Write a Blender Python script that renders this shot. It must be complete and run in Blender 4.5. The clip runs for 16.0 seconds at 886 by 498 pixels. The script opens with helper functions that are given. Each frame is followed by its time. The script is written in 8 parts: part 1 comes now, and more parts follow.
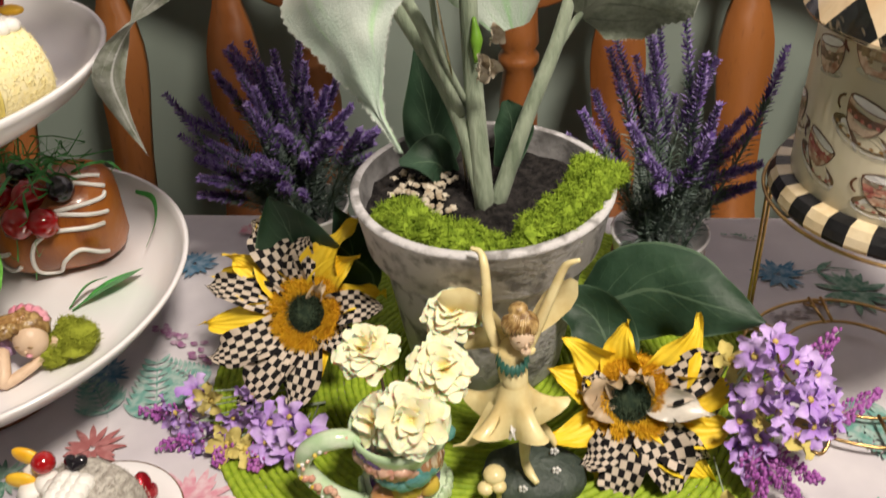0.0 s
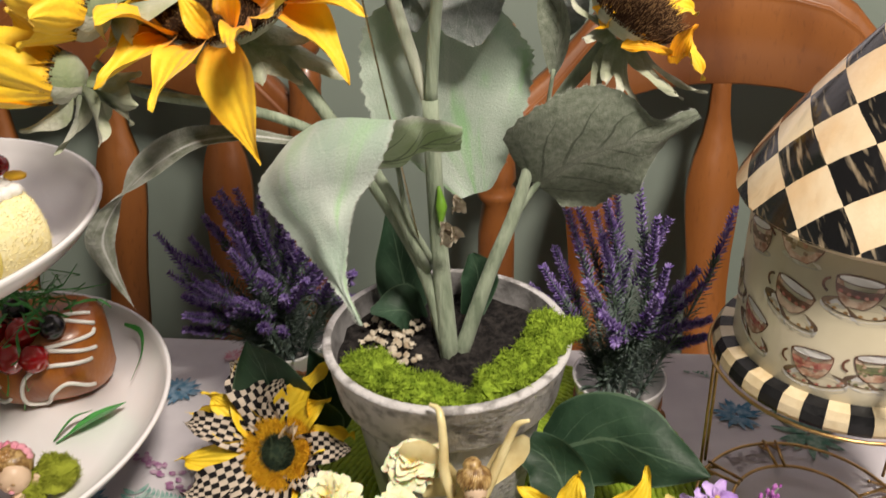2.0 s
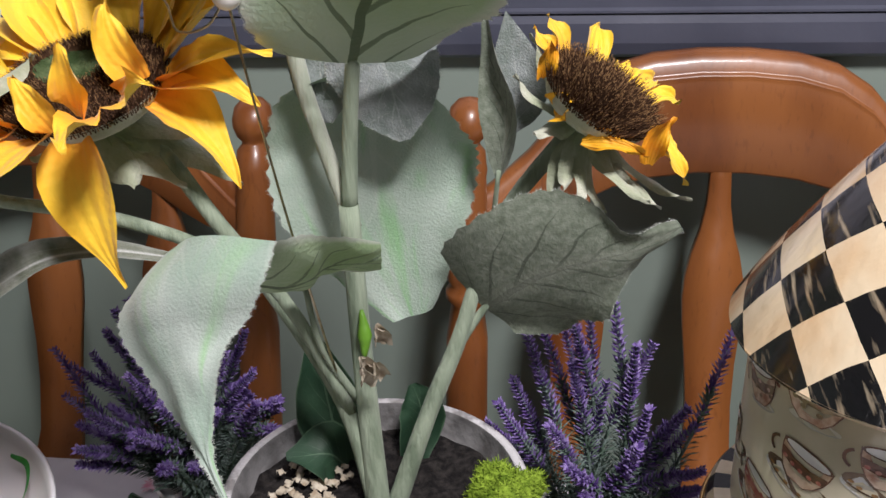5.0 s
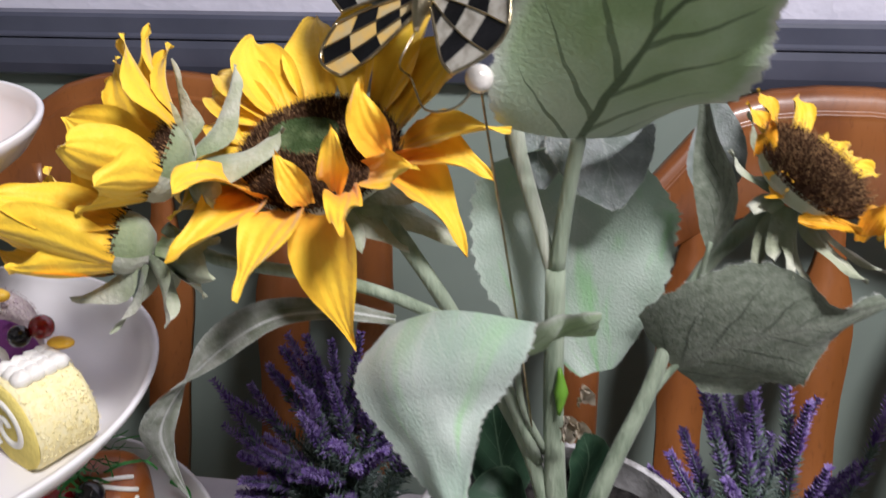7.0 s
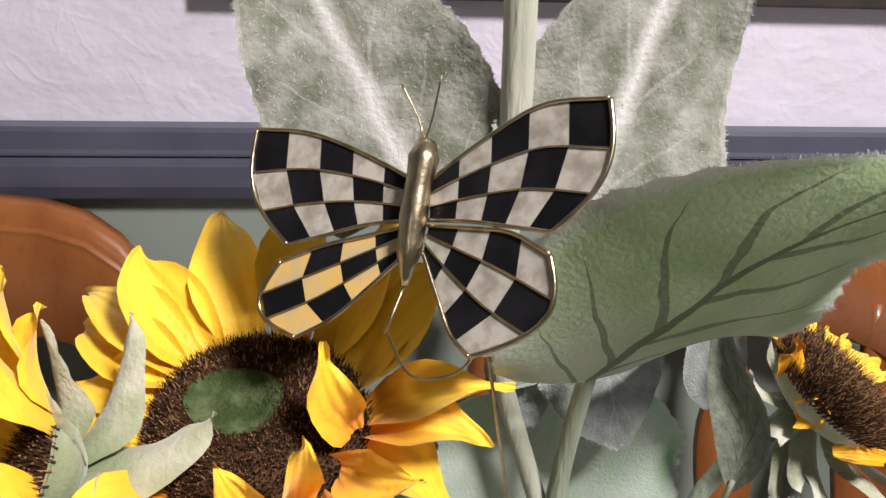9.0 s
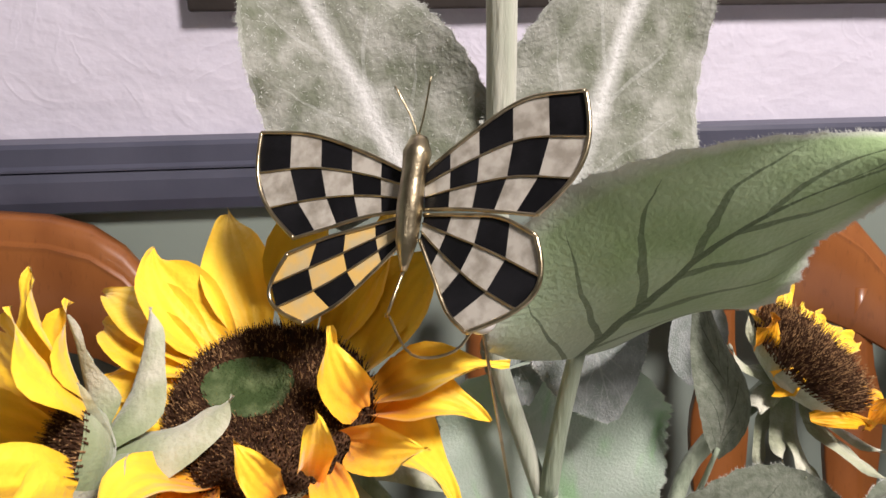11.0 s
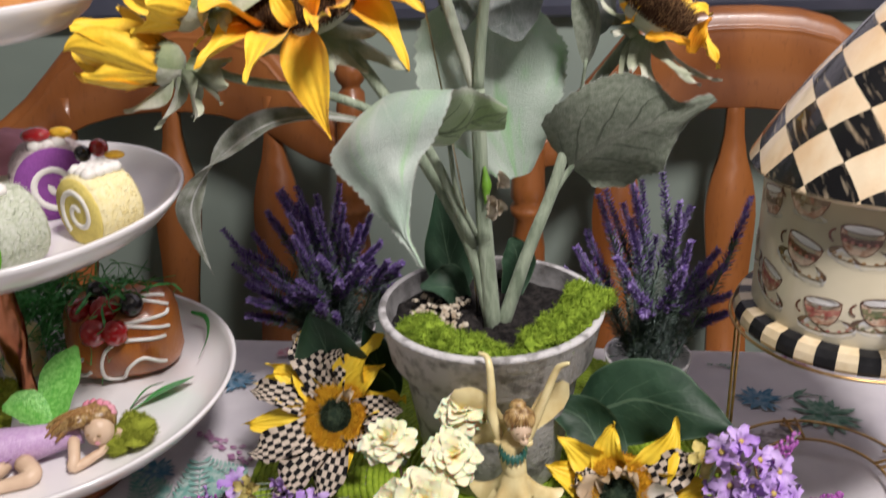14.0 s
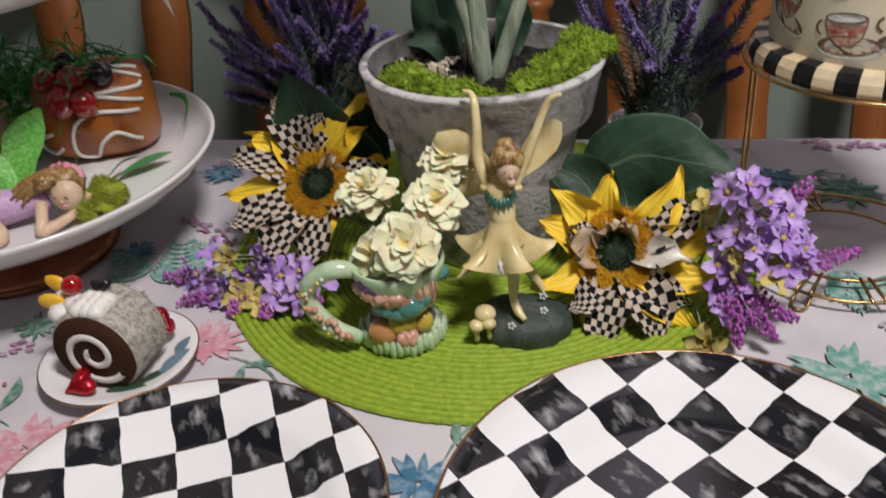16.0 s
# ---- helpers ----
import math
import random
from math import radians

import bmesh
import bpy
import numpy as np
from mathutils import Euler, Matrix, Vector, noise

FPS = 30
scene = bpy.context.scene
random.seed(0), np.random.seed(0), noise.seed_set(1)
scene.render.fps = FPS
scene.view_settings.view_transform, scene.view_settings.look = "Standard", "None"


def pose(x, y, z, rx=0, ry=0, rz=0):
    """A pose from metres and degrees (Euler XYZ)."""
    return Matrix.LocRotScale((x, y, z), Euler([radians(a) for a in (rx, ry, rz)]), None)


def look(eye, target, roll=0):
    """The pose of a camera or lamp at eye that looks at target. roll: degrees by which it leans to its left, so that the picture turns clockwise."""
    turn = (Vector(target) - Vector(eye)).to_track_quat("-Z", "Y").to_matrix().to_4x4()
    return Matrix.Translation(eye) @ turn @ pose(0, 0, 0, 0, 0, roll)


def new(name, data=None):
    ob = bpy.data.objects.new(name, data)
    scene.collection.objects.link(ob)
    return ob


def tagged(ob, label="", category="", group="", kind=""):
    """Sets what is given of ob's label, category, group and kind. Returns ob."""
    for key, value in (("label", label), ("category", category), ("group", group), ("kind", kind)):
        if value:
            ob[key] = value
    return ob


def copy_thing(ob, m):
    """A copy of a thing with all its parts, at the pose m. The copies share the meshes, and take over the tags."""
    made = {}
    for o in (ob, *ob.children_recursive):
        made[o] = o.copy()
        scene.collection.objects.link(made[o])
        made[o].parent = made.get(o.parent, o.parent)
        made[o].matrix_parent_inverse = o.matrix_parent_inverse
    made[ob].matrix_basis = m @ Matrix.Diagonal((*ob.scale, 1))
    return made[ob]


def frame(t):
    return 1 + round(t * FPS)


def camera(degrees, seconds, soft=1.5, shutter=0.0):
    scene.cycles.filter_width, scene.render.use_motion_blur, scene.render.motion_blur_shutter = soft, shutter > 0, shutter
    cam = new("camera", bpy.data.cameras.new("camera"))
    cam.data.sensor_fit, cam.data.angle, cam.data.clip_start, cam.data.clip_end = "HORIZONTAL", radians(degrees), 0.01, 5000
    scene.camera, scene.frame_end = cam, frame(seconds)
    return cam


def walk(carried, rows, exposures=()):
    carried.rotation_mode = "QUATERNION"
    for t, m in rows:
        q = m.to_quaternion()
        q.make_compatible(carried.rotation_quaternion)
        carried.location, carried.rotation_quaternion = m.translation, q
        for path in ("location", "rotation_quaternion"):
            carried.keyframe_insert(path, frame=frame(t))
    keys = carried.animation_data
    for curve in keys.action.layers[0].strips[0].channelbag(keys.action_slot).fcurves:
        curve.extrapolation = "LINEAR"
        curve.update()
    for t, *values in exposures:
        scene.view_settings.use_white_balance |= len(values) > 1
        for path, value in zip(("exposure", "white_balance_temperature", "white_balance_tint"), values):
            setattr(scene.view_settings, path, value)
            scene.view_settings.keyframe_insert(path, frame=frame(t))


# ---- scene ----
cam = camera(53.7, 16.0, shutter=0.5)
METRES, EYE, TILT, LEAN, TURN = 1.1, 1.209, -34.8, 2.5, 4.4
ROWS = [
    (0.0, 0.0, 0.0, 0.0, -0.0, 0.0, 0.0),
    (0.5, 0.0031, -0.0016, 0.0166, -0.49, 1.75, -0.44),
    (1.0, 0.0107, -0.0193, 0.0285, -0.69, 3.15, -0.56),
    (1.5, 0.0101, -0.0419, 0.0356, -0.42, 4.23, -0.94),
    (2.0, 0.0226, -0.0385, 0.0413, 0.08, 5.49, -1.15),
    (2.5, 0.044, 0.0088, 0.0628, 0.64, 6.94, -1.01),
    (3.0, 0.0605, 0.0545, 0.0784, 0.72, 7.91, -1.16),
    (3.5, 0.0709, 0.0698, 0.0859, 0.39, 8.56, -1.56),
    (6.0, 0.0468, 0.04, 0.0933, 1.6, 10.22, -2.06),
    (6.5, 0.0098, 0.0304, 0.0998, 2.32, 9.98, -2.99),
    (7.0, -0.0307, 0.0388, 0.1173, 1.43, 9.11, -3.32),
    (7.5, -0.0589, 0.0622, 0.1632, -2.09, 9.19, -2.32),
    (8.0, -0.0795, 0.0883, 0.2058, -6.29, 10.2, -0.69),
    (8.5, -0.0927, 0.1179, 0.2206, -9.64, 10.85, 0.37),
    (11.0, -0.0998, 0.0975, 0.2091, -10.18, 11.78, 3.89),
    (11.5, -0.0745, 0.0481, 0.1693, -8.37, 11.37, 3.72),
    (12.0, -0.0526, -0.0227, 0.1205, -6.27, 11.65, 2.81),
    (12.5, -0.0345, -0.0825, 0.0793, -4.15, 12.46, 1.61),
    (13.0, -0.0159, -0.1106, 0.03, -1.75, 12.65, 0.23),
    (13.5, -0.0016, -0.1065, -0.0072, -0.09, 12.09, -0.53),
    (14.0, 0.0051, -0.0928, -0.0373, 1.23, 10.58, -1.33),
    (14.5, 0.0096, -0.0815, -0.0624, 2.66, 8.49, -1.83),
    (15.0, 0.015, -0.0732, -0.0773, 3.82, 6.42, -1.64),
    (15.5, 0.0246, -0.0536, -0.1044, 3.71, 5.1, -1.24),
    (16.0, 0.0325, -0.0352, -0.1208, 3.09, 3.25, -0.89),
]
walk(cam, [(t, pose(0, 0, EYE, TILT, LEAN, TURN) @ pose(METRES * x, METRES * y, METRES * z, 90 + pitch, roll, yaw)) for t, x, y, z, yaw, pitch, roll in ROWS],
     [(0.0, -0.10, 7250, 7), (0.5, 0.04, 7250, 7), (1.2, -0.06, 7250, 7), (2.5, -0.17, 7200, 7), (3.2, -0.20, 7050, 8), (3.5, -0.21, 6500, 10), (6.0, -0.22, 6100, 10), (7.5, -0.20, 6000, 10), (8.5, -0.06, 6400, 12), (11.5, 0.01, 6700, 14), (12.5, -0.09, 6600, 13), (13.5, -0.19, 6500, 11), (14.5, -0.26, 6350, 10), (15.0, -0.27, 6300, 10), (15.5, -0.34, 6250, 10), (16.0, -0.61, 6400, 9)])

# ---- light ----
world = bpy.data.worlds.new("room_light")
scene.world = world
world.use_nodes = True
world.node_tree.nodes["Background"].inputs[0].default_value = (0.9, 0.93, 1.0, 1)
world.node_tree.nodes["Background"].inputs[1].default_value = 0.005
scene.view_settings.exposure = 0.0


def lamp_disc(name, loc, target, size, power, colour):
    d = bpy.data.lights.new(name, "AREA")
    d.shape, d.size, d.energy, d.color = "DISK", size, power, colour
    ob = new(name, d)
    ob.matrix_world = look(loc, target)
    return ob


lamp_disc("ceiling_lamp_light", (0.45, -0.15, 2.32), (0.1, 0.5, 0.8), 0.32, 40.5, (1.0, 0.925, 0.895))
# weak fill added behind on the left, not a known lamp
lamp_disc("fill_light", (-0.9, -1.5, 2.34), (-0.4, -0.3, 0.8), 0.5, 2.8, (1.0, 0.95, 0.9))


# ---- materials ----
def material(name, base, rough=0.6, other=None, scale=30.0, fine=250.0, bump=0.15, metal=0.0, depth=0.002, spec=0.5, coat=0.0, sheen=0.0, mix=(0.4, 0.65), stretch=(1, 1, 1)):
    m = bpy.data.materials.new(name)
    if rough > 0.7:
        spec = min(spec, 0.15)
    m.use_nodes = True
    nt = m.node_tree
    b = nt.nodes["Principled BSDF"]
    b.inputs["Roughness"].default_value = rough
    b.inputs["Metallic"].default_value = metal
    b.inputs["Specular IOR Level"].default_value = spec
    b.inputs["Coat Weight"].default_value = coat
    b.inputs["Coat Roughness"].default_value = 0.12
    b.inputs["Sheen Weight"].default_value = sheen
    other = other or tuple(c * 0.75 for c in base)
    co = nt.nodes.new("ShaderNodeTexCoord")
    mp = nt.nodes.new("ShaderNodeMapping")
    mp.inputs["Scale"].default_value = stretch
    nt.links.new(co.outputs["Object"], mp.inputs["Vector"])
    n1 = nt.nodes.new("ShaderNodeTexNoise")
    n1.inputs["Scale"].default_value, n1.inputs["Detail"].default_value = scale, 6
    nt.links.new(mp.outputs[0], n1.inputs["Vector"])
    r = nt.nodes.new("ShaderNodeMapRange")
    r.inputs["From Min"].default_value, r.inputs["From Max"].default_value = mix
    nt.links.new(n1.outputs["Fac"], r.inputs["Value"])
    mx = nt.nodes.new("ShaderNodeMix")
    mx.data_type = "RGBA"
    mx.inputs["A"].default_value, mx.inputs["B"].default_value = (*base, 1), (*other, 1)
    nt.links.new(r.outputs[0], mx.inputs["Factor"])
    nt.links.new(mx.outputs["Result"], b.inputs["Base Color"])
    n2 = nt.nodes.new("ShaderNodeTexNoise")
    n2.inputs["Scale"].default_value, n2.inputs["Detail"].default_value = fine, 4
    nt.links.new(mp.outputs[0], n2.inputs["Vector"])
    bp = nt.nodes.new("ShaderNodeBump")
    bp.inputs["Strength"].default_value, bp.inputs["Distance"].default_value = bump, depth
    nt.links.new(n2.outputs["Fac"], bp.inputs["Height"])
    nt.links.new(bp.outputs[0], b.inputs["Normal"])
    m["base"] = base
    return m


def node(nt, kind, **inputs):
    n = nt.nodes.new(kind)
    for k, v in inputs.items():
        n.inputs[k].default_value = v
    return n


def math_node(nt, op, a, b=None):
    n = nt.nodes.new("ShaderNodeMath")
    n.operation = op
    for i, v in enumerate((a, b)):
        if v is None:
            continue
        if isinstance(v, (int, float)):
            n.inputs[i].default_value = v
        else:
            nt.links.new(v, n.inputs[i])
    return n.outputs[0]


def recolour(m, factor, colour):
    """Lays a second colour over the material's base where factor is 1."""
    nt = m.node_tree
    old = nt.nodes["Principled BSDF"].inputs["Base Color"].links[0].from_socket
    mx = nt.nodes.new("ShaderNodeMix")
    mx.data_type = "RGBA"
    nt.links.new(factor, mx.inputs["Factor"])
    nt.links.new(old, mx.inputs["A"])
    mx.inputs["B"].default_value = (*colour, 1)
    nt.links.new(mx.outputs["Result"], nt.nodes["Principled BSDF"].inputs["Base Color"])
    return m


def uv_axes(m, wobble=0.0, scale=60.0):
    nt = m.node_tree
    co = nt.nodes.new("ShaderNodeTexCoord")
    sp = nt.nodes.new("ShaderNodeSeparateXYZ")
    if wobble:
        n = node(nt, "ShaderNodeTexNoise", Scale=scale, Detail=2.0)
        nt.links.new(co.outputs["UV"], n.inputs["Vector"])
        sub = nt.nodes.new("ShaderNodeVectorMath")
        sub.operation = "SUBTRACT"
        sub.inputs[1].default_value = (0.5, 0.5, 0.5)
        nt.links.new(n.outputs["Color"], sub.inputs[0])
        sc = nt.nodes.new("ShaderNodeVectorMath")
        sc.operation = "SCALE"
        sc.inputs["Scale"].default_value = wobble
        nt.links.new(sub.outputs[0], sc.inputs[0])
        ad = nt.nodes.new("ShaderNodeVectorMath")
        nt.links.new(co.outputs["UV"], ad.inputs[0])
        nt.links.new(sc.outputs[0], ad.inputs[1])
        nt.links.new(ad.outputs[0], sp.inputs[0])
    else:
        nt.links.new(co.outputs["UV"], sp.inputs[0])
    return sp.outputs[0], sp.outputs[1]


def checked(m, nu, nv, colour, wobble=0.0, scale=8.0, streak=0.0, long=0.16, low=0.56, high=0.75, left=0.35, rim=0.0):
    """Painted checks over u and v in a second colour, with brushed streaks in them; a rim keeps each check's border solid."""
    nt = m.node_tree
    u, v = uv_axes(m, wobble, scale)
    a = math_node(nt, "FLOOR", math_node(nt, "MULTIPLY", u, nu))
    b = math_node(nt, "FLOOR", math_node(nt, "MULTIPLY", v, nv))
    f = math_node(nt, "MODULO", math_node(nt, "ADD", math_node(nt, "ADD", a, b), 1000.0), 2.0)
    f = math_node(nt, "GREATER_THAN", f, 0.5)
    if streak:
        n = node(nt, "ShaderNodeTexNoise", Scale=streak, Detail=4.0)
        mp = node(nt, "ShaderNodeMapping", Scale=(1, long, 1))
        co = nt.nodes.new("ShaderNodeTexCoord")
        nt.links.new(co.outputs["UV"], mp.inputs["Vector"])
        nt.links.new(mp.outputs[0], n.inputs["Vector"])
        r = node(nt, "ShaderNodeMapRange", **{"From Min": low, "From Max": high, "To Min": 1.0, "To Max": left})
        nt.links.new(n.outputs["Fac"], r.inputs["Value"])
        k = r.outputs[0]
        if rim:
            du = math_node(nt, "ABSOLUTE", math_node(nt, "SUBTRACT", math_node(nt, "FRACT", math_node(nt, "MULTIPLY", u, nu)), 0.5))
            dv = math_node(nt, "ABSOLUTE", math_node(nt, "SUBTRACT", math_node(nt, "FRACT", math_node(nt, "MULTIPLY", v, nv)), 0.5))
            e = math_node(nt, "DIVIDE", math_node(nt, "SUBTRACT", 0.5, math_node(nt, "MAXIMUM", du, dv)), rim)
            e = math_node(nt, "MINIMUM", e, 1.0)
            k = math_node(nt, "SUBTRACT", 1.0, math_node(nt, "MULTIPLY", math_node(nt, "SUBTRACT", 1.0, k), e))
        f = math_node(nt, "MULTIPLY", f, k)
    return recolour(m, f, colour)


def veined(m, colour, count=7.0, slant=2.2, width=0.1, strength=0.7, pale_edge=False, groove=0.0):
    """Midrib and slanting side veins that taper towards the rim: u runs along the leaf, v across it from 0 to 1."""
    nt = m.node_tree
    u, v = uv_axes(m, 0.05, 6.0)
    off = math_node(nt, "SUBTRACT", v, 0.5)
    d = math_node(nt, "ABSOLUTE", off)
    shift = math_node(nt, "MULTIPLY", math_node(nt, "GREATER_THAN", off, 0.0), 0.37)
    rib = math_node(nt, "LESS_THAN", d, math_node(nt, "MULTIPLY", math_node(nt, "SUBTRACT", 1.15, u), 0.022))
    s = math_node(nt, "ADD", math_node(nt, "MULTIPLY", math_node(nt, "SUBTRACT", u, math_node(nt, "MULTIPLY", math_node(nt, "POWER", d, 0.85), slant * 0.33)), count), shift)
    fr = math_node(nt, "ABSOLUTE", math_node(nt, "SUBTRACT", math_node(nt, "FRACT", s), 0.5))
    taper = math_node(nt, "MULTIPLY", math_node(nt, "SUBTRACT", 0.40, d), width * 1.6)
    side = math_node(nt, "LESS_THAN", fr, taper)
    edge = math_node(nt, "MULTIPLY", math_node(nt, "GREATER_THAN", d, 0.475), 0.8)
    line = math_node(nt, "MAXIMUM", rib, math_node(nt, "MULTIPLY", side, 0.8))
    if groove:
        pr = nt.nodes["Principled BSDF"]
        bp = node(nt, "ShaderNodeBump", Strength=0.5, Distance=groove)
        nt.links.new(math_node(nt, "SUBTRACT", 1.0, line), bp.inputs["Height"])
        nt.links.new(pr.inputs["Normal"].links[0].from_socket, bp.inputs["Normal"])
        nt.links.new(bp.outputs[0], pr.inputs["Normal"])
    if pale_edge:
        line = math_node(nt, "MAXIMUM", line, edge)
    return recolour(m, math_node(nt, "MULTIPLY", line, strength), colour)


def streaked(m, colour, low=0.55, high=0.72, scale=5.0, thin=0.25):
    """Soft streaks of a second colour that run along u."""
    nt = m.node_tree
    co = nt.nodes.new("ShaderNodeTexCoord")
    mp = node(nt, "ShaderNodeMapping", Scale=(thin, 1, 1))
    nt.links.new(co.outputs["UV"], mp.inputs["Vector"])
    n = node(nt, "ShaderNodeTexNoise", Scale=scale, Detail=5.0, Distortion=0.6)
    nt.links.new(mp.outputs[0], n.inputs["Vector"])
    r = node(nt, "ShaderNodeMapRange", **{"From Min": low, "From Max": high, "To Max": 0.8})
    nt.links.new(n.outputs["Fac"], r.inputs["Value"])
    return recolour(m, r.outputs[0], colour)


def ribbed(m, count=9.0, depth=0.0012):
    """Fine lengthwise ribs, over v."""
    nt = m.node_tree
    u, v = uv_axes(m, 0.10, 3.0)
    s = math_node(nt, "SINE", math_node(nt, "MULTIPLY", v, count * 6.283))
    bp = node(nt, "ShaderNodeBump", Strength=0.3, Distance=depth)
    nt.links.new(s, bp.inputs["Height"])
    pr = nt.nodes["Principled BSDF"]
    old = pr.inputs["Normal"].links[0].from_socket
    nt.links.new(old, bp.inputs["Normal"])
    nt.links.new(bp.outputs[0], pr.inputs["Normal"])
    dark = math_node(nt, "MULTIPLY", math_node(nt, "GREATER_THAN", s, 0.7), 0.14)
    return recolour(m, dark, tuple(x * 0.8 for x in m["base"]))


def graded(m, colour, start=0.0, end=0.5):
    """A second colour at the root of a petal, fading along u."""
    nt = m.node_tree
    u, v = uv_axes(m, 0.25, 5.0)
    r = node(nt, "ShaderNodeMapRange", **{"From Min": start, "From Max": end, "To Min": 1.0, "To Max": 0.0})
    nt.links.new(u, r.inputs["Value"])
    return recolour(m, r.outputs[0], colour)


def trowelled(m, scale=11.0, width=0.06, depth=0.0025):
    """Thin raised ridges left by a trowel."""
    nt = m.node_tree
    co = nt.nodes.new("ShaderNodeTexCoord")
    n = node(nt, "ShaderNodeTexNoise", Scale=scale, Detail=2.0, Distortion=1.8)
    nt.links.new(co.outputs["Object"], n.inputs["Vector"])
    d = math_node(nt, "ABSOLUTE", math_node(nt, "SUBTRACT", n.outputs["Fac"], 0.5))
    r = node(nt, "ShaderNodeMapRange", **{"From Min": 0.0, "From Max": width, "To Min": 1.0, "To Max": 0.0})
    nt.links.new(d, r.inputs["Value"])
    bp = node(nt, "ShaderNodeBump", Strength=0.12, Distance=depth)
    nt.links.new(r.outputs[0], bp.inputs["Height"])
    pr = nt.nodes["Principled BSDF"]
    nt.links.new(pr.inputs["Normal"].links[0].from_socket, bp.inputs["Normal"])
    nt.links.new(bp.outputs[0], pr.inputs["Normal"])
    return m


def grained(m, colour, scale=240.0, low=0.58, high=0.70):
    """Fine dark pores drawn out along the upright grain."""
    nt = m.node_tree
    co = nt.nodes.new("ShaderNodeTexCoord")
    mp = node(nt, "ShaderNodeMapping", Scale=(1, 1, 0.05))
    nt.links.new(co.outputs["Object"], mp.inputs["Vector"])
    n = node(nt, "ShaderNodeTexNoise", Scale=scale, Detail=3.0)
    nt.links.new(mp.outputs[0], n.inputs["Vector"])
    r = node(nt, "ShaderNodeMapRange", **{"From Min": low, "From Max": high, "To Max": 0.28})
    nt.links.new(n.outputs["Fac"], r.inputs["Value"])
    return recolour(m, r.outputs[0], colour)


def edged(m, colour, start=0.46, end=0.48):
    """A second colour along both edges of a blade."""
    nt = m.node_tree
    u, v = uv_axes(m, 0.04, 9.0)
    d = math_node(nt, "ABSOLUTE", math_node(nt, "SUBTRACT", v, 0.5))
    r = node(nt, "ShaderNodeMapRange", **{"From Min": start, "From Max": end})
    nt.links.new(d, r.inputs["Value"])
    return recolour(m, r.outputs[0], colour)


def downy(m, colour, reach=0.16, strength=0.6):
    """Pale down that is thickest along the midrib."""
    nt = m.node_tree
    u, v = uv_axes(m, 0.10, 6.0)
    d = math_node(nt, "ABSOLUTE", math_node(nt, "SUBTRACT", v, 0.5))
    r = node(nt, "ShaderNodeMapRange", **{"From Min": 0.0, "From Max": reach, "To Min": strength, "To Max": 0.0})
    nt.links.new(d, r.inputs["Value"])
    return recolour(m, r.outputs[0], colour)


M_green = material("sage_wall_paint", (0.30, 0.36, 0.315), 0.55, (0.275, 0.33, 0.29), 6, 500, 0.06)
M_plaster = material("white_plaster", (0.74, 0.72, 0.83), 0.6, (0.70, 0.68, 0.79), 9, 26, 0.5, depth=0.008, stretch=(0.8, 1, 1.1))
M_plaster = trowelled(M_plaster)
M_slate = material("slate_trim_paint", (0.095, 0.10, 0.14), 0.32, (0.075, 0.08, 0.115), 12, 200, 0.08)
M_ceiling = material("unseen_ceiling_grey", (0.36, 0.355, 0.35), 0.8)
M_floor = material("floor_boards", (0.22, 0.12, 0.06), 0.4, (0.14, 0.07, 0.035), 5, 80, 0.1, stretch=(8, 1, 1))
M_wood = material("honey_maple", (0.31, 0.108, 0.028), 0.36, (0.19, 0.058, 0.014), 13, 160, 0.08, coat=0.2, stretch=(1, 1, 0.22))
M_wood = grained(M_wood, (0.10, 0.03, 0.008))
M_cloth = material("printed_cotton", (0.63, 0.60, 0.63), 0.8, (0.52, 0.49, 0.53), 14, 900, 0.25, depth=0.0006, sheen=0.2)
M_china = material("white_china", (0.82, 0.80, 0.81), 0.18, (0.78, 0.76, 0.77), 8, 60, 0.02, coat=0.3)
M_copper = material("copper", (0.42, 0.17, 0.09), 0.22, (0.33, 0.12, 0.06), 30, 120, 0.05, metal=1.0)
M_gold = material("brass_wire", (0.55, 0.36, 0.15), 0.3, (0.38, 0.24, 0.1), 60, 300, 0.05, metal=1.0)
M_pot = material("weathered_clay", (0.58, 0.565, 0.57), 0.85, (0.26, 0.25, 0.245), 62, 260, 0.6, mix=(0.50, 0.64))
M_lining = material("dark_clay", (0.20, 0.195, 0.195), 0.8, (0.09, 0.086, 0.085), 50, 260, 0.5)
M_soil = material("potting_soil", (0.010, 0.009, 0.009), 0.95, (0.034, 0.030, 0.028), 160, 320, 0.8, depth=0.004)
M_white = material("white_paint", (0.8, 0.79, 0.78), 0.4)
M_black = material("black_paint", (0.009, 0.009, 0.010), 0.3, (0.02, 0.02, 0.022), 90, spec=0.3)
M_mat = material("lime_woven_cord", (0.32, 0.44, 0.032), 0.7, (0.21, 0.32, 0.019), 220, 700, 0.4, depth=0.001)
M_plate = checked(material("enamel_checks", (0.90, 0.89, 0.90), 0.10, (0.87, 0.86, 0.88), 8, 30, 0.03, coat=0.5), 1, 1, (0.010, 0.010, 0.014), 0.14, 1.3, 3.4, 0.5, 0.53, 0.74, 0.45, 0.34)
M_rimgold = material("rim_gold", (0.30, 0.16, 0.08), 0.3, metal=0.7)
M_roof = checked(material("roof_cream_paint", (0.76, 0.63, 0.44), 0.22, (0.68, 0.47, 0.27), 26, 130, 0.45, coat=0.8, stretch=(1, 1, 0.3)), 1, 1, (0.007, 0.007, 0.008), 0.07, 1.5, 6.0)
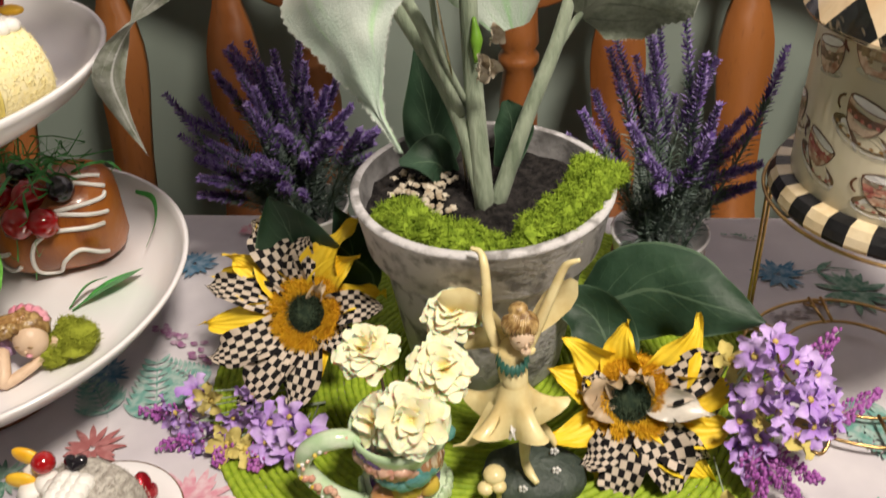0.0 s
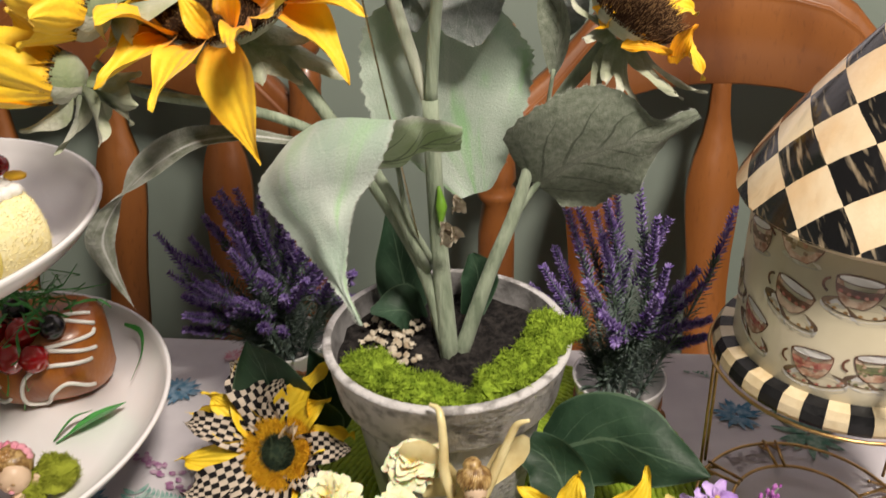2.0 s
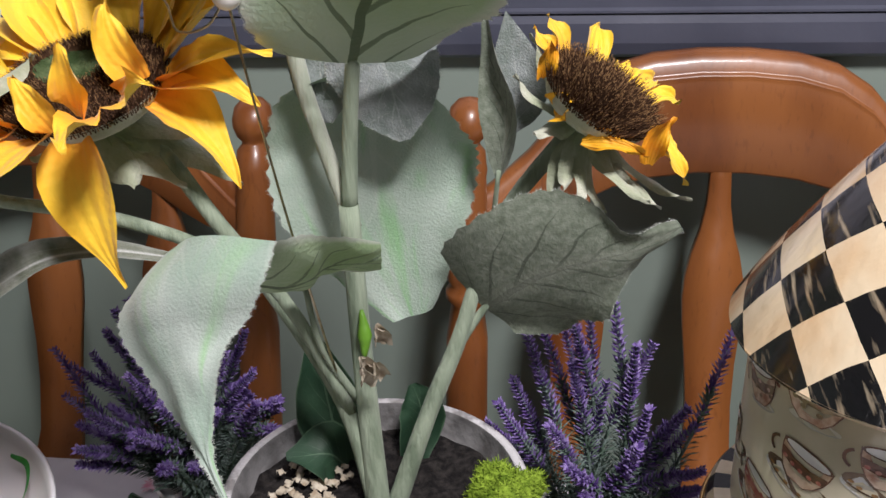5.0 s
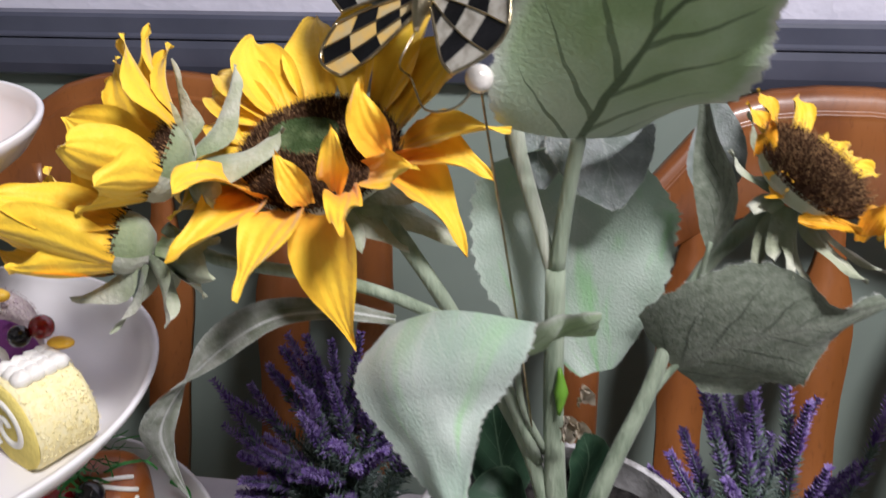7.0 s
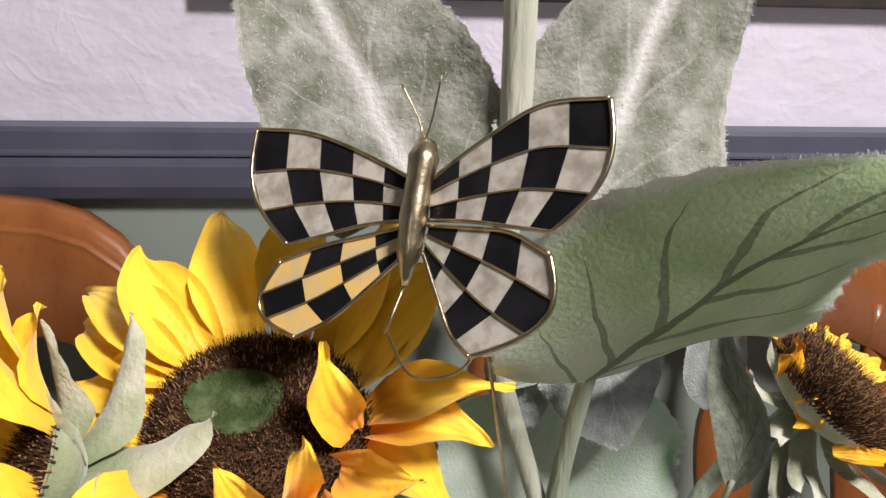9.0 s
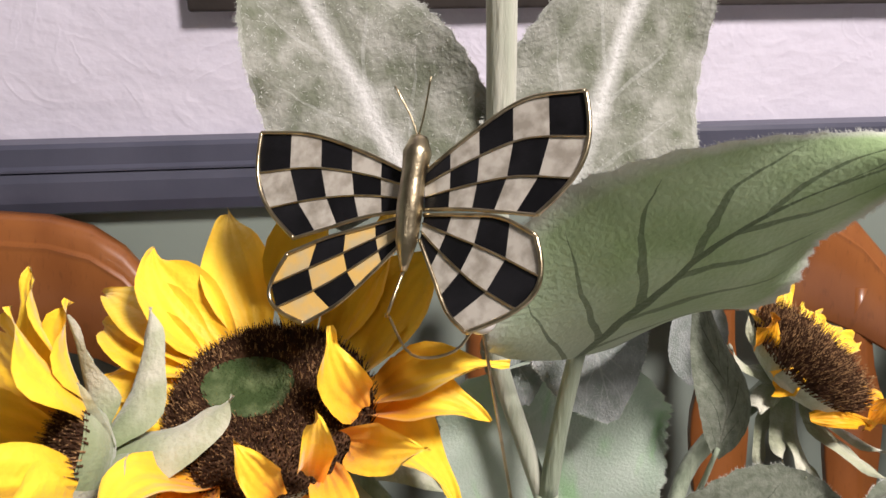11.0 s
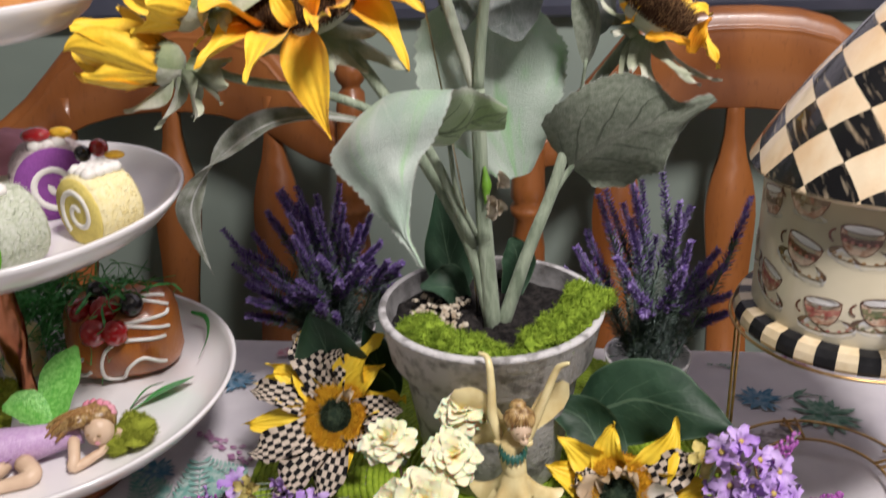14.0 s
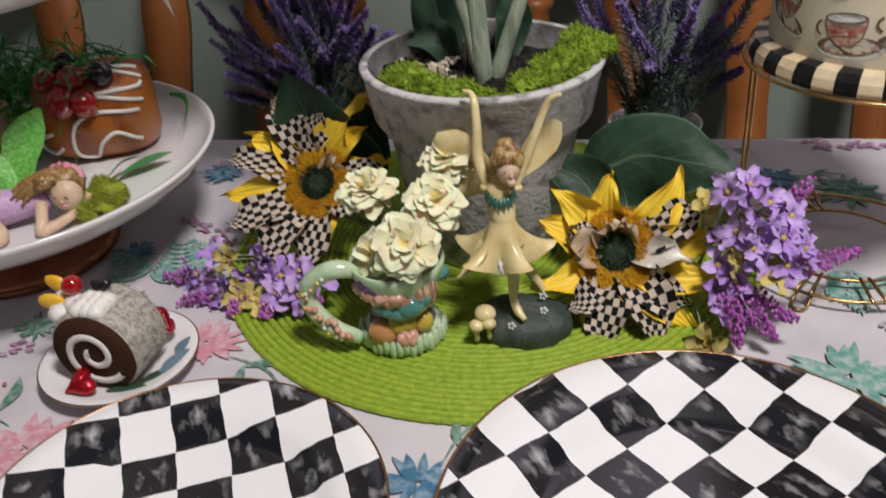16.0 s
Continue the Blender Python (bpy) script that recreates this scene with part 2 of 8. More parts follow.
M_cream = material("cream_paper", (0.68, 0.62, 0.47), 0.3, (0.58, 0.52, 0.38), 14, 120, 0.05, coat=0.3)
M_creamblock = material("cream_block_paint", (0.74, 0.62, 0.42), 0.3, (0.62, 0.48, 0.28), 70, coat=0.4)
M_cupbrown = material("cup_brown_print", (0.17, 0.062, 0.032), 0.3, (0.075, 0.028, 0.014), 120, coat=0.3)
M_cuplight = material("cup_light_print", (0.66, 0.51, 0.38), 0.3, (0.34, 0.15, 0.08), 150, coat=0.3)
M_cupgilt = material("cup_gilt_print", (0.42, 0.24, 0.08), 0.3, (0.25, 0.12, 0.04), 150, coat=0.3)
M_cupred = material("cup_red_print", (0.40, 0.10, 0.08), 0.3, (0.55, 0.28, 0.20), 200, coat=0.3)
M_cupgreen = material("cup_green_print", (0.10, 0.13, 0.05), 0.3, (0.24, 0.22, 0.10), 200, coat=0.3)
M_cupolive = material("cup_olive_print", (0.16, 0.10, 0.05), 0.3, (0.30, 0.22, 0.12), 200, coat=0.3)
M_printgrey = material("print_soft_grey", (0.42, 0.40, 0.34), 0.3, (0.52, 0.49, 0.40), 100, coat=0.3)
M_saucer = material("saucer_print", (0.085, 0.045, 0.025), 0.3, (0.22, 0.14, 0.08), 90, coat=0.3)


# ---- mesh helpers ----
V = Vector


class Build:
    """Collects faces, with uv and material slots, for one mesh."""

    def __init__(self):
        self.v, self.f, self.uv, self.mi = [], [], [], []

    def add(self, verts, faces, uv=None, slot=0):
        k = len(self.v)
        self.v += [tuple(p) for p in verts]
        for i, f in enumerate(faces):
            self.f.append(tuple(k + a for a in f))
            self.uv.append([uv[a] for a in f] if uv else [(0.0, 0.0)] * len(f))
            self.mi.append(slot)
        return self

    def make(self, name, mats, smooth=True):
        me = bpy.data.meshes.new(name)
        me.from_pydata(self.v, [], self.f)
        for m in mats if isinstance(mats, (list, tuple)) else [mats]:
            me.materials.append(m)
        lay = me.uv_layers.new(name="map")
        lay.data.foreach_set("uv", [c for face in self.uv for p in face for c in p])
        me.polygons.foreach_set("material_index", self.mi)
        me.polygons.foreach_set("use_smooth", [smooth] * len(self.f))
        me.update()
        return me


def thing(name, loc, label, category, group="", kind=""):
    ob = new(name)
    ob.empty_display_size = 0.02
    ob.location = loc
    return tagged(ob, label, category, group, kind)


def part(name, b, mats, parent=None, label="", smooth=True, kind=""):
    """Links a Build, given in world places, as one mesh under its thing."""
    ob = new(name, b.make(name, mats, smooth) if isinstance(b, Build) else b)
    if parent:
        ob.parent = parent
        if parent.type == "EMPTY":
            ob.matrix_parent_inverse = Matrix.Translation(-parent.location)
    return tagged(ob, label, kind=kind)


def single(name, b, mats, label, category, group="", kind="", smooth=True):
    return tagged(new(name, b.make(name, mats, smooth)), label, category, group, kind)


def ring(c, r, n, axis=None, turn=0.0):
    return [(c[0] + r * math.cos(turn + 2 * math.pi * i / n), c[1] + r * math.sin(turn + 2 * math.pi * i / n), c[2]) for i in range(n)]


def lathe(b, c, profile, n=48, slot=0, m=None, closed=False, ugain=1.0):
    """Turns (radius, height) pairs about the upright through c; m: a turn about c."""
    vs, uv, fs = [], [], []
    for j, (r, z) in enumerate(profile):
        for i in range(n + 1):
            a = 2 * math.pi * i / n
            p = V((r * math.cos(a), r * math.sin(a), z))
            vs.append((m @ p if m else p) + V(c))
            uv.append((ugain * i / n, j / (len(profile) - 1)))
    for j in range(len(profile) - 1):
        for i in range(n):
            k = j * (n + 1) + i
            fs.append((k, k + 1, k + n + 2, k + n + 1))
    return b.add(vs, fs, uv, slot)


def smooth_path(pts, n):
    """n + 1 places on a Catmull-Rom curve through pts."""
    p = [V(q) for q in pts]
    if len(p) == 2:
        return [p[0].lerp(p[1], i / n) for i in range(n + 1)]
    p = [p[0] * 2 - p[1]] + p + [p[-1] * 2 - p[-2]]
    out = []
    for i in range(n + 1):
        s = i / n * (len(p) - 3)
        k = min(int(s), len(p) - 4)
        t = s - k
        a, bb, c, d = p[k:k + 4]
        out.append(0.5 * ((2 * bb) + (c - a) * t + (2 * a - 5 * bb + 4 * c - d) * t * t + (3 * bb - a - 3 * c + d) * t ** 3))
    return out


def value(seq, t):
    s = max(0.0, min(1.0, t)) * (len(seq) - 1)
    k = min(int(s), len(seq) - 2)
    return seq[k] * (1 - s + k) + seq[k + 1] * (s - k)


def tube(b, pts, radii, n=8, steps=None, slot=0, caps=True):
    path = smooth_path(pts, steps or max(2, 5 * (len(pts) - 1)))
    radii = radii if isinstance(radii, (list, tuple)) else [radii, radii]
    vs, fs, uv = [], [], []
    up = V((0.3, 0.2, 1)).normalized()
    last = None
    for i, q in enumerate(path):
        t = (path[min(i + 1, len(path) - 1)] - path[max(i - 1, 0)]).normalized()
        if last is None:
            side = t.cross(up if abs(t.dot(up)) < 0.95 else V((1, 0, 0))).normalized()
        else:
            side = (last - t * last.dot(t)).normalized()
        last = side
        o = t.cross(side)
        r = value(radii, i / (len(path) - 1))
        for k in range(n):
            a = 2 * math.pi * k / n
            vs.append(q + side * (r * math.cos(a)) + o * (r * math.sin(a)))
            uv.append((i / (len(path) - 1), k / n))
    for i in range(len(path) - 1):
        for k in range(n):
            fs.append((i * n + k, i * n + (k + 1) % n, (i + 1) * n + (k + 1) % n, (i + 1) * n + k))
    if caps:
        fs.append(tuple(range(n - 1, -1, -1)))
        fs.append(tuple((len(path) - 1) * n + k for k in range(n)))
    return b.add(vs, fs, uv, slot)


def ball(b, c, r, slot=0, n=12, m=8, squash=(1, 1, 1), turn=None, rough=0.0):
    vs, fs = [], []
    for j in range(m + 1):
        for i in range(n):
            th, ph = math.pi * j / m, 2 * math.pi * i / n
            p = V((math.sin(th) * math.cos(ph), math.sin(th) * math.sin(ph), math.cos(th)))
            if rough:
                p *= 1 + rough * noise.noise(p * 2.3 + V(c) * 40)
            p = V((p.x * squash[0], p.y * squash[1], p.z * squash[2])) * r
            vs.append((turn @ p if turn else p) + V(c))
    for j in range(m):
        for i in range(n):
            fs.append((j * n + i, (j + 1) * n + i, (j + 1) * n + (i + 1) % n, j * n + (i + 1) % n))
    return b.add(vs, fs, None, slot)


def box(b, lo, hi, slot=0, m=None, bevel=0.0):
    bm = bmesh.new()
    bmesh.ops.create_cube(bm, size=1)
    for v in bm.verts:
        v.co = V([lo[i] + (v.co[i] + 0.5) * (hi[i] - lo[i]) for i in range(3)])
    if bevel:
        bmesh.ops.bevel(bm, geom=bm.edges, offset=bevel, segments=2, affect="EDGES", profile=0.5)
    bm.verts.index_update()
    vs = [m @ v.co if m else v.co.copy() for v in bm.verts]
    fs = [tuple(v.index for v in f.verts) for f in bm.faces]
    bm.free()
    return b.add(vs, fs, None, slot)


def slab(b, outline, depth_of, thick, slot=0):
    """A plate cut to an outline of (x, z), its front at y = depth_of(x, z)."""
    n = len(outline)
    front = [(x, depth_of(x, z), z) for x, z in outline]
    back = [(x, depth_of(x, z) + thick, z) for x, z in outline]
    half = n // 2
    fs = []
    for i in range(half - 1):
        fs.append((i, i + 1, n - 2 - i, n - 1 - i))
        fs.append((n + n - 1 - i, n + n - 2 - i, n + i + 1, n + i))
    fs += [(i, n + i, n + (i + 1) % n, (i + 1) % n) for i in range(n)]
    return b.add(front + back, fs, None, slot)


def leaf(b, mid, sides, widths, n=16, m=8, cup=0.15, wave=0.0, teeth=0.0, slot=0, seed=0, thick=0.0):
    """A blade along mid: side vectors and half widths are interpolated along it."""
    path = smooth_path(mid, n)
    sv = [V(s).normalized() for s in sides]
    vs, fs, uv = [], [], []
    for i, q in enumerate(path):
        u = i / n
        t = (path[min(i + 1, n)] - path[max(i - 1, 0)]).normalized()
        s = value(sv, u) if len(sv) > 1 else sv[0]
        s = (s - t * s.dot(t)).normalized()
        nor = s.cross(t)
        w = value(widths, u)
        for k in range(m + 1):
            x = 2 * k / m - 1
            edge = abs(x) ** 3
            ww = w * (1 + (teeth * (1 if i % 2 else -1) * edge if abs(x) > 0.99 else 0))
            h = w * cup * (x * x - 0.4) + wave * edge * math.sin(u * 11 + seed + 2 * x) + 0.12 * wave * noise.noise(V((u * 5, x * 2, seed)))
            vs.append(q + s * (x * ww) + nor * h)
            uv.append((u, k / m))
    for i in range(n):
        for k in range(m):
            a = i * (m + 1) + k
            fs.append((a, a + 1, a + m + 2, a + m + 1))
    return b.add(vs, fs, uv, slot)


# ---- the room ----
def room():
    W0, W1, Y0, Y1, H = -1.9, 1.9, -2.4, 1.049, 2.4
    w = box(Build(), (W0, Y1, 0), (W1, Y1 + 0.12, 1.06))
    single("wall_north", w, M_green, "sage green painted lower wall behind the chairs", "wall", kind="structure", smooth=False)
    w = box(Build(), (W0, Y1, 1.0601), (W1, Y1 + 0.12, H))
    single("wall_north_upper", w, M_plaster, "white trowelled plaster upper wall", "wall", kind="structure", smooth=False)
    # walls out of view, added for bounce light; sage green keeps the fill low
    for nm, lo, hi in (("unseen_wall_west", (W0 - 0.12, Y0, 0), (W0, Y1 + 0.12, H)), ("unseen_wall_east", (W1, Y0, 0), (W1 + 0.12, Y1 + 0.12, H)), ("unseen_wall_south", (W0 - 0.12, Y0 - 0.12, 0), (W1 + 0.12, Y0, H))):
        single(nm, box(Build(), lo, hi), M_green, "unseen sage green wall, added to shape the bounce light", "wall", kind="structure", smooth=False)
    single("floor", box(Build(), (W0 - 0.12, Y0 - 0.12, -0.1), (W1 + 0.12, Y1 + 0.12, 0)), M_floor, "brown wooden floor boards", "floor", kind="structure", smooth=False)
    # ceiling out of view, added grey so that less light bounces back
    single("ceiling", box(Build(), (W0 - 0.12, Y0 - 0.12, H), (W1 + 0.12, Y1 + 0.12, H + 0.1)), M_ceiling, "unseen grey ceiling, darkened to cut the bounce light", "ceiling", kind="structure", smooth=False)
    # chair rail: one profile drawn along the wall
    prof = [(0.0, 1.042), (0.012, 1.042), (0.018, 1.046), (0.022, 1.058), (0.0225, 1.078), (0.020, 1.0860), (0.0185, 1.0868), (0.0225, 1.0882), (0.0225, 1.0905), (0.0195, 1.0935), (0.0190, 1.110), (0.016, 1.1138), (0.0, 1.1150)]
    b = Build()
    vs = [(x, Y1 - d, z) for x in (W0, W1) for d, z in prof]
    n = len(prof)
    b.add(vs, [(i, i + 1, n + i + 1, n + i) for i in range(n - 1)])
    single("trim", b, M_slate, "slate blue painted moulded chair rail on the wall", "chair rail", kind="structure", smooth=False)
    b = box(Build(), (-0.26, Y1 - 0.022, 1.232), (1.2, Y1 - 0.002, 1.29), bevel=0.003)
    single("picture_frame", b, material("dark_frame", (0.05, 0.042, 0.038), 0.4), "dark wooden picture frame edge hung on plaster wall", "picture frame")


room()


# ---- chairs ----
def chair(x0):
    """A ladder chair drawn up to the table: x0 is its middle."""
    c = thing("dining_chair", (x0, 0.80, 0), "honey maple dining chair with arched crest and vase slats", "chair", "chairs along the wall")

    def set_back(b):
        """The back is larger than the seat frame and leans away from the table."""
        out = []
        for x, y, z in b.v:
            k = 0.075 * max(0.0, min(1.0, (z - 0.45) / 0.25))
            out.append((x0 + (x - x0) * (1 + k), y * (1 + k), z - (1.27 - z) * k - 0.004))
        b.v = out
        return b

    def bow(x, z):
        s = (x - x0) / 0.232
        return 0.795 + 0.28 * (z - 0.75) + 0.035 * (1 - s * s)
    for sx in (-0.232, 0.232):
        prof = [(0.017, 0.0), (0.019, 0.40), (0.016, 0.46), (0.021, 0.52), (0.021, 0.60), (0.015, 0.645), (0.019, 0.665), (0.02, 0.74), (0.0195, 0.84), (0.015, 0.872), (0.0205, 0.878), (0.0205, 0.884), (0.016, 0.89), (0.0205, 0.896), (0.019, 0.91), (0.018, 0.95), (0.0165, 0.985), (0.0175, 0.992), (0.0165, 0.997), (0.0155, 1.008), (0.011, 1.013), (0.0105, 1.016), (0.0155, 1.021), (0.0187, 1.029), (0.0192, 1.036), (0.0168, 1.046), (0.010, 1.0525), (0.0, 1.0548)]
        b = Build()
        lathe(b, (x0 + sx, 0.0, 0), prof, 20)
        b.v = [(x, y + 0.795 + 0.28 * (max(z, 0.45) - 0.75), z - 0.010 * max(0.0, min(1.0, (z - 0.45) * 4))) for x, y, z in b.v]
        part("post", set_back(b), M_wood, c)
    # crest rail
    top = [(-0.225, 0.955), (-0.205, 0.968), (-0.178, 0.990), (-0.152, 1.018), (-0.127, 1.046), (-0.10, 1.063), (-0.065, 1.072), (-0.022, 1.0755)]
    top = top + [(-x, z) for x, z in reversed(top)]
    low = [(-0.225, 0.913), (-0.205, 0.915), (-0.178, 0.921), (-0.152, 0.932), (-0.127, 0.946), (-0.10, 0.957), (-0.065, 0.965), (-0.022, 0.969)]
    low = low + [(-x, z) for x, z in reversed(low)]
    b = Build()
    rows = []
    for k, (th, dz) in enumerate(((0.0, -0.026), (0.0, -0.0215), (-0.0005, -0.0205), (0.0038, -0.0195), (0.0042, -0.0175), (0.0045, -0.010), (0.0075, -0.003), (0.012, 0.0), (0.022, 0.0), (0.024, -0.003))):
        rows.append([(x0 + x, bow(x0 + x, z + dz) + th, z + dz) for x, z in top])
    lowrows = [[(x0 + x, bow(x0 + x, z) + th, z) for x, z in low] for th in (0.024, 0.003, 0.0)]
    rows = rows + [lowrows[0], lowrows[1], [(p[0], p[1] - 0.003, p[2] + 0.003) for p in lowrows[1]]]
    n = len(top)
    vs = [p for r in rows for p in r]
    fs = [(j * n + i, j * n + i + 1, ((j + 1) % len(rows)) * n + i + 1, ((j + 1) % len(rows)) * n + i) for j in range(len(rows)) for i in range(n - 1)]
    b.add(vs, fs)
    part("crest_rail", set_back(b), M_wood, c)
    # vase slats
    prof = [(0.010, 0.990), (0.0105, 0.965), (0.012, 0.94), (0.017, 0.915), (0.025, 0.893), (0.0305, 0.87), (0.032, 0.85), (0.0305, 0.825), (0.0265, 0.79), (0.024, 0.75), (0.025, 0.70), (0.029, 0.66), (0.029, 0.62), (0.02, 0.58), (0.014, 0.54), (0.013, 0.47)]
    for i, sx in enumerate((-0.130, 0.0, 0.130)):
        out = [(x0 + sx - 0.88 * w, z) for w, z in prof] + [(x0 + sx + 0.88 * w, z) for w, z in reversed(prof)]
        b = Build()
        slab(b, out, lambda x, z, s=sx: bow(x0 + s, z) + 0.004 + 0.006 * math.sin((z - 0.7) * 14), 0.012)
        part("slat", set_back(b), M_wood, c)
    part("seat", box(Build(), (x0 - 0.22, 0.36, 0.43), (x0 + 0.22, 0.80, 0.465), bevel=0.012), M_wood, c)
    for sx in (-0.19, 0.19):
        part("leg", tube(Build(), [(x0 + sx, 0.39, 0.0), (x0 + sx * 0.95, 0.41, 0.43)], [0.014, 0.019], 12), M_wood, c)
    return c


first = chair(0.246)
copy_thing(first, Matrix.Translation((-0.470, 0.80, 0)))


# ---- table ----
TOP = 0.75


def table():
    t = thing("dining_table", (0, 0.2, 0), "wooden dining table under a floral cloth", "table")
    part("tabletop", box(Build(), (-0.95, -0.30, 0.71), (0.95, 0.712, 0.745), bevel=0.006), M_wood, t)
    for x in (-0.86, 0.86):
        for y in (-0.22, 0.30):
            lathe_b = lathe(Build(), (x, y, 0), [(0.0, 0), (0.022, 0), (0.03, 0.1), (0.022, 0.3), (0.035, 0.6), (0.035, 0.71), (0.0, 0.71)], 16)
            part("leg", lathe_b, M_wood, t)
    b = Build()
    nx, ny = 150, 84
    vs, fs, uv = [], [], []
    X0, X1, Y0, Y1 = -0.955, 0.955, -0.31, 0.722
    for j in range(ny + 1):
        for i in range(nx + 1):
            x, y = X0 + (X1 - X0) * i / nx, Y0 + (Y1 - Y0) * j / ny
            z = TOP + 0.0012 * noise.noise(V((x * 9, y * 9, 0)))
            vs.append((x, y, z - (0.006 if j in (0, ny) or i in (0, nx) else 0)))
    for j in range(ny):
        for i in range(nx):
            k = j * (nx + 1) + i
            fs.append((k, k + 1, k + nx + 2, k + nx + 1))
    b.add(vs, fs)
    # hanging sides
    edge = [(X0, Y0)] + [(X0 + (X1 - X0) * i / 120, Y0) for i in range(1, 121)] + [(X1, Y0 + (Y1 - Y0) * i / 80) for i in range(1, 81)] + [(X1 - (X1 - X0) * i / 120, Y1) for i in range(1, 121)] + [(X0, Y1 - (Y1 - Y0) * i / 80) for i in range(1, 80)]
    n = len(edge)
    hv = []
    for z in (TOP - 0.006, TOP - 0.06, TOP - 0.14, TOP - 0.22):
        for i, (x, y) in enumerate(edge):
            s = (TOP - z) * 0.10 * math.sin(i * 0.55)
            cx, cy = (x / 0.955), ((y - 0.206) / 0.516)
            hv.append((x + s * (abs(cx) > 0.999) * (1 if cx > 0 else -1), y + s * (abs(cy) > 0.999) * (1 if cy > 0 else -1) * 0.3, z))
    b.add(hv, [(j * n + i, j * n + (i + 1) % n, (j + 1) * n + (i + 1) % n, (j + 1) * n + i) for j in range(3) for i in range(n)])
    return single("tablecloth", b, M_cloth, "white cotton tablecloth printed with garden flowers", "tablecloth")


cloth = table()


# ---- placemat, plates ----
def placemat():
    """Rounds of braided cord sewn into a flat disc, with small stitches across them."""
    c = V((-0.024, 0.499, TOP + 0.0015))
    t = thing("placemat", c, "round lime green woven cord placemat", "placemat")
    sec = [(-0.0027, 0.0), (-0.002, 0.0024), (0.0, 0.0032), (0.002, 0.0024), (0.0027, 0.0)]
    for k in range(38):
        r0 = 0.2065 - 0.0052 * k
        n = max(24, int(2 * math.pi * r0 / 0.0045) // 2 * 2)
        vs = []
        for i in range(n):
            a = 2 * math.pi * i / n
            r = r0 + 0.0004 * math.sin(3 * a + k) + (0.00035 if i % 2 else -0.00035)
            vs += [c + V(((r + dr) * math.cos(a), (r + dr) * math.sin(a), z * (1.12 if i % 2 else 0.86))) for dr, z in sec]
        fs = [(i * 5 + q, i * 5 + q + 1, ((i + 1) % n) * 5 + q + 1, ((i + 1) % n) * 5 + q) for i in range(n) for q in range(4)]
        part("cord_round", Build().add(vs, fs), M_mat, t)
    return t


placemat()


def plate(c, r, turn, cells, shift):
    """A wide enamel plate with painted checks and a dark gold rim."""
    t = thing("dinner_plate", c, "white enamel dinner plate with black painted checks", "plate", "checked dinner plates")
    prof = [(0.0, 0.004), (r * 0.60, 0.004), (r * 0.66, 0.006), (r * 0.70, 0.0105), (r * 0.78, 0.0135), (r * 0.9, 0.0165), (r * 0.985, 0.0185), (r * 0.995, 0.0178), (r * 0.985, 0.0160), (r * 0.78, 0.0110), (r * 0.66, 0.003), (r * 0.6, 0.0005), (0.0, 0.0005)]
    b = lathe(Build(), c, prof, 80)
    ca, sa = math.cos(turn), math.sin(turn)
    b.uv = [[(((b.v[i][0] - c[0]) * ca + (b.v[i][1] - c[1]) * sa) / cells + shift[0], ((b.v[i][1] - c[1]) * ca - (b.v[i][0] - c[0]) * sa) / cells + shift[1]) for i in f] for f in b.f]
    part("dish", b, M_plate, t)
    part("rim_band", lathe(Build(), c, [(r * 0.984, 0.01835), (r * 0.99, 0.0192), (r * 0.998, 0.0184), (r * 0.996, 0.0172)], 80), M_rimgold, t, "dark gold rim line")
    return t


plate((-0.163, 0.190, TOP + 0.002), 0.114, radians(24), 0.0305, (21.0, 19.84))
plate((0.114, 0.204, TOP + 0.002), 0.143, radians(43), 0.032, (20.46, 19.64))


# ---- flower pot ----
POT = V((-0.026, 0.516, TOP + 0.005))


def flower_pot():
    t = thing("flower_pot", POT, "weathered grey clay flower pot on the placemat", "flower pot")
    prof = [(0.0, 0.0), (0.056, 0.0), (0.058, 0.004), (0.0728, 0.104), (0.0732, 0.1075), (0.0808, 0.1085), (0.0830, 0.112), (0.0888, 0.146), (0.0905, 0.1485), (0.0905, 0.150), (0.0885, 0.1515), (0.0848, 0.1515), (0.0842, 0.1508)]
    part("body", lathe(Build(), POT, prof, 72), M_pot, t)
    # the inner wall has a darker clay colour than the outside
    part("lining", lathe(Build(), POT, [(0.0842, 0.1508), (0.0832, 0.149), (0.079, 0.118), (0.0, 0.116)], 72), M_lining, t, "darker clay inside the rim")
    b = Build()
    vs, fs = [], []
    nr, na = 14, 48
    for j in range(nr + 1):
        for i in range(na):
            a, r = 2 * math.pi * i / na, 0.0815 * j / nr
            p = V((r * math.cos(a), r * math.sin(a), 0))
            vs.append(POT + p + V((0, 0, 0.133 + 0.006 * noise.noise(p * 60) + 0.004 * noise.noise(p * 160))))
    for j in range(nr):
        for i in range(na):
            fs.append((j * na + i, j * na + (i + 1) % na, (j + 1) * na + (i + 1) % na, (j + 1) * na + i))
    b.add(vs, fs)
    part("soil", b, M_soil, t, "dark potting soil")
    return t


flower_pot()


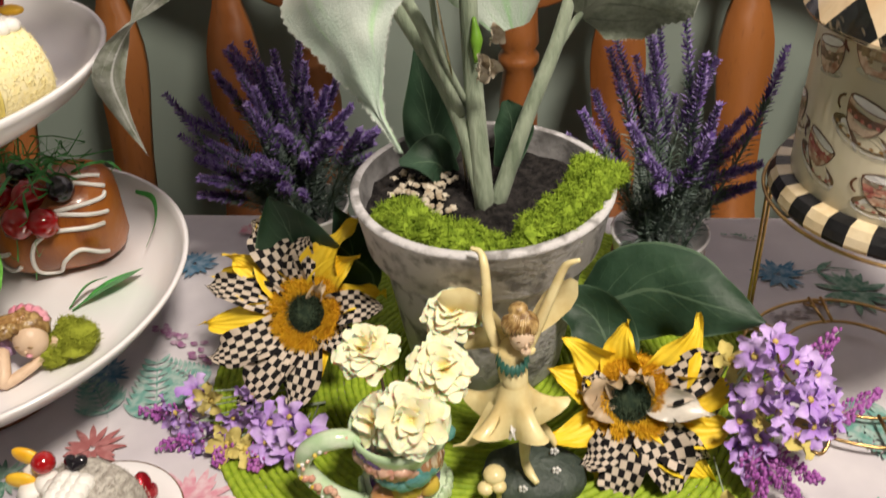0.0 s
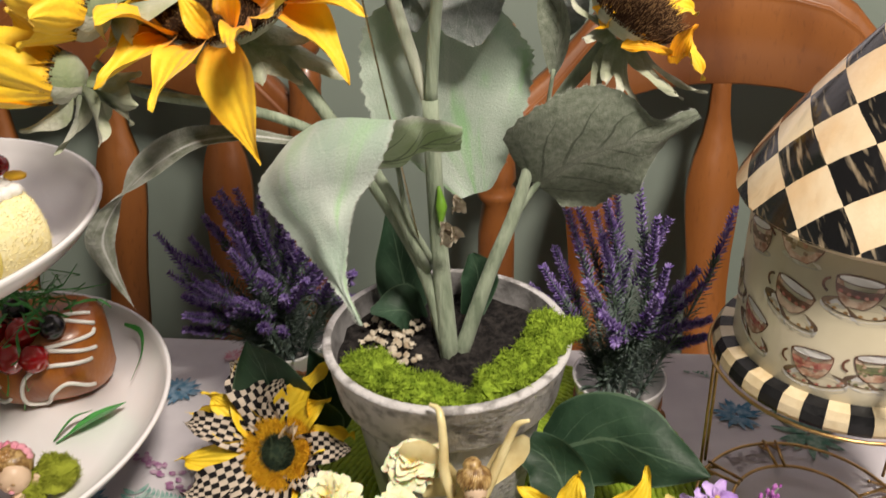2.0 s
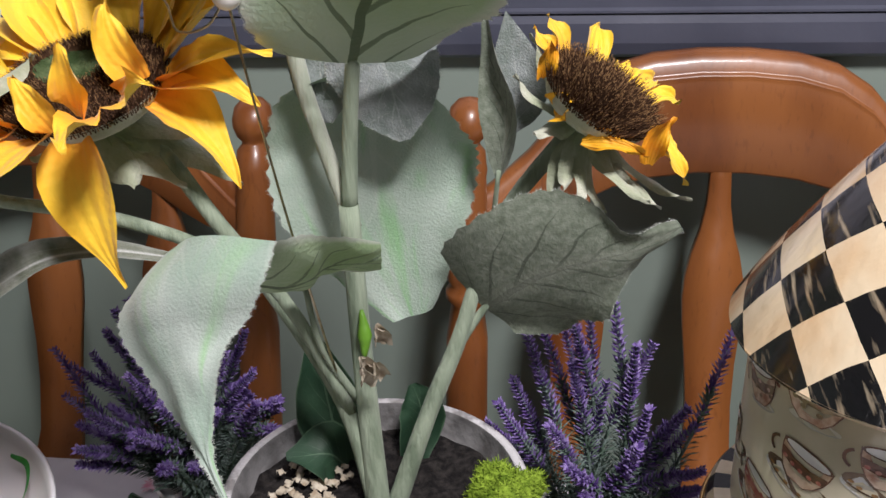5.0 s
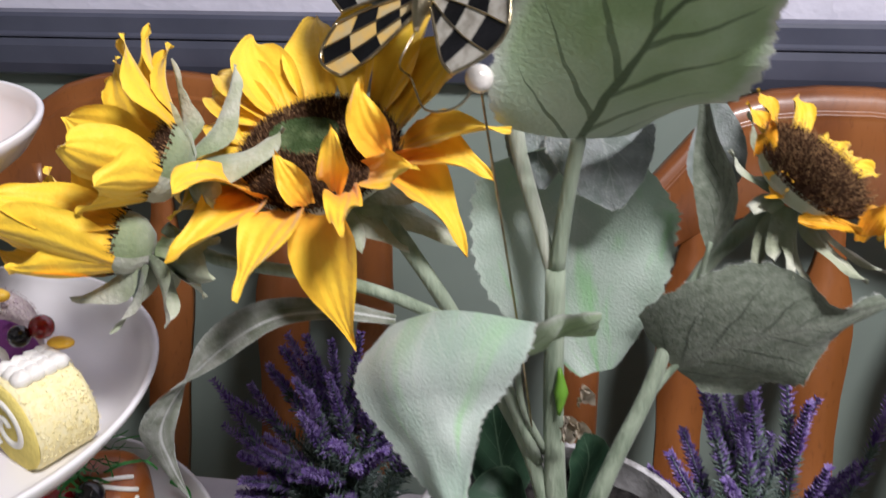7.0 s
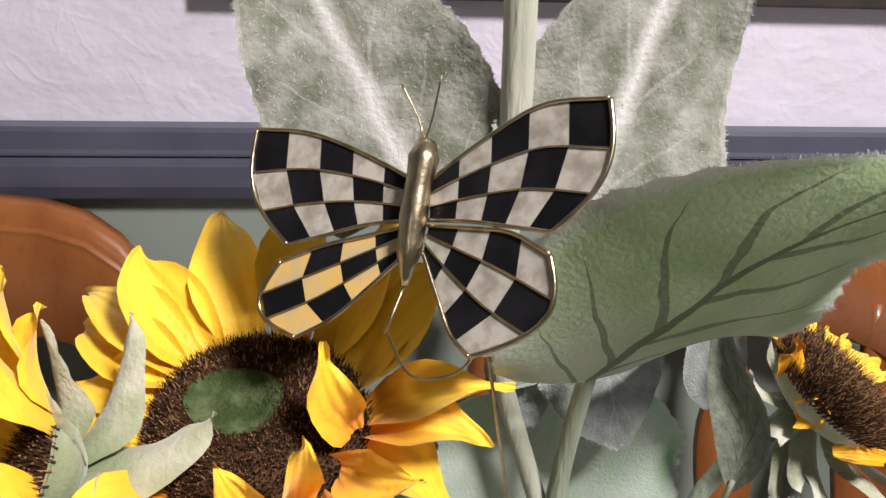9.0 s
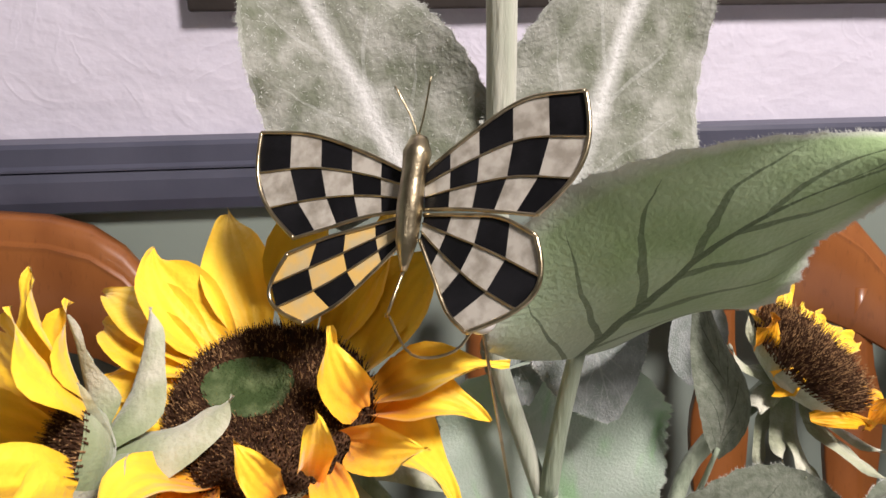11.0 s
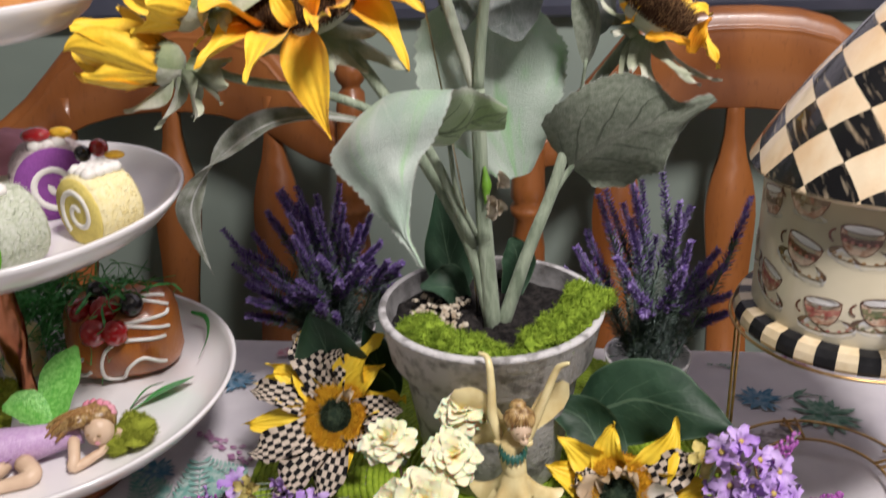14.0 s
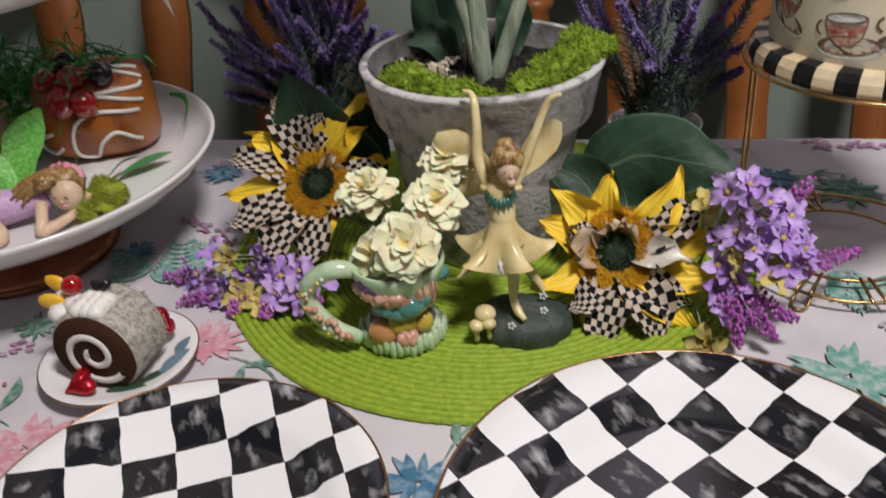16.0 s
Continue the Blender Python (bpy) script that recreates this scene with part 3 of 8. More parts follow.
# ---- tiered stand ----
def tiered_stand():
    c = V((-0.42, 0.482, TOP))
    t = thing("tiered_cake_stand", c, "three-tier white china stand with copper stem", "cake stand")

    def bowl(r, z, h):
        return [(0.0, z - h), (r * 0.62, z - h), (r * 0.80, z - h + 0.003), (r * 0.92, z - h * 0.55), (r * 0.985, z - 0.006), (r, z - 0.0015), (r - 0.001, z), (r - 0.004, z - 0.0005), (r * 0.962, z - 0.008), (r * 0.905, z - h * 0.55 + 0.002), (r * 0.84, z - h + 0.0105), (r * 0.76, z - h + 0.0075), (0.0, z - h + 0.0075)]
    for r, z, h in ((0.176, 0.092, 0.034), (0.156, 0.255, 0.032), (0.118, 0.408, 0.030)):
        part("tier", lathe(Build(), c, bowl(r, z, h), 80), M_china, t, "white china bowl")
    foot = [(0.0, 0.0), (0.075, 0.0), (0.078, 0.004), (0.072, 0.010), (0.045, 0.018), (0.022, 0.030), (0.014, 0.042), (0.018, 0.058), (0.0, 0.058)]
    part("foot", lathe(Build(), c, foot, 40), M_copper, t, "dark copper foot")
    stem = [(0.0, 0.0), (0.012, 0.0), (0.013, 0.006), (0.008, 0.013), (0.0065, 0.03), (0.010, 0.05), (0.012, 0.068), (0.011, 0.084), (0.0085, 0.104), (0.0105, 0.12), (0.013, 0.1345), (0.0, 0.1345)]
    for z in (0.0655, 0.2305):
        b = Build()
        n = 24
        vs, fs = [], []
        for j, (r, h) in enumerate(stem):
            for i in range(n):
                a = 2 * math.pi * i / n + h * 26
                rr = r * (1 + 0.13 * math.cos(3 * (2 * math.pi * i / n)))
                vs.append(c + V((rr * math.cos(a), rr * math.sin(a), z + h)))
        for j in range(len(stem) - 1):
            for i in range(n):
                fs.append((j * n + i, j * n + (i + 1) % n, (j + 1) * n + (i + 1) % n, (j + 1) * n + i))
        part("stem", b.add(vs, fs), M_copper, t, "twisted copper stem")
    return t


tiered_stand()


# ---- birdhouse on its wire stand ----
BH = V((0.244, 0.497, 0))


def birdhouse():
    t = thing("birdhouse", BH + V((0, 0, 0.908)), "round birdhouse with teacup print and checked cone roof", "birdhouse")
    b = lathe(Build(), BH, [(0.0, 0.9135), (0.068, 0.9135), (0.0715, 0.9155), (0.0720, 0.92), (0.0720, 1.046), (0.0, 1.046)], 72)
    body = part("body", b, M_cream, t)
    # striped blocks round the base board
    n = 38
    for i in range(n):
        a0, a1 = 2 * math.pi * (i + 0.01) / n, 2 * math.pi * (i + 0.99) / n
        b = Build()
        sec = [(0.066, 0.908), (0.0835, 0.908), (0.0845, 0.911), (0.0835, 0.9165), (0.0805, 0.9215), (0.066, 0.9235)]
        vs = [BH + V((r * math.cos(a), r * math.sin(a), z)) for a in (a0, (a0 + a1) / 2, a1) for r, z in sec]
        k = len(sec)
        fs = [(s * k + q, s * k + (q + 1) % k, (s + 1) * k + (q + 1) % k, (s + 1) * k + q) for s in range(2) for q in range(k)]
        fs += [tuple(range(k)), tuple(2 * k + q for q in range(k - 1, -1, -1))]
        part("base_block", b.add(vs, fs), M_black if i % 2 else M_creamblock, t, smooth=False)
    # cone roof with painted checks, a little uneven
    rows, cols = 30, 108
    apex = V((0.256, 0.512, 1.152))
    vs, fs, uv = [], [], []
    for j in range(rows + 1):
        s = j / rows
        for i in range(cols + 1):
            a = math.pi / 2 + 2 * math.pi * i / cols
            r = 0.0895 * (1 - s) + 0.0045 * s
            r += 0.0035 * math.sin(math.pi * s)
            cc = V((0.2495, 0.4965, 1.034)).lerp(apex, s)
            q = cc + V((r * math.cos(a), r * math.sin(a), 0))
            q.z += 0.0015 * math.sin(3 * a) * (1 - s) - 0.004 * (1 - s) ** 8
            vs.append(q)
            # the checks are square on the unrolled sheet of the cone
            turn = (2 * math.pi * i / cols - math.pi) * 0.605
            px, py = 0.148 * (1 - s) * math.sin(turn), -0.148 * (1 - s) * math.cos(turn)
            uv.append((37.17 * px + 10.85 * py + 4.112, 37.17 * py - 10.85 * px + 1.744))
    for j in range(rows):
        for i in range(cols):
            k = j * (cols + 1) + i
            fs.append((k, k + 1, k + cols + 2, k + cols + 1))
    b = Build().add(vs, fs, uv)
    lathe(b, (0.2495, 0.4965, 0), [(0.0895, 1.030), (0.0875, 1.027), (0.06, 1.034), (0.0, 1.036)], 72)
    roof = part("roof", b, M_roof, t, "glossy black and cream checked cone roof")
    part("knob", ball(Build(), apex + V((0, 0, 0.002)), 0.0062, n=14), M_black, t)
    # entrance
    def on_body(a, z, out=0.0, r=0.072):
        return BH + V(((r + out) * math.cos(a), (r + out) * math.sin(a), z))
    b = Build()
    a0 = radians(-88)
    prof = [(0.0, 0.0012), (0.0125, 0.0012), (0.0135, 0.0005)]
    turn = Matrix.Rotation(a0 + math.pi / 2, 3, "Z") @ Matrix.Rotation(math.pi / 2, 3, "X")
    lathe(b, on_body(a0, 0.998), prof, 28, m=turn)
    part("entrance_hole", b, M_black, t)
    part("perch", tube(Build(), [on_body(a0, 0.966, -0.004), on_body(a0, 0.966, 0.03)], 0.0035, 10), M_wood, t, "short wooden perch")
    # printed teacups wrapped on the wall
    def decal(fn, a, z, slot, b, tilt=0.0, out=0.0004, size=1.0):
        pts = []
        for x, y in fn:
            x, y = x * size, y * size
            xx, yy = x * math.cos(tilt) - y * math.sin(tilt), x * math.sin(tilt) + y * math.cos(tilt)
            pts.append(on_body(a + xx / 0.072, z + yy, out))
        b.add(pts, [tuple(range(len(pts)))], None, slot)

    def oval(cx, cy, rx, ry, k=20):
        return [(cx + rx * math.cos(2 * math.pi * i / k), cy + ry * math.sin(2 * math.pi * i / k)) for i in range(k)]
    # degrees round the wall, height, tilt, size, style of the print
    spots = [(-141, 0.983, -0.25, 1.12, 0), (-112, 0.999, -0.05, 1.12, 0), (-125, 0.944, 0.1, 1.05, 1), (-162, 0.952, -0.3, 1.05, 1), (-141, 1.020, 0.0, 1.35, 3), (-168, 1.008, 0.2, 1.1, 3), (-97, 0.950, 0.05, 1.05, 2), (-70, 0.975, 0.2, 1.0, 0), (-48, 0.99, -0.2, 1.0, 1), (-62, 1.02, 0.1, 1.0, 2), (-38, 0.948, 0.1, 1.0, 0), (-15, 0.975, -0.3, 1.0, 1), (170, 0.965, 0.3, 1.0, 2), (145, 0.95, -0.2, 1.0, 0), (140, 1.0, 0.2, 1.0, 1), (20, 0.99, 0.1, 1.0, 0), (60, 0.96, 0.1, 1.0, 2), (100, 0.99, -0.2, 1.0, 0), (-108, 1.032, 0.1, 1.0, 3)]
    rnd = random.Random(31)
    for deg, z, tilt, size, style in spots:
        b = Build()
        a = radians(deg)
        tone = (4, 5, 6, 7)[style]
        if style != 3:
            decal(oval(0.004, -0.0128, 0.0165, 0.0050), a, z, 8, b, tilt, 0.0001, size)
            decal(oval(0.002, -0.0105, 0.0188, 0.0056), a, z, 3, b, tilt, 0.0002, size)
            decal(oval(0.002, -0.0086, 0.0184, 0.0055), a, z, 2, b, tilt, 0.0003, size)
            for k in range(7):
                decal(oval(0.002 + 0.0150 * math.cos(3.4 + k * 0.48), -0.0086 + 0.0040 * math.sin(3.4 + k * 0.48), 0.0013, 0.0008, 8), a, z, tone, b, tilt, 0.00036, size)
        else:
            decal(oval(0.001, -0.0085, 0.0100, 0.0022), a, z, 8, b, tilt, 0.0002, size)
        cup = [(-0.0115, 0.0075), (-0.0112, 0.0035), (-0.0100, -0.001), (-0.0075, -0.0055), (-0.004, -0.0085), (0.004, -0.0085), (0.0075, -0.0055), (0.0100, -0.001), (0.0112, 0.0035), (0.0115, 0.0075)]
        decal([(x * 1.06, y * 1.04) for x, y in cup], a, z, 0, b, tilt, 0.00045, size)
        decal(cup, a, z, 1, b, tilt, 0.0005, size)
        decal([(-0.0111, 0.0034), (-0.0100, -0.0010), (-0.004, -0.0026), (0.004, -0.0026), (0.0100, -0.0010), (0.0111, 0.0034), (0.004, 0.0019), (-0.004, 0.0019)], a, z, 0 if style == 0 else tone, b, tilt, 0.00055, size)
        for k in range(5 if style == 0 else 11):
            x = -0.0084 + 0.0042 * k if style == 0 else rnd.uniform(-0.0085, 0.0085)
            y = -0.0002 - 0.0014 * (1 - (x / 0.009) ** 2) if style == 0 else rnd.uniform(-0.006, 0.0035) * (1 - abs(x) * 50)
            decal(oval(x, y, 0.0012, 0.0010, 8), a, z, 5 if style == 0 else (1 if k % 3 == 0 else tone), b, tilt, 0.00062 + 0.00001 * k, size)
        decal(oval(0.0, 0.0075, 0.0118, 0.0030), a, z, 0, b, tilt, 0.00075, size)
        decal(oval(0.0, 0.0074, 0.0106, 0.0023), a, z, 3, b, tilt, 0.0008, size)
        for s0 in range(9):
            g0, g1 = math.pi * (0.62 + s0 * 0.085), math.pi * (0.62 + (s0 + 1) * 0.085)
            q = [(-0.0125 + 0.0055 * math.cos(g0), 0.001 + 0.005 * math.sin(g0)), (-0.0125 + 0.0055 * math.cos(g1), 0.001 + 0.005 * math.sin(g1)), (-0.0125 + 0.004 * math.cos(g1), 0.001 + 0.0036 * math.sin(g1)), (-0.0125 + 0.004 * math.cos(g0), 0.001 + 0.0036 * math.sin(g0))]
            decal(q, a, z, 0, b, tilt, 0.0005, size)
        part("teacup_print", b, [M_cupbrown, M_cuplight, M_saucer, M_white, M_cupgilt, M_cupred, M_cupgreen, M_cupolive, M_printgrey], body, smooth=False)
    return t


birdhouse()


def wire_stand():
    t = thing("wire_stand", (BH.x, BH.y, TOP), "thin brass wire plant stand carrying the birdhouse", "plant stand")
    W = 0.0013

    def hoop(r, z, nm):
        b = Build()
        lathe(b, (BH.x, BH.y, z), [(r + W * math.cos(a), W * math.sin(a)) for a in [2 * math.pi * i / 8 for i in range(9)]], 64)
        part(nm, b, M_gold, t)
    hoop(0.086, 0.9065, "top_hoop")
    hoop(0.077, 0.9065, "inner_hoop")
    hoop(0.079, TOP + 0.010, "lower_hoop")
    hoop(0.052, TOP + 0.010, "lower_inner_hoop")
    for deg in (143, 28, -32):
        for d in (-2.6, 2.6):
            a = radians(deg + d)
            dr = V((math.cos(a), math.sin(a), 0))
            c = V((BH.x, BH.y, 0))
            part("leg", tube(Build(), [c + dr * 0.086 + V((0, 0, 0.9065)), c + dr * 0.0845 + V((0, 0, 0.83)), c + dr * 0.0835 + V((0, 0, TOP + 0.012))], W, 6, 6), M_gold, t)
    for deg in (143, 239, 275, 320, 20, 95):
        for d in (-3.5, 3.5):
            a = radians(deg + d)
            dr = V((math.cos(a), math.sin(a), 0))
            c = V((BH.x, BH.y, TOP + 0.011))
            part("spoke", tube(Build(), [c + dr * 0.05, c + dr * 0.081], W, 6, 2), M_gold, t)
    for deg in (239, 320, 28, 95, 143):
        a = radians(deg)
        dr, tg = V((math.cos(a), math.sin(a), 0)), V((-math.sin(a), math.cos(a), 0))
        c = V((BH.x, BH.y, TOP + 0.002))
        part("foot", tube(Build(), [c + dr * 0.070 - tg * 0.005 + V((0, 0, 0.009)), c + dr * 0.085 - tg * 0.005, c + dr * 0.0895, c + dr * 0.085 + tg * 0.005, c + dr * 0.070 + tg * 0.005 + V((0, 0, 0.009))], W, 6), M_gold, t)
    return t


wire_stand()

# ---- plant materials ----
M_stem = material("sage_stem_felt", (0.33, 0.385, 0.29), 0.85, (0.17, 0.215, 0.15), 110, 420, 0.7, sheen=0.1, stretch=(1, 1, 0.14))
M_stempale = material("woolly_pale_stem", (0.50, 0.51, 0.43), 0.9, (0.36, 0.40, 0.31), 90, 420, 0.6, sheen=0.25, stretch=(1, 1, 0.14))
M_leafpale = veined(material("whitish_felt_leaf", (0.45, 0.51, 0.46), 0.9, (0.34, 0.43, 0.36), 26, 700, 0.3, sheen=0.15), (0.56, 0.60, 0.55), 6, 2.0, 0.10, 0.2, True)
M_leafpale = streaked(M_leafpale, (0.27, 0.50, 0.22), 0.50, 0.66, 3.4, 0.35)
M_leaf = veined(material("pale_felt_leaf", (0.43, 0.50, 0.44), 0.85, (0.32, 0.42, 0.33), 24, 700, 0.35, sheen=0.15), (0.54, 0.60, 0.53), 6, 2.0, 0.10, 0.25, True)
M_leaf = streaked(M_leaf, (0.25, 0.47, 0.22), 0.52, 0.70, 6.0, 0.3)
M_leafgreen = edged(graded(material("green_felt_leaf", (0.225, 0.335, 0.15), 0.8, (0.32, 0.43, 0.245), 26, 420, 0.3, sheen=0.2), (0.45, 0.53, 0.42), -0.12, 0.50), (0.50, 0.54, 0.46), 0.42, 0.5)
M_leafgreen = veined(M_leafgreen, (0.05, 0.08, 0.035), 5, 2.2, 0.17, 0.85, groove=0.0012)
M_leafdark = veined(material("grey_felt_leaf", (0.105, 0.125, 0.09), 0.9, (0.23, 0.255, 0.205), 240, 600, 0.35, sheen=0.2, mix=(0.3, 0.8)), (0.04, 0.05, 0.034), 6, 2.0, 0.13, 0.8, groove=0.0026)
M_leafdark = downy(streaked(M_leafdark, (0.065, 0.08, 0.055), 0.5, 0.8, 3.0, 0.7), (0.25, 0.27, 0.22), 0.08, 0.6)
M_leafgrey = veined(material("blue_grey_leaf", (0.20, 0.235, 0.215), 0.9, (0.33, 0.355, 0.355), 90, 900, 0.5, sheen=0.15), (0.44, 0.47, 0.45), 6, 2.2, 0.1, 0.4)
M_leafwoolly = veined(material("woolly_grey_leaf", (0.135, 0.15, 0.11), 0.95, (0.33, 0.34, 0.305), 80, 420, 0.5, sheen=0.25, mix=(0.34, 0.66)), (0.50, 0.52, 0.50), 4, 2.4, 0.10, 0.3, True)
M_leafwoolly = downy(streaked(M_leafwoolly, (0.12, 0.14, 0.09), 0.46, 0.74, 4.0, 0.5), (0.60, 0.61, 0.60), 0.08, 0.85)
M_down = material("white_leaf_down", (0.56, 0.58, 0.55), 0.95, (0.44, 0.47, 0.42), 200)
M_gloss = veined(material("dark_gloss_leaf", (0.012, 0.040, 0.019), 0.58, (0.026, 0.066, 0.034), 30, 60, 0.8), (0.09, 0.15, 0.09), 6, 2.2, 0.045, 0.75, True)
M_petal = graded(material("yellow_silk_petal", (0.94, 0.60, 0.034), 0.6, (0.92, 0.52, 0.02), 60, 300, 0.3, sheen=0.2), (0.84, 0.29, 0.006), -0.05, 0.42)
M_petal = ribbed(M_petal, 4)
M_petalY = ribbed(graded(material("pure_yellow_petal", (0.94, 0.62, 0.034), 0.6, (0.91, 0.56, 0.02), 50, 300, 0.3, sheen=0.2), (0.80, 0.42, 0.01), -0.05, 0.22), 4)
M_petalL = ribbed(graded(material("lemon_silk_petal", (0.92, 0.66, 0.05), 0.55, (0.88, 0.58, 0.025), 60, 300, 0.2), (0.80, 0.36, 0.01), -0.05, 0.3), 5)
M_petalO = material("orange_silk_petal", (0.78, 0.30, 0.006), 0.6, (0.85, 0.45, 0.01), 40, 300, 0.3)
M_petalO = ribbed(M_petalO, 6)
M_sepal = material("dry_sepal_felt", (0.38, 0.41, 0.29), 0.85, (0.56, 0.56, 0.47), 70, 400, 0.5, sheen=0.3)
M_sepal = graded(M_sepal, (0.19, 0.24, 0.12), 0.0, 0.55)
M_disc = material("seed_disc_brown", (0.045, 0.022, 0.012), 0.9, (0.08, 0.04, 0.02), 200, 500, 0.6)
M_seedtip = material("seed_tip_tan", (0.40, 0.24, 0.11), 0.8, (0.12, 0.06, 0.03), 300, mix=(0.35, 0.7))
M_discgreen = material("green_disc_eye", (0.040, 0.065, 0.022), 0.95, (0.11, 0.145, 0.065), 120, 700, 0.9)
M_lav = material("lavender_buds", (0.17, 0.11, 0.33), 0.7, (0.31, 0.235, 0.48), 150, 400, 0.2)
M_lavdark = material("lavender_shade_buds", (0.08, 0.04, 0.19), 0.7, (0.14, 0.07, 0.28), 150, 400, 0.2)
M_lavgreen = material("lavender_grey_green", (0.08, 0.12, 0.09), 0.8, (0.21, 0.26, 0.25), 130, 400, 0.2)
M_moss = material("lime_moss", (0.29, 0.41, 0.045), 0.9, (0.13, 0.21, 0.018), 150, 500, 0.4)
M_paper = material("torn_birch_paper", (0.56, 0.50, 0.40), 0.8, (0.33, 0.26, 0.18), 120)
M_raffia = material("raffia", (0.30, 0.14, 0.07), 0.8)
M_pearl = material("pearl", (0.75, 0.71, 0.66), 0.15, (0.7, 0.66, 0.62), 30, coat=0.8)
M_wingwhite = material("enamel_ivory", (0.44, 0.42, 0.37), 0.2, (0.27, 0.25, 0.21), 170, 90, 0.15, coat=0.6)
M_wingglow = material("ivory_petal_glow", (0.66, 0.44, 0.14), 0.2, (0.5, 0.42, 0.25), 110, 90, 0.15, coat=0.6)
M_wingblack = material("enamel_black", (0.006, 0.006, 0.007), 0.3, (0.012, 0.012, 0.014), 60, spec=0.2)
M_gilt = material("bright_gilt", (0.50, 0.43, 0.29), 0.30, (0.30, 0.25, 0.16), 120, metal=1.0)

PETAL = [0.44, 0.74, 0.96, 1.0, 0.91, 0.72, 0.48, 0.27, 0.11, 0.01]


def petal(b, root, tip, width, normal, lift=0.12, n=9, m=5, slot=0, seed=0, shape=None, cup=0.42, wave=0.0022, twist=0.45):
    root, tip, normal = V(root), V(tip), V(normal).normalized()
    d = tip - root
    side = d.cross(normal).normalized()
    rp = random.Random(seed * 31 + int(tip.x * 5000))
    sway, cup = rp.uniform(-0.13, 0.13), cup * rp.uniform(0.6, 1.5)
    side2 = (side + normal * rp.uniform(-twist, twist)).normalized()
    mid = [root, root.lerp(tip, 0.35) + normal * (d.length * lift) + side * (d.length * sway), root.lerp(tip, 0.75) + normal * (d.length * lift * 0.7) + side * (d.length * sway * 0.8), tip]
    return leaf(b, mid, [side, side2], [w * width for w in (shape or PETAL)], n, m, cup, wave, 0.0, slot, seed)


def flower_head(plant, c, normal, r, tips, small=(), sepals=(), width=0.0135, eye=True, dense=700, eye_at=(0, 0), yellow=(), shag=1.0):
    """A sunflower head: seed disc with florets, petals from the disc's edge to their tips, green sepals behind."""
    c, nz = V(c), V(normal).normalized()
    q = nz.to_track_quat("Z", "Y").to_matrix()
    rnd = random.Random(int(c.x * 1e4) + 7)
    E = V((eye_at[0], eye_at[1], 0))

    def crown(x, y):
        """Height of the seed cushion: a fat ring round the sunken eye."""
        k = math.hypot(x, y) / r
        h = 0.0035 * math.sqrt(max(0.0, 1 - k * k))
        if eye:
            e = math.hypot(x - E.x, y - E.y) / (0.48 * r)
            h += 0.0055 * math.sin(math.pi * min(1.0, k)) ** 0.7 - 0.008 * math.exp(-(e * 1.1) ** 4)
        return h
    vs, fs = [], []
    nr, na = 12, 36
    for j in range(nr + 1):
        for i in range(na):
            a, k = 2 * math.pi * i / na, r * j / nr
            x, y = k * math.cos(a), k * math.sin(a)
            vs.append(c + q @ V((x, y, crown(x, y))))
    fs = [(j * na + i, j * na + (i + 1) % na, (j + 1) * na + (i + 1) % na, (j + 1) * na + i) for j in range(nr) for i in range(na)]
    b = Build().add(vs, fs)
    head = part("flower_head", b, M_disc, plant, "dark brown seed disc")
    cup = lathe(Build(), c, [(r * 1.0, 0.001), (r * 0.97, -0.005), (r * 0.86, -0.0095), (r * 0.5, -0.0152), (0.0, -0.0172)], 28, m=q)
    part("calyx", cup, M_sepal, head, "grey green calyx")
    fl = Build()
    for i in range(dense):
        rr, a = r * 1.02 * math.sqrt((i + 0.5) / dense), i * 2.39996
        x, y = rr * math.cos(a), rr * math.sin(a)
        if eye and math.hypot((x - E.x) / 1.15, (y - E.y) / 0.9) < r * (0.35 + 0.05 * rnd.random()):
            continue
        p = c + q @ V((x, y, crown(x, y) - 0.001))
        s, l = 0.00055, (0.0030 + 0.0022 * rnd.random()) * shag
        lean = 0.35 * shag
        tipv = q @ V((rnd.uniform(-0.0012, 0.0012) * shag + lean * l * x / r, rnd.uniform(-0.0012, 0.0012) * shag + lean * l * y / r, l))
        e1, e2 = q @ V((s, 0, 0)), q @ V((0, s, 0))
        slot = 1 if rnd.random() < 0.16 else 0
        fl.add([p + e1, p + e2, p - e1, p - e2, p + tipv], [(0, 1, 4), (1, 2, 4), (2, 3, 4), (3, 0, 4)], None, slot)
        if slot == 0 and rnd.random() < 0.5:
            t0 = p + tipv
            fl.add([t0 + e1 * 0.5, t0 + e2 * 0.5, t0 - e1 * 0.5, t0 - e2 * 0.5, t0 + tipv * 0.16], [(0, 1, 4), (1, 2, 4), (2, 3, 4), (3, 0, 4)], None, 1)
    part("seed_nap", fl, [M_disc, M_seedtip], head, kind="stuff", smooth=False)
    if eye:
        vs = []
        for j in range(9):
            for i in range(28):
                a, k = 2 * math.pi * i / 28, 0.40 * r * j / 8
                x, y = E.x + 1.15 * k * math.cos(a), E.y + 0.9 * k * math.sin(a)
                vs.append(c + q @ V((x, y, crown(x, y) + 0.0007 + 0.0006 * noise.noise(V((x, y, 0)) * 300))))
        part("eye", Build().add(vs, [(j * 28 + i, j * 28 + (i + 1) % 28, (j + 1) * 28 + (i + 1) % 28, (j + 1) * 28 + i) for j in range(8) for i in range(28)]), M_discgreen, head, "felted green eye")
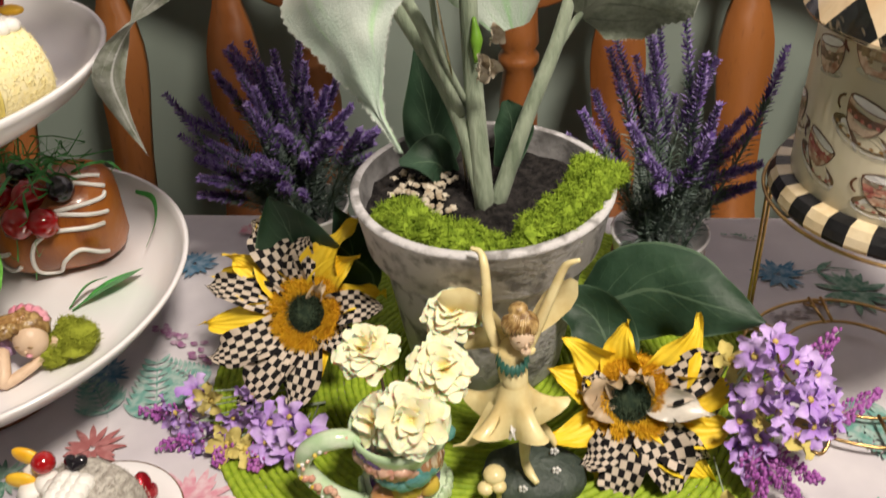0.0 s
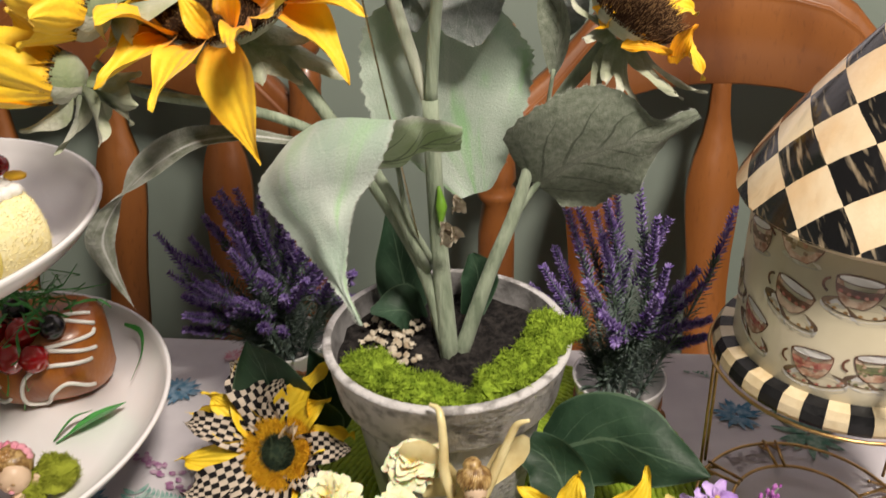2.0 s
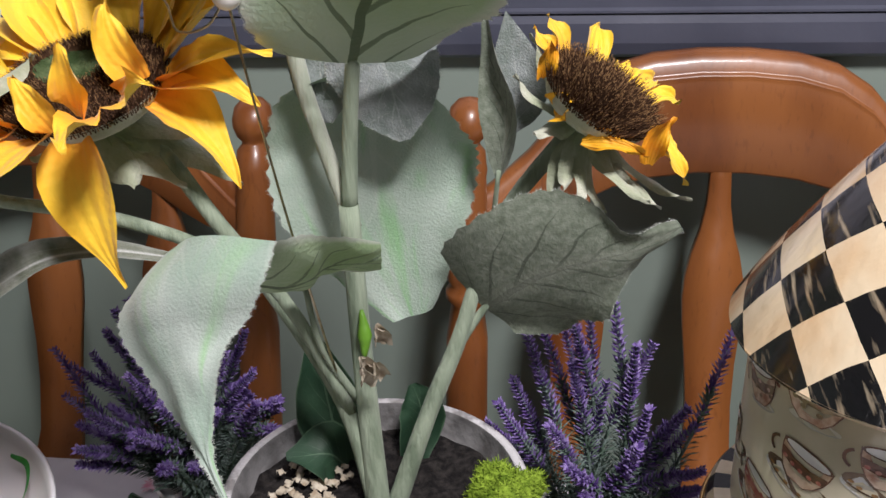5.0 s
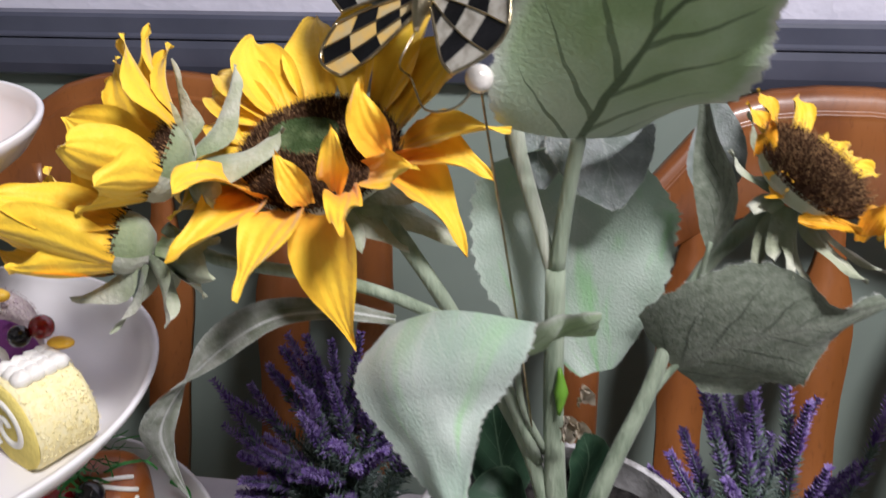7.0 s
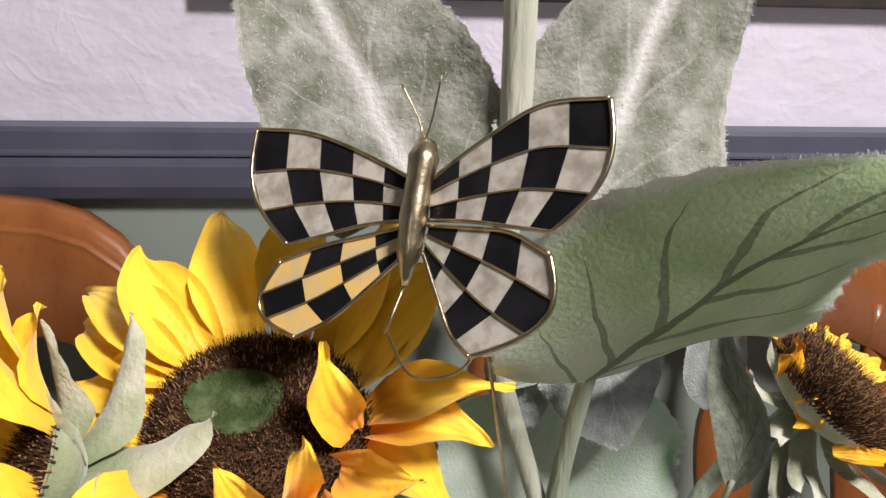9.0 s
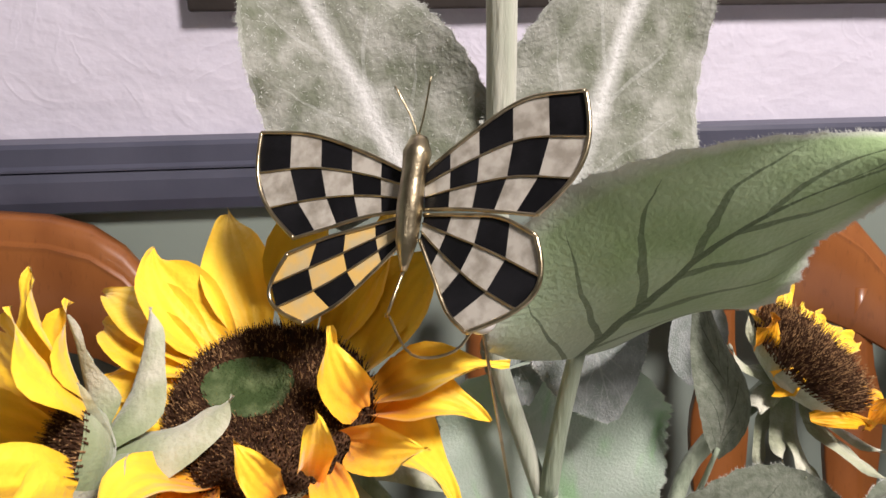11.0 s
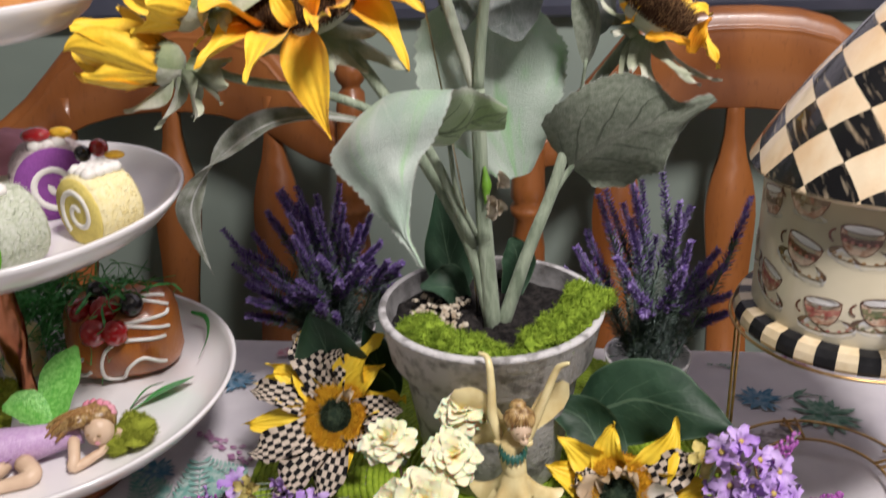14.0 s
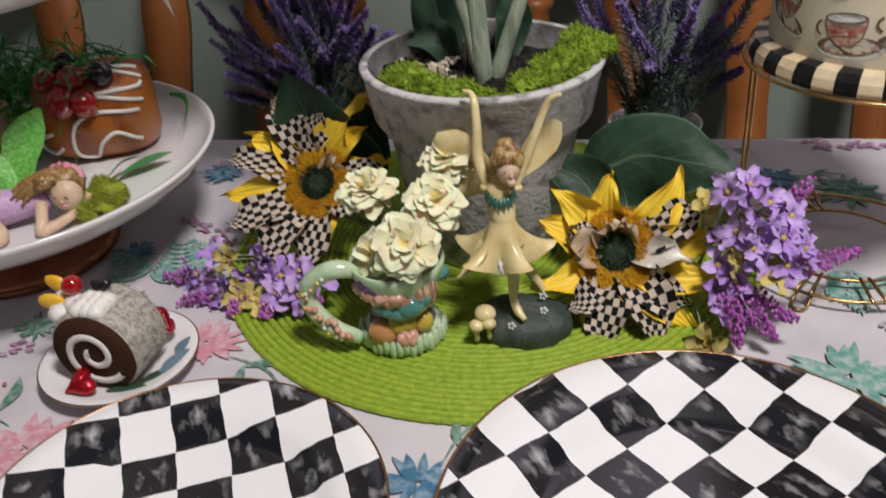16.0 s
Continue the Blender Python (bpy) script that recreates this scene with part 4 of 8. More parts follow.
    for group, mat in ((tips, M_petal), (yellow, M_petalY)):
        for i, tp in enumerate(group):
            d = q.transposed() @ (V(tp) - c)
            flat = V((d.x, d.y, 0)).normalized()
            root = c + q @ (flat * r * 0.94) - nz * 0.001
            wd = width * (0.85 + 0.35 * rnd.random())
            part("petal", petal(Build(), root, tp, wd, nz, 0.10 + 0.12 * rnd.random(), 12, 8, seed=i), mat, head)
    for i, (root, tp, w) in enumerate(small):
        part("inner_petal", petal(Build(), root, tp, w, V((0.1, -0.8, 0.55)), 0.16, 12, 8, seed=i, cup=0.4, wave=0.004), M_petalO if r < 0.035 else M_petal, head, "small orange petal")
    for i, tp in enumerate(sepals):
        root = c - nz * 0.012 + (V(tp) - c).normalized() * r * 0.35
        part("sepal", petal(Build(), root, tp, width * 0.78, -nz, 0.12, 14, 6, seed=i, wave=0.0016, shape=[0.7, 0.95, 1.05, 0.92, 0.68, 0.42, 0.18, 0.01], cup=0.5, twist=0.5), M_sepal, head, "grey green sepal")
    return head


def drape(b, left, right, n, m, bulge, slot):
    """A limp sheet between two edges, bellied between them, with a finely toothed rim."""
    A, B = smooth_path(left, n), smooth_path(right, n)
    vs, fs, uv = [], [], []
    for i in range(n + 1):
        w = B[i] - A[i]
        t = (A[min(i + 1, n)] + B[min(i + 1, n)] - A[max(i - 1, 0)] - B[max(i - 1, 0)]).normalized()
        nor = w.cross(t).normalized()
        for k in range(m + 1):
            x = k / m
            p = A[i].lerp(B[i], x) + nor * (bulge * w.length * math.sin(math.pi * x))
            p += nor * 0.0022 * noise.noise(V((i / n * 5, x * 4, 2)))
            if k in (0, m) and i % 2 and 2 < i < n - 6:
                p += w.normalized() * (0.0016 if k else -0.0016)
            vs.append(p)
            uv.append((i / n, x))
    for i in range(n):
        for k in range(m):
            q = i * (m + 1) + k
            fs.append((q, q + 1, q + m + 2, q + m + 1))
    return b.add(vs, fs, uv, slot)


def sunflower_plant():
    t = thing("sunflower_plant", (-0.026, 0.513, 0.885), "artificial sunflower with felted sage leaves in the pot", "plant")
    base = (-0.024, 0.514, 0.878)
    part("stem", tube(Build(), [base, (-0.032, 0.533, 0.98), (-0.035, 0.540, 1.074)], [0.0072, 0.0061, 0.0056], 12, 12), M_stem, t)
    part("stem", tube(Build(), [(-0.035, 0.540, 1.070), (-0.031, 0.538, 1.115), (-0.026, 0.535, 1.156)], [0.0048, 0.0041, 0.0038], 12, 8), M_stem, t, "thinner upper stem")
    part("stem", tube(Build(), [base, (-0.045, 0.530, 0.955), (-0.085, 0.530, 1.035), (-0.105, 0.518, 1.080), (-0.148, 0.540, 1.130)], [0.0049, 0.0048, 0.0045, 0.0043, 0.0049], 10, 20), M_stem, t)
    part("stem", tube(Build(), [(-0.040, 0.528, 0.95), (-0.07, 0.512, 1.035), (-0.105, 0.502, 1.066), (-0.15, 0.494, 1.085), (-0.205, 0.484, 1.098), (-0.226, 0.476, 1.118)], [0.0037, 0.0037, 0.0034, 0.0033, 0.0033, 0.0033], 10, 20), M_stem, t)
    part("stem", tube(Build(), [(-0.019, 0.516, 0.878), (0.004, 0.534, 0.945), (0.022, 0.546, 0.99), (0.034, 0.556, 1.03), (0.05, 0.572, 1.063), (0.083, 0.568, 1.108)], [0.0064, 0.0054, 0.0049, 0.0041, 0.0045, 0.0053], 10, 20), M_stem, t)
    part("stem", tube(Build(), [(-0.033, 0.541, 1.06), (-0.046, 0.546, 1.10), (-0.060, 0.553, 1.150), (-0.061, 0.552, 1.21), (-0.060, 0.553, 1.262), (-0.062, 0.553, 1.34)], [0.0043, 0.0043, 0.0046, 0.0055, 0.0060, 0.0062], 10, 20), M_stempale, t, "pale woolly stem")
    part("petiole", tube(Build(), [(0.021, 0.546, 0.985), (0.031, 0.550, 1.0), (0.045, 0.551, 1.02)], [0.0033, 0.0026, 0.0016], 8), M_stem, t)
    part("petiole", tube(Build(), [(0.036, 0.556, 1.035), (0.041, 0.545, 1.06), (0.045, 0.537, 1.095)], [0.0021, 0.0016, 0.0012], 8), M_stem, t)
    part("petiole", tube(Build(), [(-0.036, 0.531, 0.955), (-0.05, 0.515, 1.0), (-0.054, 0.508, 1.040)], [0.0026, 0.0021, 0.0016], 8), M_stem, t)
    LOBED = [0.78, 0.99, 1.0, 0.97, 0.90, 0.80, 0.66, 0.47, 0.23, 0.01]

    BROAD = [0.74, 0.92, 1.0, 1.04, 1.03, 0.95, 0.81, 0.58, 0.28, 0.01]

    def down(src, n, m, rim, nap, seed, reach=0.0019):
        """Short white hairs along a leaf's rim, and some lying on its face."""
        rnd = random.Random(seed)
        b, g = Build(), [V(p) for p in src.v]

        def at(u, x):
            fu, fx = min(u * n, n - 0.001), min(x * m, m - 0.001)
            i, k = int(fu), int(fx)
            a, c = g[i * (m + 1) + k].lerp(g[i * (m + 1) + k + 1], fx - k), g[(i + 1) * (m + 1) + k].lerp(g[(i + 1) * (m + 1) + k + 1], fx - k)
            return a.lerp(c, fu - i)
        for h in range(rim + nap):
            u = rnd.random()
            x = (0.0 if rnd.random() < 0.5 else 1.0) if h < rim else rnd.random()
            p = at(u, x)
            across = (at(u, min(1, x + 0.05)) - at(u, max(0, x - 0.05))).normalized()
            along = (at(min(1, u + 0.03), x) - at(max(0, u - 0.03), x)).normalized()
            nor = across.cross(along)
            if h < rim:
                d = across * (1 if x > 0.5 else -1) + along * rnd.uniform(-0.8, 0.8) + nor * rnd.uniform(-0.7, 0.7)
            else:
                d = across * rnd.uniform(-1, 1) + along * rnd.uniform(-1, 1) + nor * rnd.uniform(-0.5, 0.5)
            l = reach * rnd.uniform(0.4, 1.1)
            d = d.normalized() * l
            w = d.cross(nor + across * 0.3).normalized() * 0.00009
            bend = p + d * 0.6 + nor * rnd.uniform(-0.3, 0.3) * l
            b.add([p - w, p + w, bend + w * 0.7, bend - w * 0.7, p + d], [(0, 1, 2, 3), (3, 2, 4)])
        return b
    OV = [0.10, 0.62, 0.9, 1.0, 0.98, 0.88, 0.72, 0.5, 0.26, 0.02]
    HEART = [0.45, 0.86, 1.0, 0.99, 0.92, 0.80, 0.64, 0.44, 0.2, 0.01]

    def blade(mid, sides, w, shape, mat, label="", cup=0.18, wave=0.004, teeth=0.02, seed=0, n=34, m=12, rim=0, nap=0):
        src = leaf(Build(), mid, sides, [w * s for s in shape], n, m, cup, wave, teeth, 0, seed)
        ob = part("leaf", src, mat, t, label)
        if rim:
            part("leaf_down", down(src, n, m, rim, nap, seed), M_down, ob, "fine white down", kind="stuff", smooth=False)
    # broad green leaf on the upper stem
    blade([(-0.027, 0.535, 1.153), (-0.009, 0.507, 1.194), (0.016, 0.480, 1.235), (0.058, 0.456, 1.265)], [(0.70, 0.56, -0.42), (0.72, 0.30, -0.60), (0.74, 0.22, -0.62)], 0.057, BROAD, M_leafgreen, "broad green leaf with dark veins", -0.18, 0.005, 0.02, 2, rim=1600, nap=0)
    # folded leaf that hangs over the rim: pale underside in front, green face in the fold
    b = Build()
    drape(b, [(-0.124, 0.488, 1.055), (-0.131, 0.463, 1.049), (-0.125, 0.449, 1.040), (-0.110, 0.436, 1.032), (-0.096, 0.424, 1.022), (-0.083, 0.410, 1.016), (-0.074, 0.402, 1.009), (-0.062, 0.390, 0.996)], [(-0.043, 0.437, 1.099), (-0.047, 0.429, 1.087), (-0.056, 0.428, 1.068), (-0.065, 0.424, 1.057), (-0.067, 0.415, 1.050), (-0.069, 0.411, 1.035), (-0.0705, 0.403, 1.013), (-0.0595, 0.390, 0.996)], 44, 16, -0.14, 0)
    drape(b, [(-0.084, 0.470, 1.070), (-0.044, 0.4385, 1.0975), (-0.027, 0.461, 1.091), (-0.011, 0.499, 1.071)], [(-0.085, 0.476, 1.052), (-0.056, 0.507, 1.040), (-0.044, 0.506, 1.050), (-0.014, 0.509, 1.051)], 30, 10, 0.10, 1)
    fold = part("leaf", b, [M_leafpale, M_leafgreen], t, "pale felt leaf folded over itself")
    front = Build()
    front.v = b.v[:45 * 17]
    part("leaf_down", down(front, 44, 16, 1300, 0, 21, 0.0016), M_down, fold, "fine white down", kind="stuff", smooth=False)
    # dark grey leaf by the lavender
    blade([(0.037, 0.552, 1.008), (0.060, 0.540, 1.032), (0.090, 0.532, 1.048), (0.115, 0.531, 1.055), (0.138, 0.534, 1.067)], [(-0.50, -0.15, 0.82), (-0.42, -0.1, 0.88)], 0.046, [0.5, 0.95, 1.0, 0.98, 0.94, 0.86, 0.66, 0.36, 0.2, 0.14, 0.02], M_leafdark, "dark grey felt leaf", 0.16, 0.006, 0.02, 1, rim=600, nap=0)
    # pale leaf behind the stem
    blade([(-0.022, 0.556, 1.140), (-0.026, 0.566, 1.10), (-0.022, 0.562, 1.055), (-0.006, 0.556, 0.998)], [(1, 0, 0.05)], 0.058, [0.4, 0.75, 0.93, 1.0, 1.0, 0.97, 0.9, 0.74, 0.5, 0.2], M_leaf, "pale mint leaf behind the stem", -0.12, 0.006, 0.02, 7, rim=500, nap=200)
    blade([(-0.024, 0.548, 1.165), (-0.014, 0.553, 1.145), (-0.004, 0.546, 1.108)], [(0.95, 0.2, 0.15)], 0.029, [0.5, 0.9, 1.0, 1.0, 0.95, 0.85, 0.6, 0.1], M_leafgrey, "blue grey leaf", 0.1, 0.002, 0.015, 3, rim=300, nap=700)
    blade([(-0.040, 0.552, 1.165), (-0.048, 0.556, 1.145), (-0.045, 0.553, 1.115)], [(0.95, 0.1, 0.15)], 0.018, [0.5, 0.9, 1.0, 1.0, 0.95, 0.85, 0.6, 0.1], M_leafgrey, "", 0.1, 0.002, 0.015, 4)
    blade([(0.045, 0.537, 1.090), (0.047, 0.540, 1.120), (0.041, 0.553, 1.145), (0.036, 0.566, 1.172)], [(0.8, -0.6, 0), (0.5, -0.8, 0)], 0.0125, OV, M_leafdark, "narrow upright grey leaf", 0.5, 0.001, 0.01, 5)
    blade([(0.050, 0.585, 1.10), (0.052, 0.592, 1.13), (0.046, 0.595, 1.165)], [(1, 0.1, 0)], 0.017, OV, M_leafgrey, "", 0.2, 0.001, 0.01, 6)
    # drooping leaf seen edge on
    blade([(-0.116, 0.492, 1.064), (-0.150, 0.490, 1.068), (-0.185, 0.484, 1.063), (-0.218, 0.466, 1.042), (-0.236, 0.456, 1.014), (-0.238, 0.462, 0.985), (-0.235, 0.472, 0.950)], [(0.2, 0.6, 0.75), (0.25, 0.75, 0.55), (0.6, 0.75, 0.3), (0.7, 0.7, 0.1)], 0.0088, [0.3, 0.6, 0.8, 0.9, 1.0, 1.0, 0.95, 0.9, 0.7, 0.4, 0.02], M_leafwoolly, "drooping grey leaf", 0.45, 0.005, 0.01, 8, 36, 8)
    # two woolly leaves above the butterfly
    blade([(-0.094, 0.548, 1.224), (-0.111, 0.562, 1.254), (-0.127, 0.575, 1.281), (-0.143, 0.585, 1.310), (-0.160, 0.59, 1.345)], [(0.84, 0.12, 0.50)], 0.044, LOBED, M_leafwoolly, "woolly grey leaf", 0.14, 0.006, 0.012, 9, rim=600, nap=2600)
    blade([(-0.033, 0.550, 1.210), (-0.019, 0.560, 1.245), (-0.006, 0.570, 1.278), (0.010, 0.580, 1.325), (0.022, 0.588, 1.36)], [(0.93, 0.08, -0.36)], 0.048, LOBED, M_leafwoolly, "woolly grey leaf with brown specks", 0.12, 0.007, 0.012, 10, rim=600, nap=2600)
    # heads
    c, n = (-0.157, 0.516, 1.145), (-0.06, -0.38, 0.92)
    low = [(-0.081, 0.506, 1.095), (-0.134, 0.477, 1.054), (-0.174, 0.425, 1.108), (-0.217, 0.452, 1.111), (-0.205, 0.445, 1.148), (-0.060, 0.515, 1.160), (-0.068, 0.512, 1.135), (-0.225, 0.480, 1.120)]
    high = [(-0.211, 0.586, 1.188), (-0.180, 0.611, 1.195), (-0.240, 0.600, 1.160), (-0.236, 0.578, 1.156), (-0.082, 0.540, 1.203), (-0.128, 0.585, 1.212), (-0.104, 0.570, 1.212), (-0.230, 0.545, 1.146), (-0.088, 0.552, 1.185), (-0.225, 0.520, 1.140)]
    inner = [((-0.140, 0.476, 1.140), (-0.136, 0.464, 1.177), 0.0070), ((-0.152, 0.474, 1.134), (-0.166, 0.474, 1.160), 0.0075), ((-0.120, 0.503, 1.150), (-0.131, 0.503, 1.188), 0.0095), ((-0.134, 0.478, 1.140), (-0.127, 0.432, 1.139), 0.0085), ((-0.126, 0.488, 1.146), (-0.098, 0.462, 1.160), 0.0095)]
    flower_head(t, c, n, 0.0415, low, inner, [(-0.112, 0.515, 1.092), (-0.085, 0.522, 1.092), (-0.19, 0.51, 1.108), (-0.10, 0.53, 1.12), (-0.135, 0.505, 1.095)], 0.0154, True, 3600, (-0.010, 0.008), high)
    c, n = (0.096, 0.560, 1.127), (0.47, -0.24, 0.83)
    flower_head(t, c, n, 0.0305, [(0.068, 0.588, 1.164), (0.061, 0.575, 1.160), (0.140, 0.543, 1.086), (0.134, 0.550, 1.094)], [((0.072, 0.545, 1.122), (0.082, 0.536, 1.131), 0.0075), ((0.086, 0.534, 1.112), (0.118, 0.534, 1.104), 0.0052), ((0.120, 0.540, 1.098), (0.131, 0.536, 1.124), 0.006), ((0.066, 0.556, 1.138), (0.070, 0.552, 1.158), 0.005)], [(0.101, 0.539, 1.072), (0.119, 0.515, 1.088), (0.128, 0.538, 1.075), (0.078, 0.535, 1.085), (0.062, 0.535, 1.115), (0.052, 0.556, 1.14), (0.060, 0.56, 1.16), (0.088, 0.53, 1.08), (0.075, 0.545, 1.072), (0.145, 0.55, 1.075)], 0.0074, False, 2400, (0, 0), [(0.097, 0.613, 1.153), (0.113, 0.604, 1.134), (0.129, 0.612, 1.122), (0.141, 0.592, 1.115)], 1.7)
    c, n = (-0.228, 0.484, 1.150), (-0.72, -0.30, 0.45)
    flower_head(t, c, n, 0.021, [], [], [(-0.228, 0.514, 1.192), (-0.202, 0.530, 1.186), (-0.168, 0.497, 1.164), (-0.233, 0.495, 1.182), (-0.196, 0.470, 1.135), (-0.21, 0.455, 1.150)], 0.0150, False, 600, (0, 0), [(-0.243, 0.528, 1.206), (-0.236, 0.486, 1.210), (-0.281, 0.545, 1.170), (-0.245, 0.432, 1.174), (-0.262, 0.525, 1.19), (-0.282, 0.50, 1.165), (-0.255, 0.45, 1.135), (-0.235, 0.435, 1.155), (-0.225, 0.51, 1.20)])
    c, n = (-0.247, 0.470, 1.112), (-0.85, -0.15, 0.25)
    flower_head(t, c, n, 0.016, [], [], [(-0.253, 0.454, 1.069), (-0.200, 0.465, 1.096), (-0.281, 0.471, 1.077), (-0.222, 0.452, 1.075), (-0.235, 0.48, 1.07), (-0.21, 0.475, 1.08), (-0.2, 0.48, 1.112)], 0.0148, False, 400, (0, 0), [(-0.309, 0.465, 1.106), (-0.315, 0.483, 1.123), (-0.307, 0.516, 1.132), (-0.302, 0.445, 1.125), (-0.300, 0.455, 1.140), (-0.285, 0.500, 1.145), (-0.290, 0.44, 1.11), (-0.292, 0.505, 1.10)])
    part("fresh_patch", tube(Build(), [(-0.029, 0.5235, 0.988), (-0.0285, 0.5265, 1.002), (-0.030, 0.5295, 1.016)], [0.001, 0.0042, 0.001], 8, 8), material("bright_stem_green", (0.16, 0.36, 0.03), 0.5), t, "bright green peeled patch")
    # peeling bark on the main stem
    b = Build()
    rnd = random.Random(4)
    for i in range(7):
        p = V((-0.026, 0.514, 0.985)) + V((rnd.uniform(-0.003, 0.008), rnd.uniform(-0.006, 0.0), rnd.uniform(-0.012, 0.03)))
        leaf(b, [p, p + V((0.004, -0.003, 0.006)), p + V((0.001, -0.006, 0.013))], [(1, 0.3, 0.2)], [0.002, 0.005, 0.004, 0.001], 8, 4, 0.9, 0.002, 0.0, 0, i)
    part("peeling_bark", b, M_paper, t, "torn pale bark")
    return t


sunflower_plant()


# dark glossy leaf standing in the pot
ivy = thing("ivy_sprig", (-0.05, 0.556, 0.884), "dark glossy green leaf sprig stuck in the soil", "plant")
part("leaf", leaf(Build(), [(-0.058, 0.560, 0.885), (-0.066, 0.572, 0.925), (-0.075, 0.58, 0.975)], [(0.9, 0.3, 0.2)], [0.005, 0.018, 0.022, 0.019, 0.010, 0.001], 16, 8, 0.3, 0.002), M_gloss, ivy)
part("leaf", leaf(Build(), [(-0.050, 0.555, 0.885), (-0.062, 0.545, 0.905), (-0.085, 0.535, 0.908)], [(0.5, 0.8, 0.1)], [0.008, 0.016, 0.02, 0.016, 0.003], 14, 8, 0.2, 0.002), M_gloss, ivy)
part("leaf", leaf(Build(), [(-0.012, 0.566, 0.885), (-0.006, 0.575, 0.915), (-0.012, 0.58, 0.935)], [(0.9, 0.3, 0.1)], [0.008, 0.013, 0.015, 0.012, 0.003], 12, 8, 0.3, 0.002), M_gloss, ivy)


def moss(name, blobs, count, seed, mat, label, size=1.0, grow=1.17):
    """Clumps of reindeer moss: lumpy cores wrapped in short curled strands."""
    rnd = random.Random(seed)
    b = Build()
    blobs = [((c[0], c[1], c[2] + 0.001), r * grow) for c, r in blobs]
    for c, r in list(blobs):
        for k in range(4):
            d = V((rnd.gauss(0, 1), rnd.gauss(0, 1), abs(rnd.gauss(0, 0.7)))).normalized() * r * 0.62
            blobs.append(((c[0] + d.x, c[1] + d.y, c[2] + d.z), r * rnd.uniform(0.32, 0.55)))
    for c, r in blobs:
        ball(b, c, r * 0.86, n=14, m=9, rough=0.5, squash=(1, 1, 0.8))
    for i in range(count):
        c, r = blobs[rnd.choices(range(len(blobs)), [q[1] ** 2 for q in blobs])[0]]
        d = V((rnd.gauss(0, 1), rnd.gauss(0, 1), rnd.gauss(0.25, 1))).normalized()
        p = V(c) + V((d.x, d.y, d.z * 0.8)) * r * (0.8 + 0.12 * noise.noise(d * 3 + V(c) * 50))
        e = V((rnd.gauss(0, 1), rnd.gauss(0, 1), rnd.gauss(0, 1))).normalized()
        l = 0.0029 * size * (0.6 + 0.8 * rnd.random())
        w = d.cross(e).normalized() * 0.00030 * size
        p1 = p + d * l * 0.6 + e * l * 0.35
        p2 = p1 - d * l * 0.1 + e * l * 0.8
        b.add([p - w, p + w, p1 + w, p1 - w, p2 + w * 0.6, p2 - w * 0.6], [(0, 1, 2, 3), (3, 2, 4, 5)])
    return single(name, b, mat, label, "moss", kind="stuff", smooth=False)


blobs = [((-0.084, 0.479, 0.897), 0.012), ((-0.073, 0.470, 0.901), 0.0155), ((-0.058, 0.463, 0.897), 0.013), ((-0.044, 0.458, 0.895), 0.014), ((-0.030, 0.456, 0.893), 0.0115), ((-0.017, 0.453, 0.890), 0.010), ((-0.006, 0.452, 0.888), 0.007)]
moss("moss", blobs, 16000, 1, M_moss, "lime green reindeer moss along the pot rim")
blobs = [((0.003, 0.457, 0.893), 0.009), ((0.012, 0.463, 0.898), 0.0145), ((0.025, 0.471, 0.901), 0.015), ((0.037, 0.485, 0.905), 0.0145), ((0.046, 0.500, 0.910), 0.014), ((0.045, 0.514, 0.914), 0.012), ((0.055, 0.512, 0.910), 0.011), ((0.064, 0.517, 0.909), 0.008)]
moss("moss", blobs, 16000, 2, M_moss, "lime green reindeer moss along the pot rim")
b = Build()
rnd = random.Random(9)
for i in range(70):
    p = V((-0.088 + 0.04 * rnd.random(), 0.493 + 0.055 * rnd.random(), 0.892 + 0.004 * rnd.random()))
    a = rnd.uniform(0, 6.28)
    d = V((math.cos(a), math.sin(a), rnd.uniform(-0.3, 0.4)))
    leaf(b, [p, p + d * 0.0028 + V((0, 0, 0.0014)), p + d * 0.006], [(-math.sin(a), math.cos(a), 0.3)], [0.0008, 0.0028, 0.0022, 0.0006], 6, 4, 0.6, 0.0015, 0.0, 0, i)
single("bark_chips", b, M_paper, "scattered pale torn bark chips on the soil", "bark", kind="stuff")


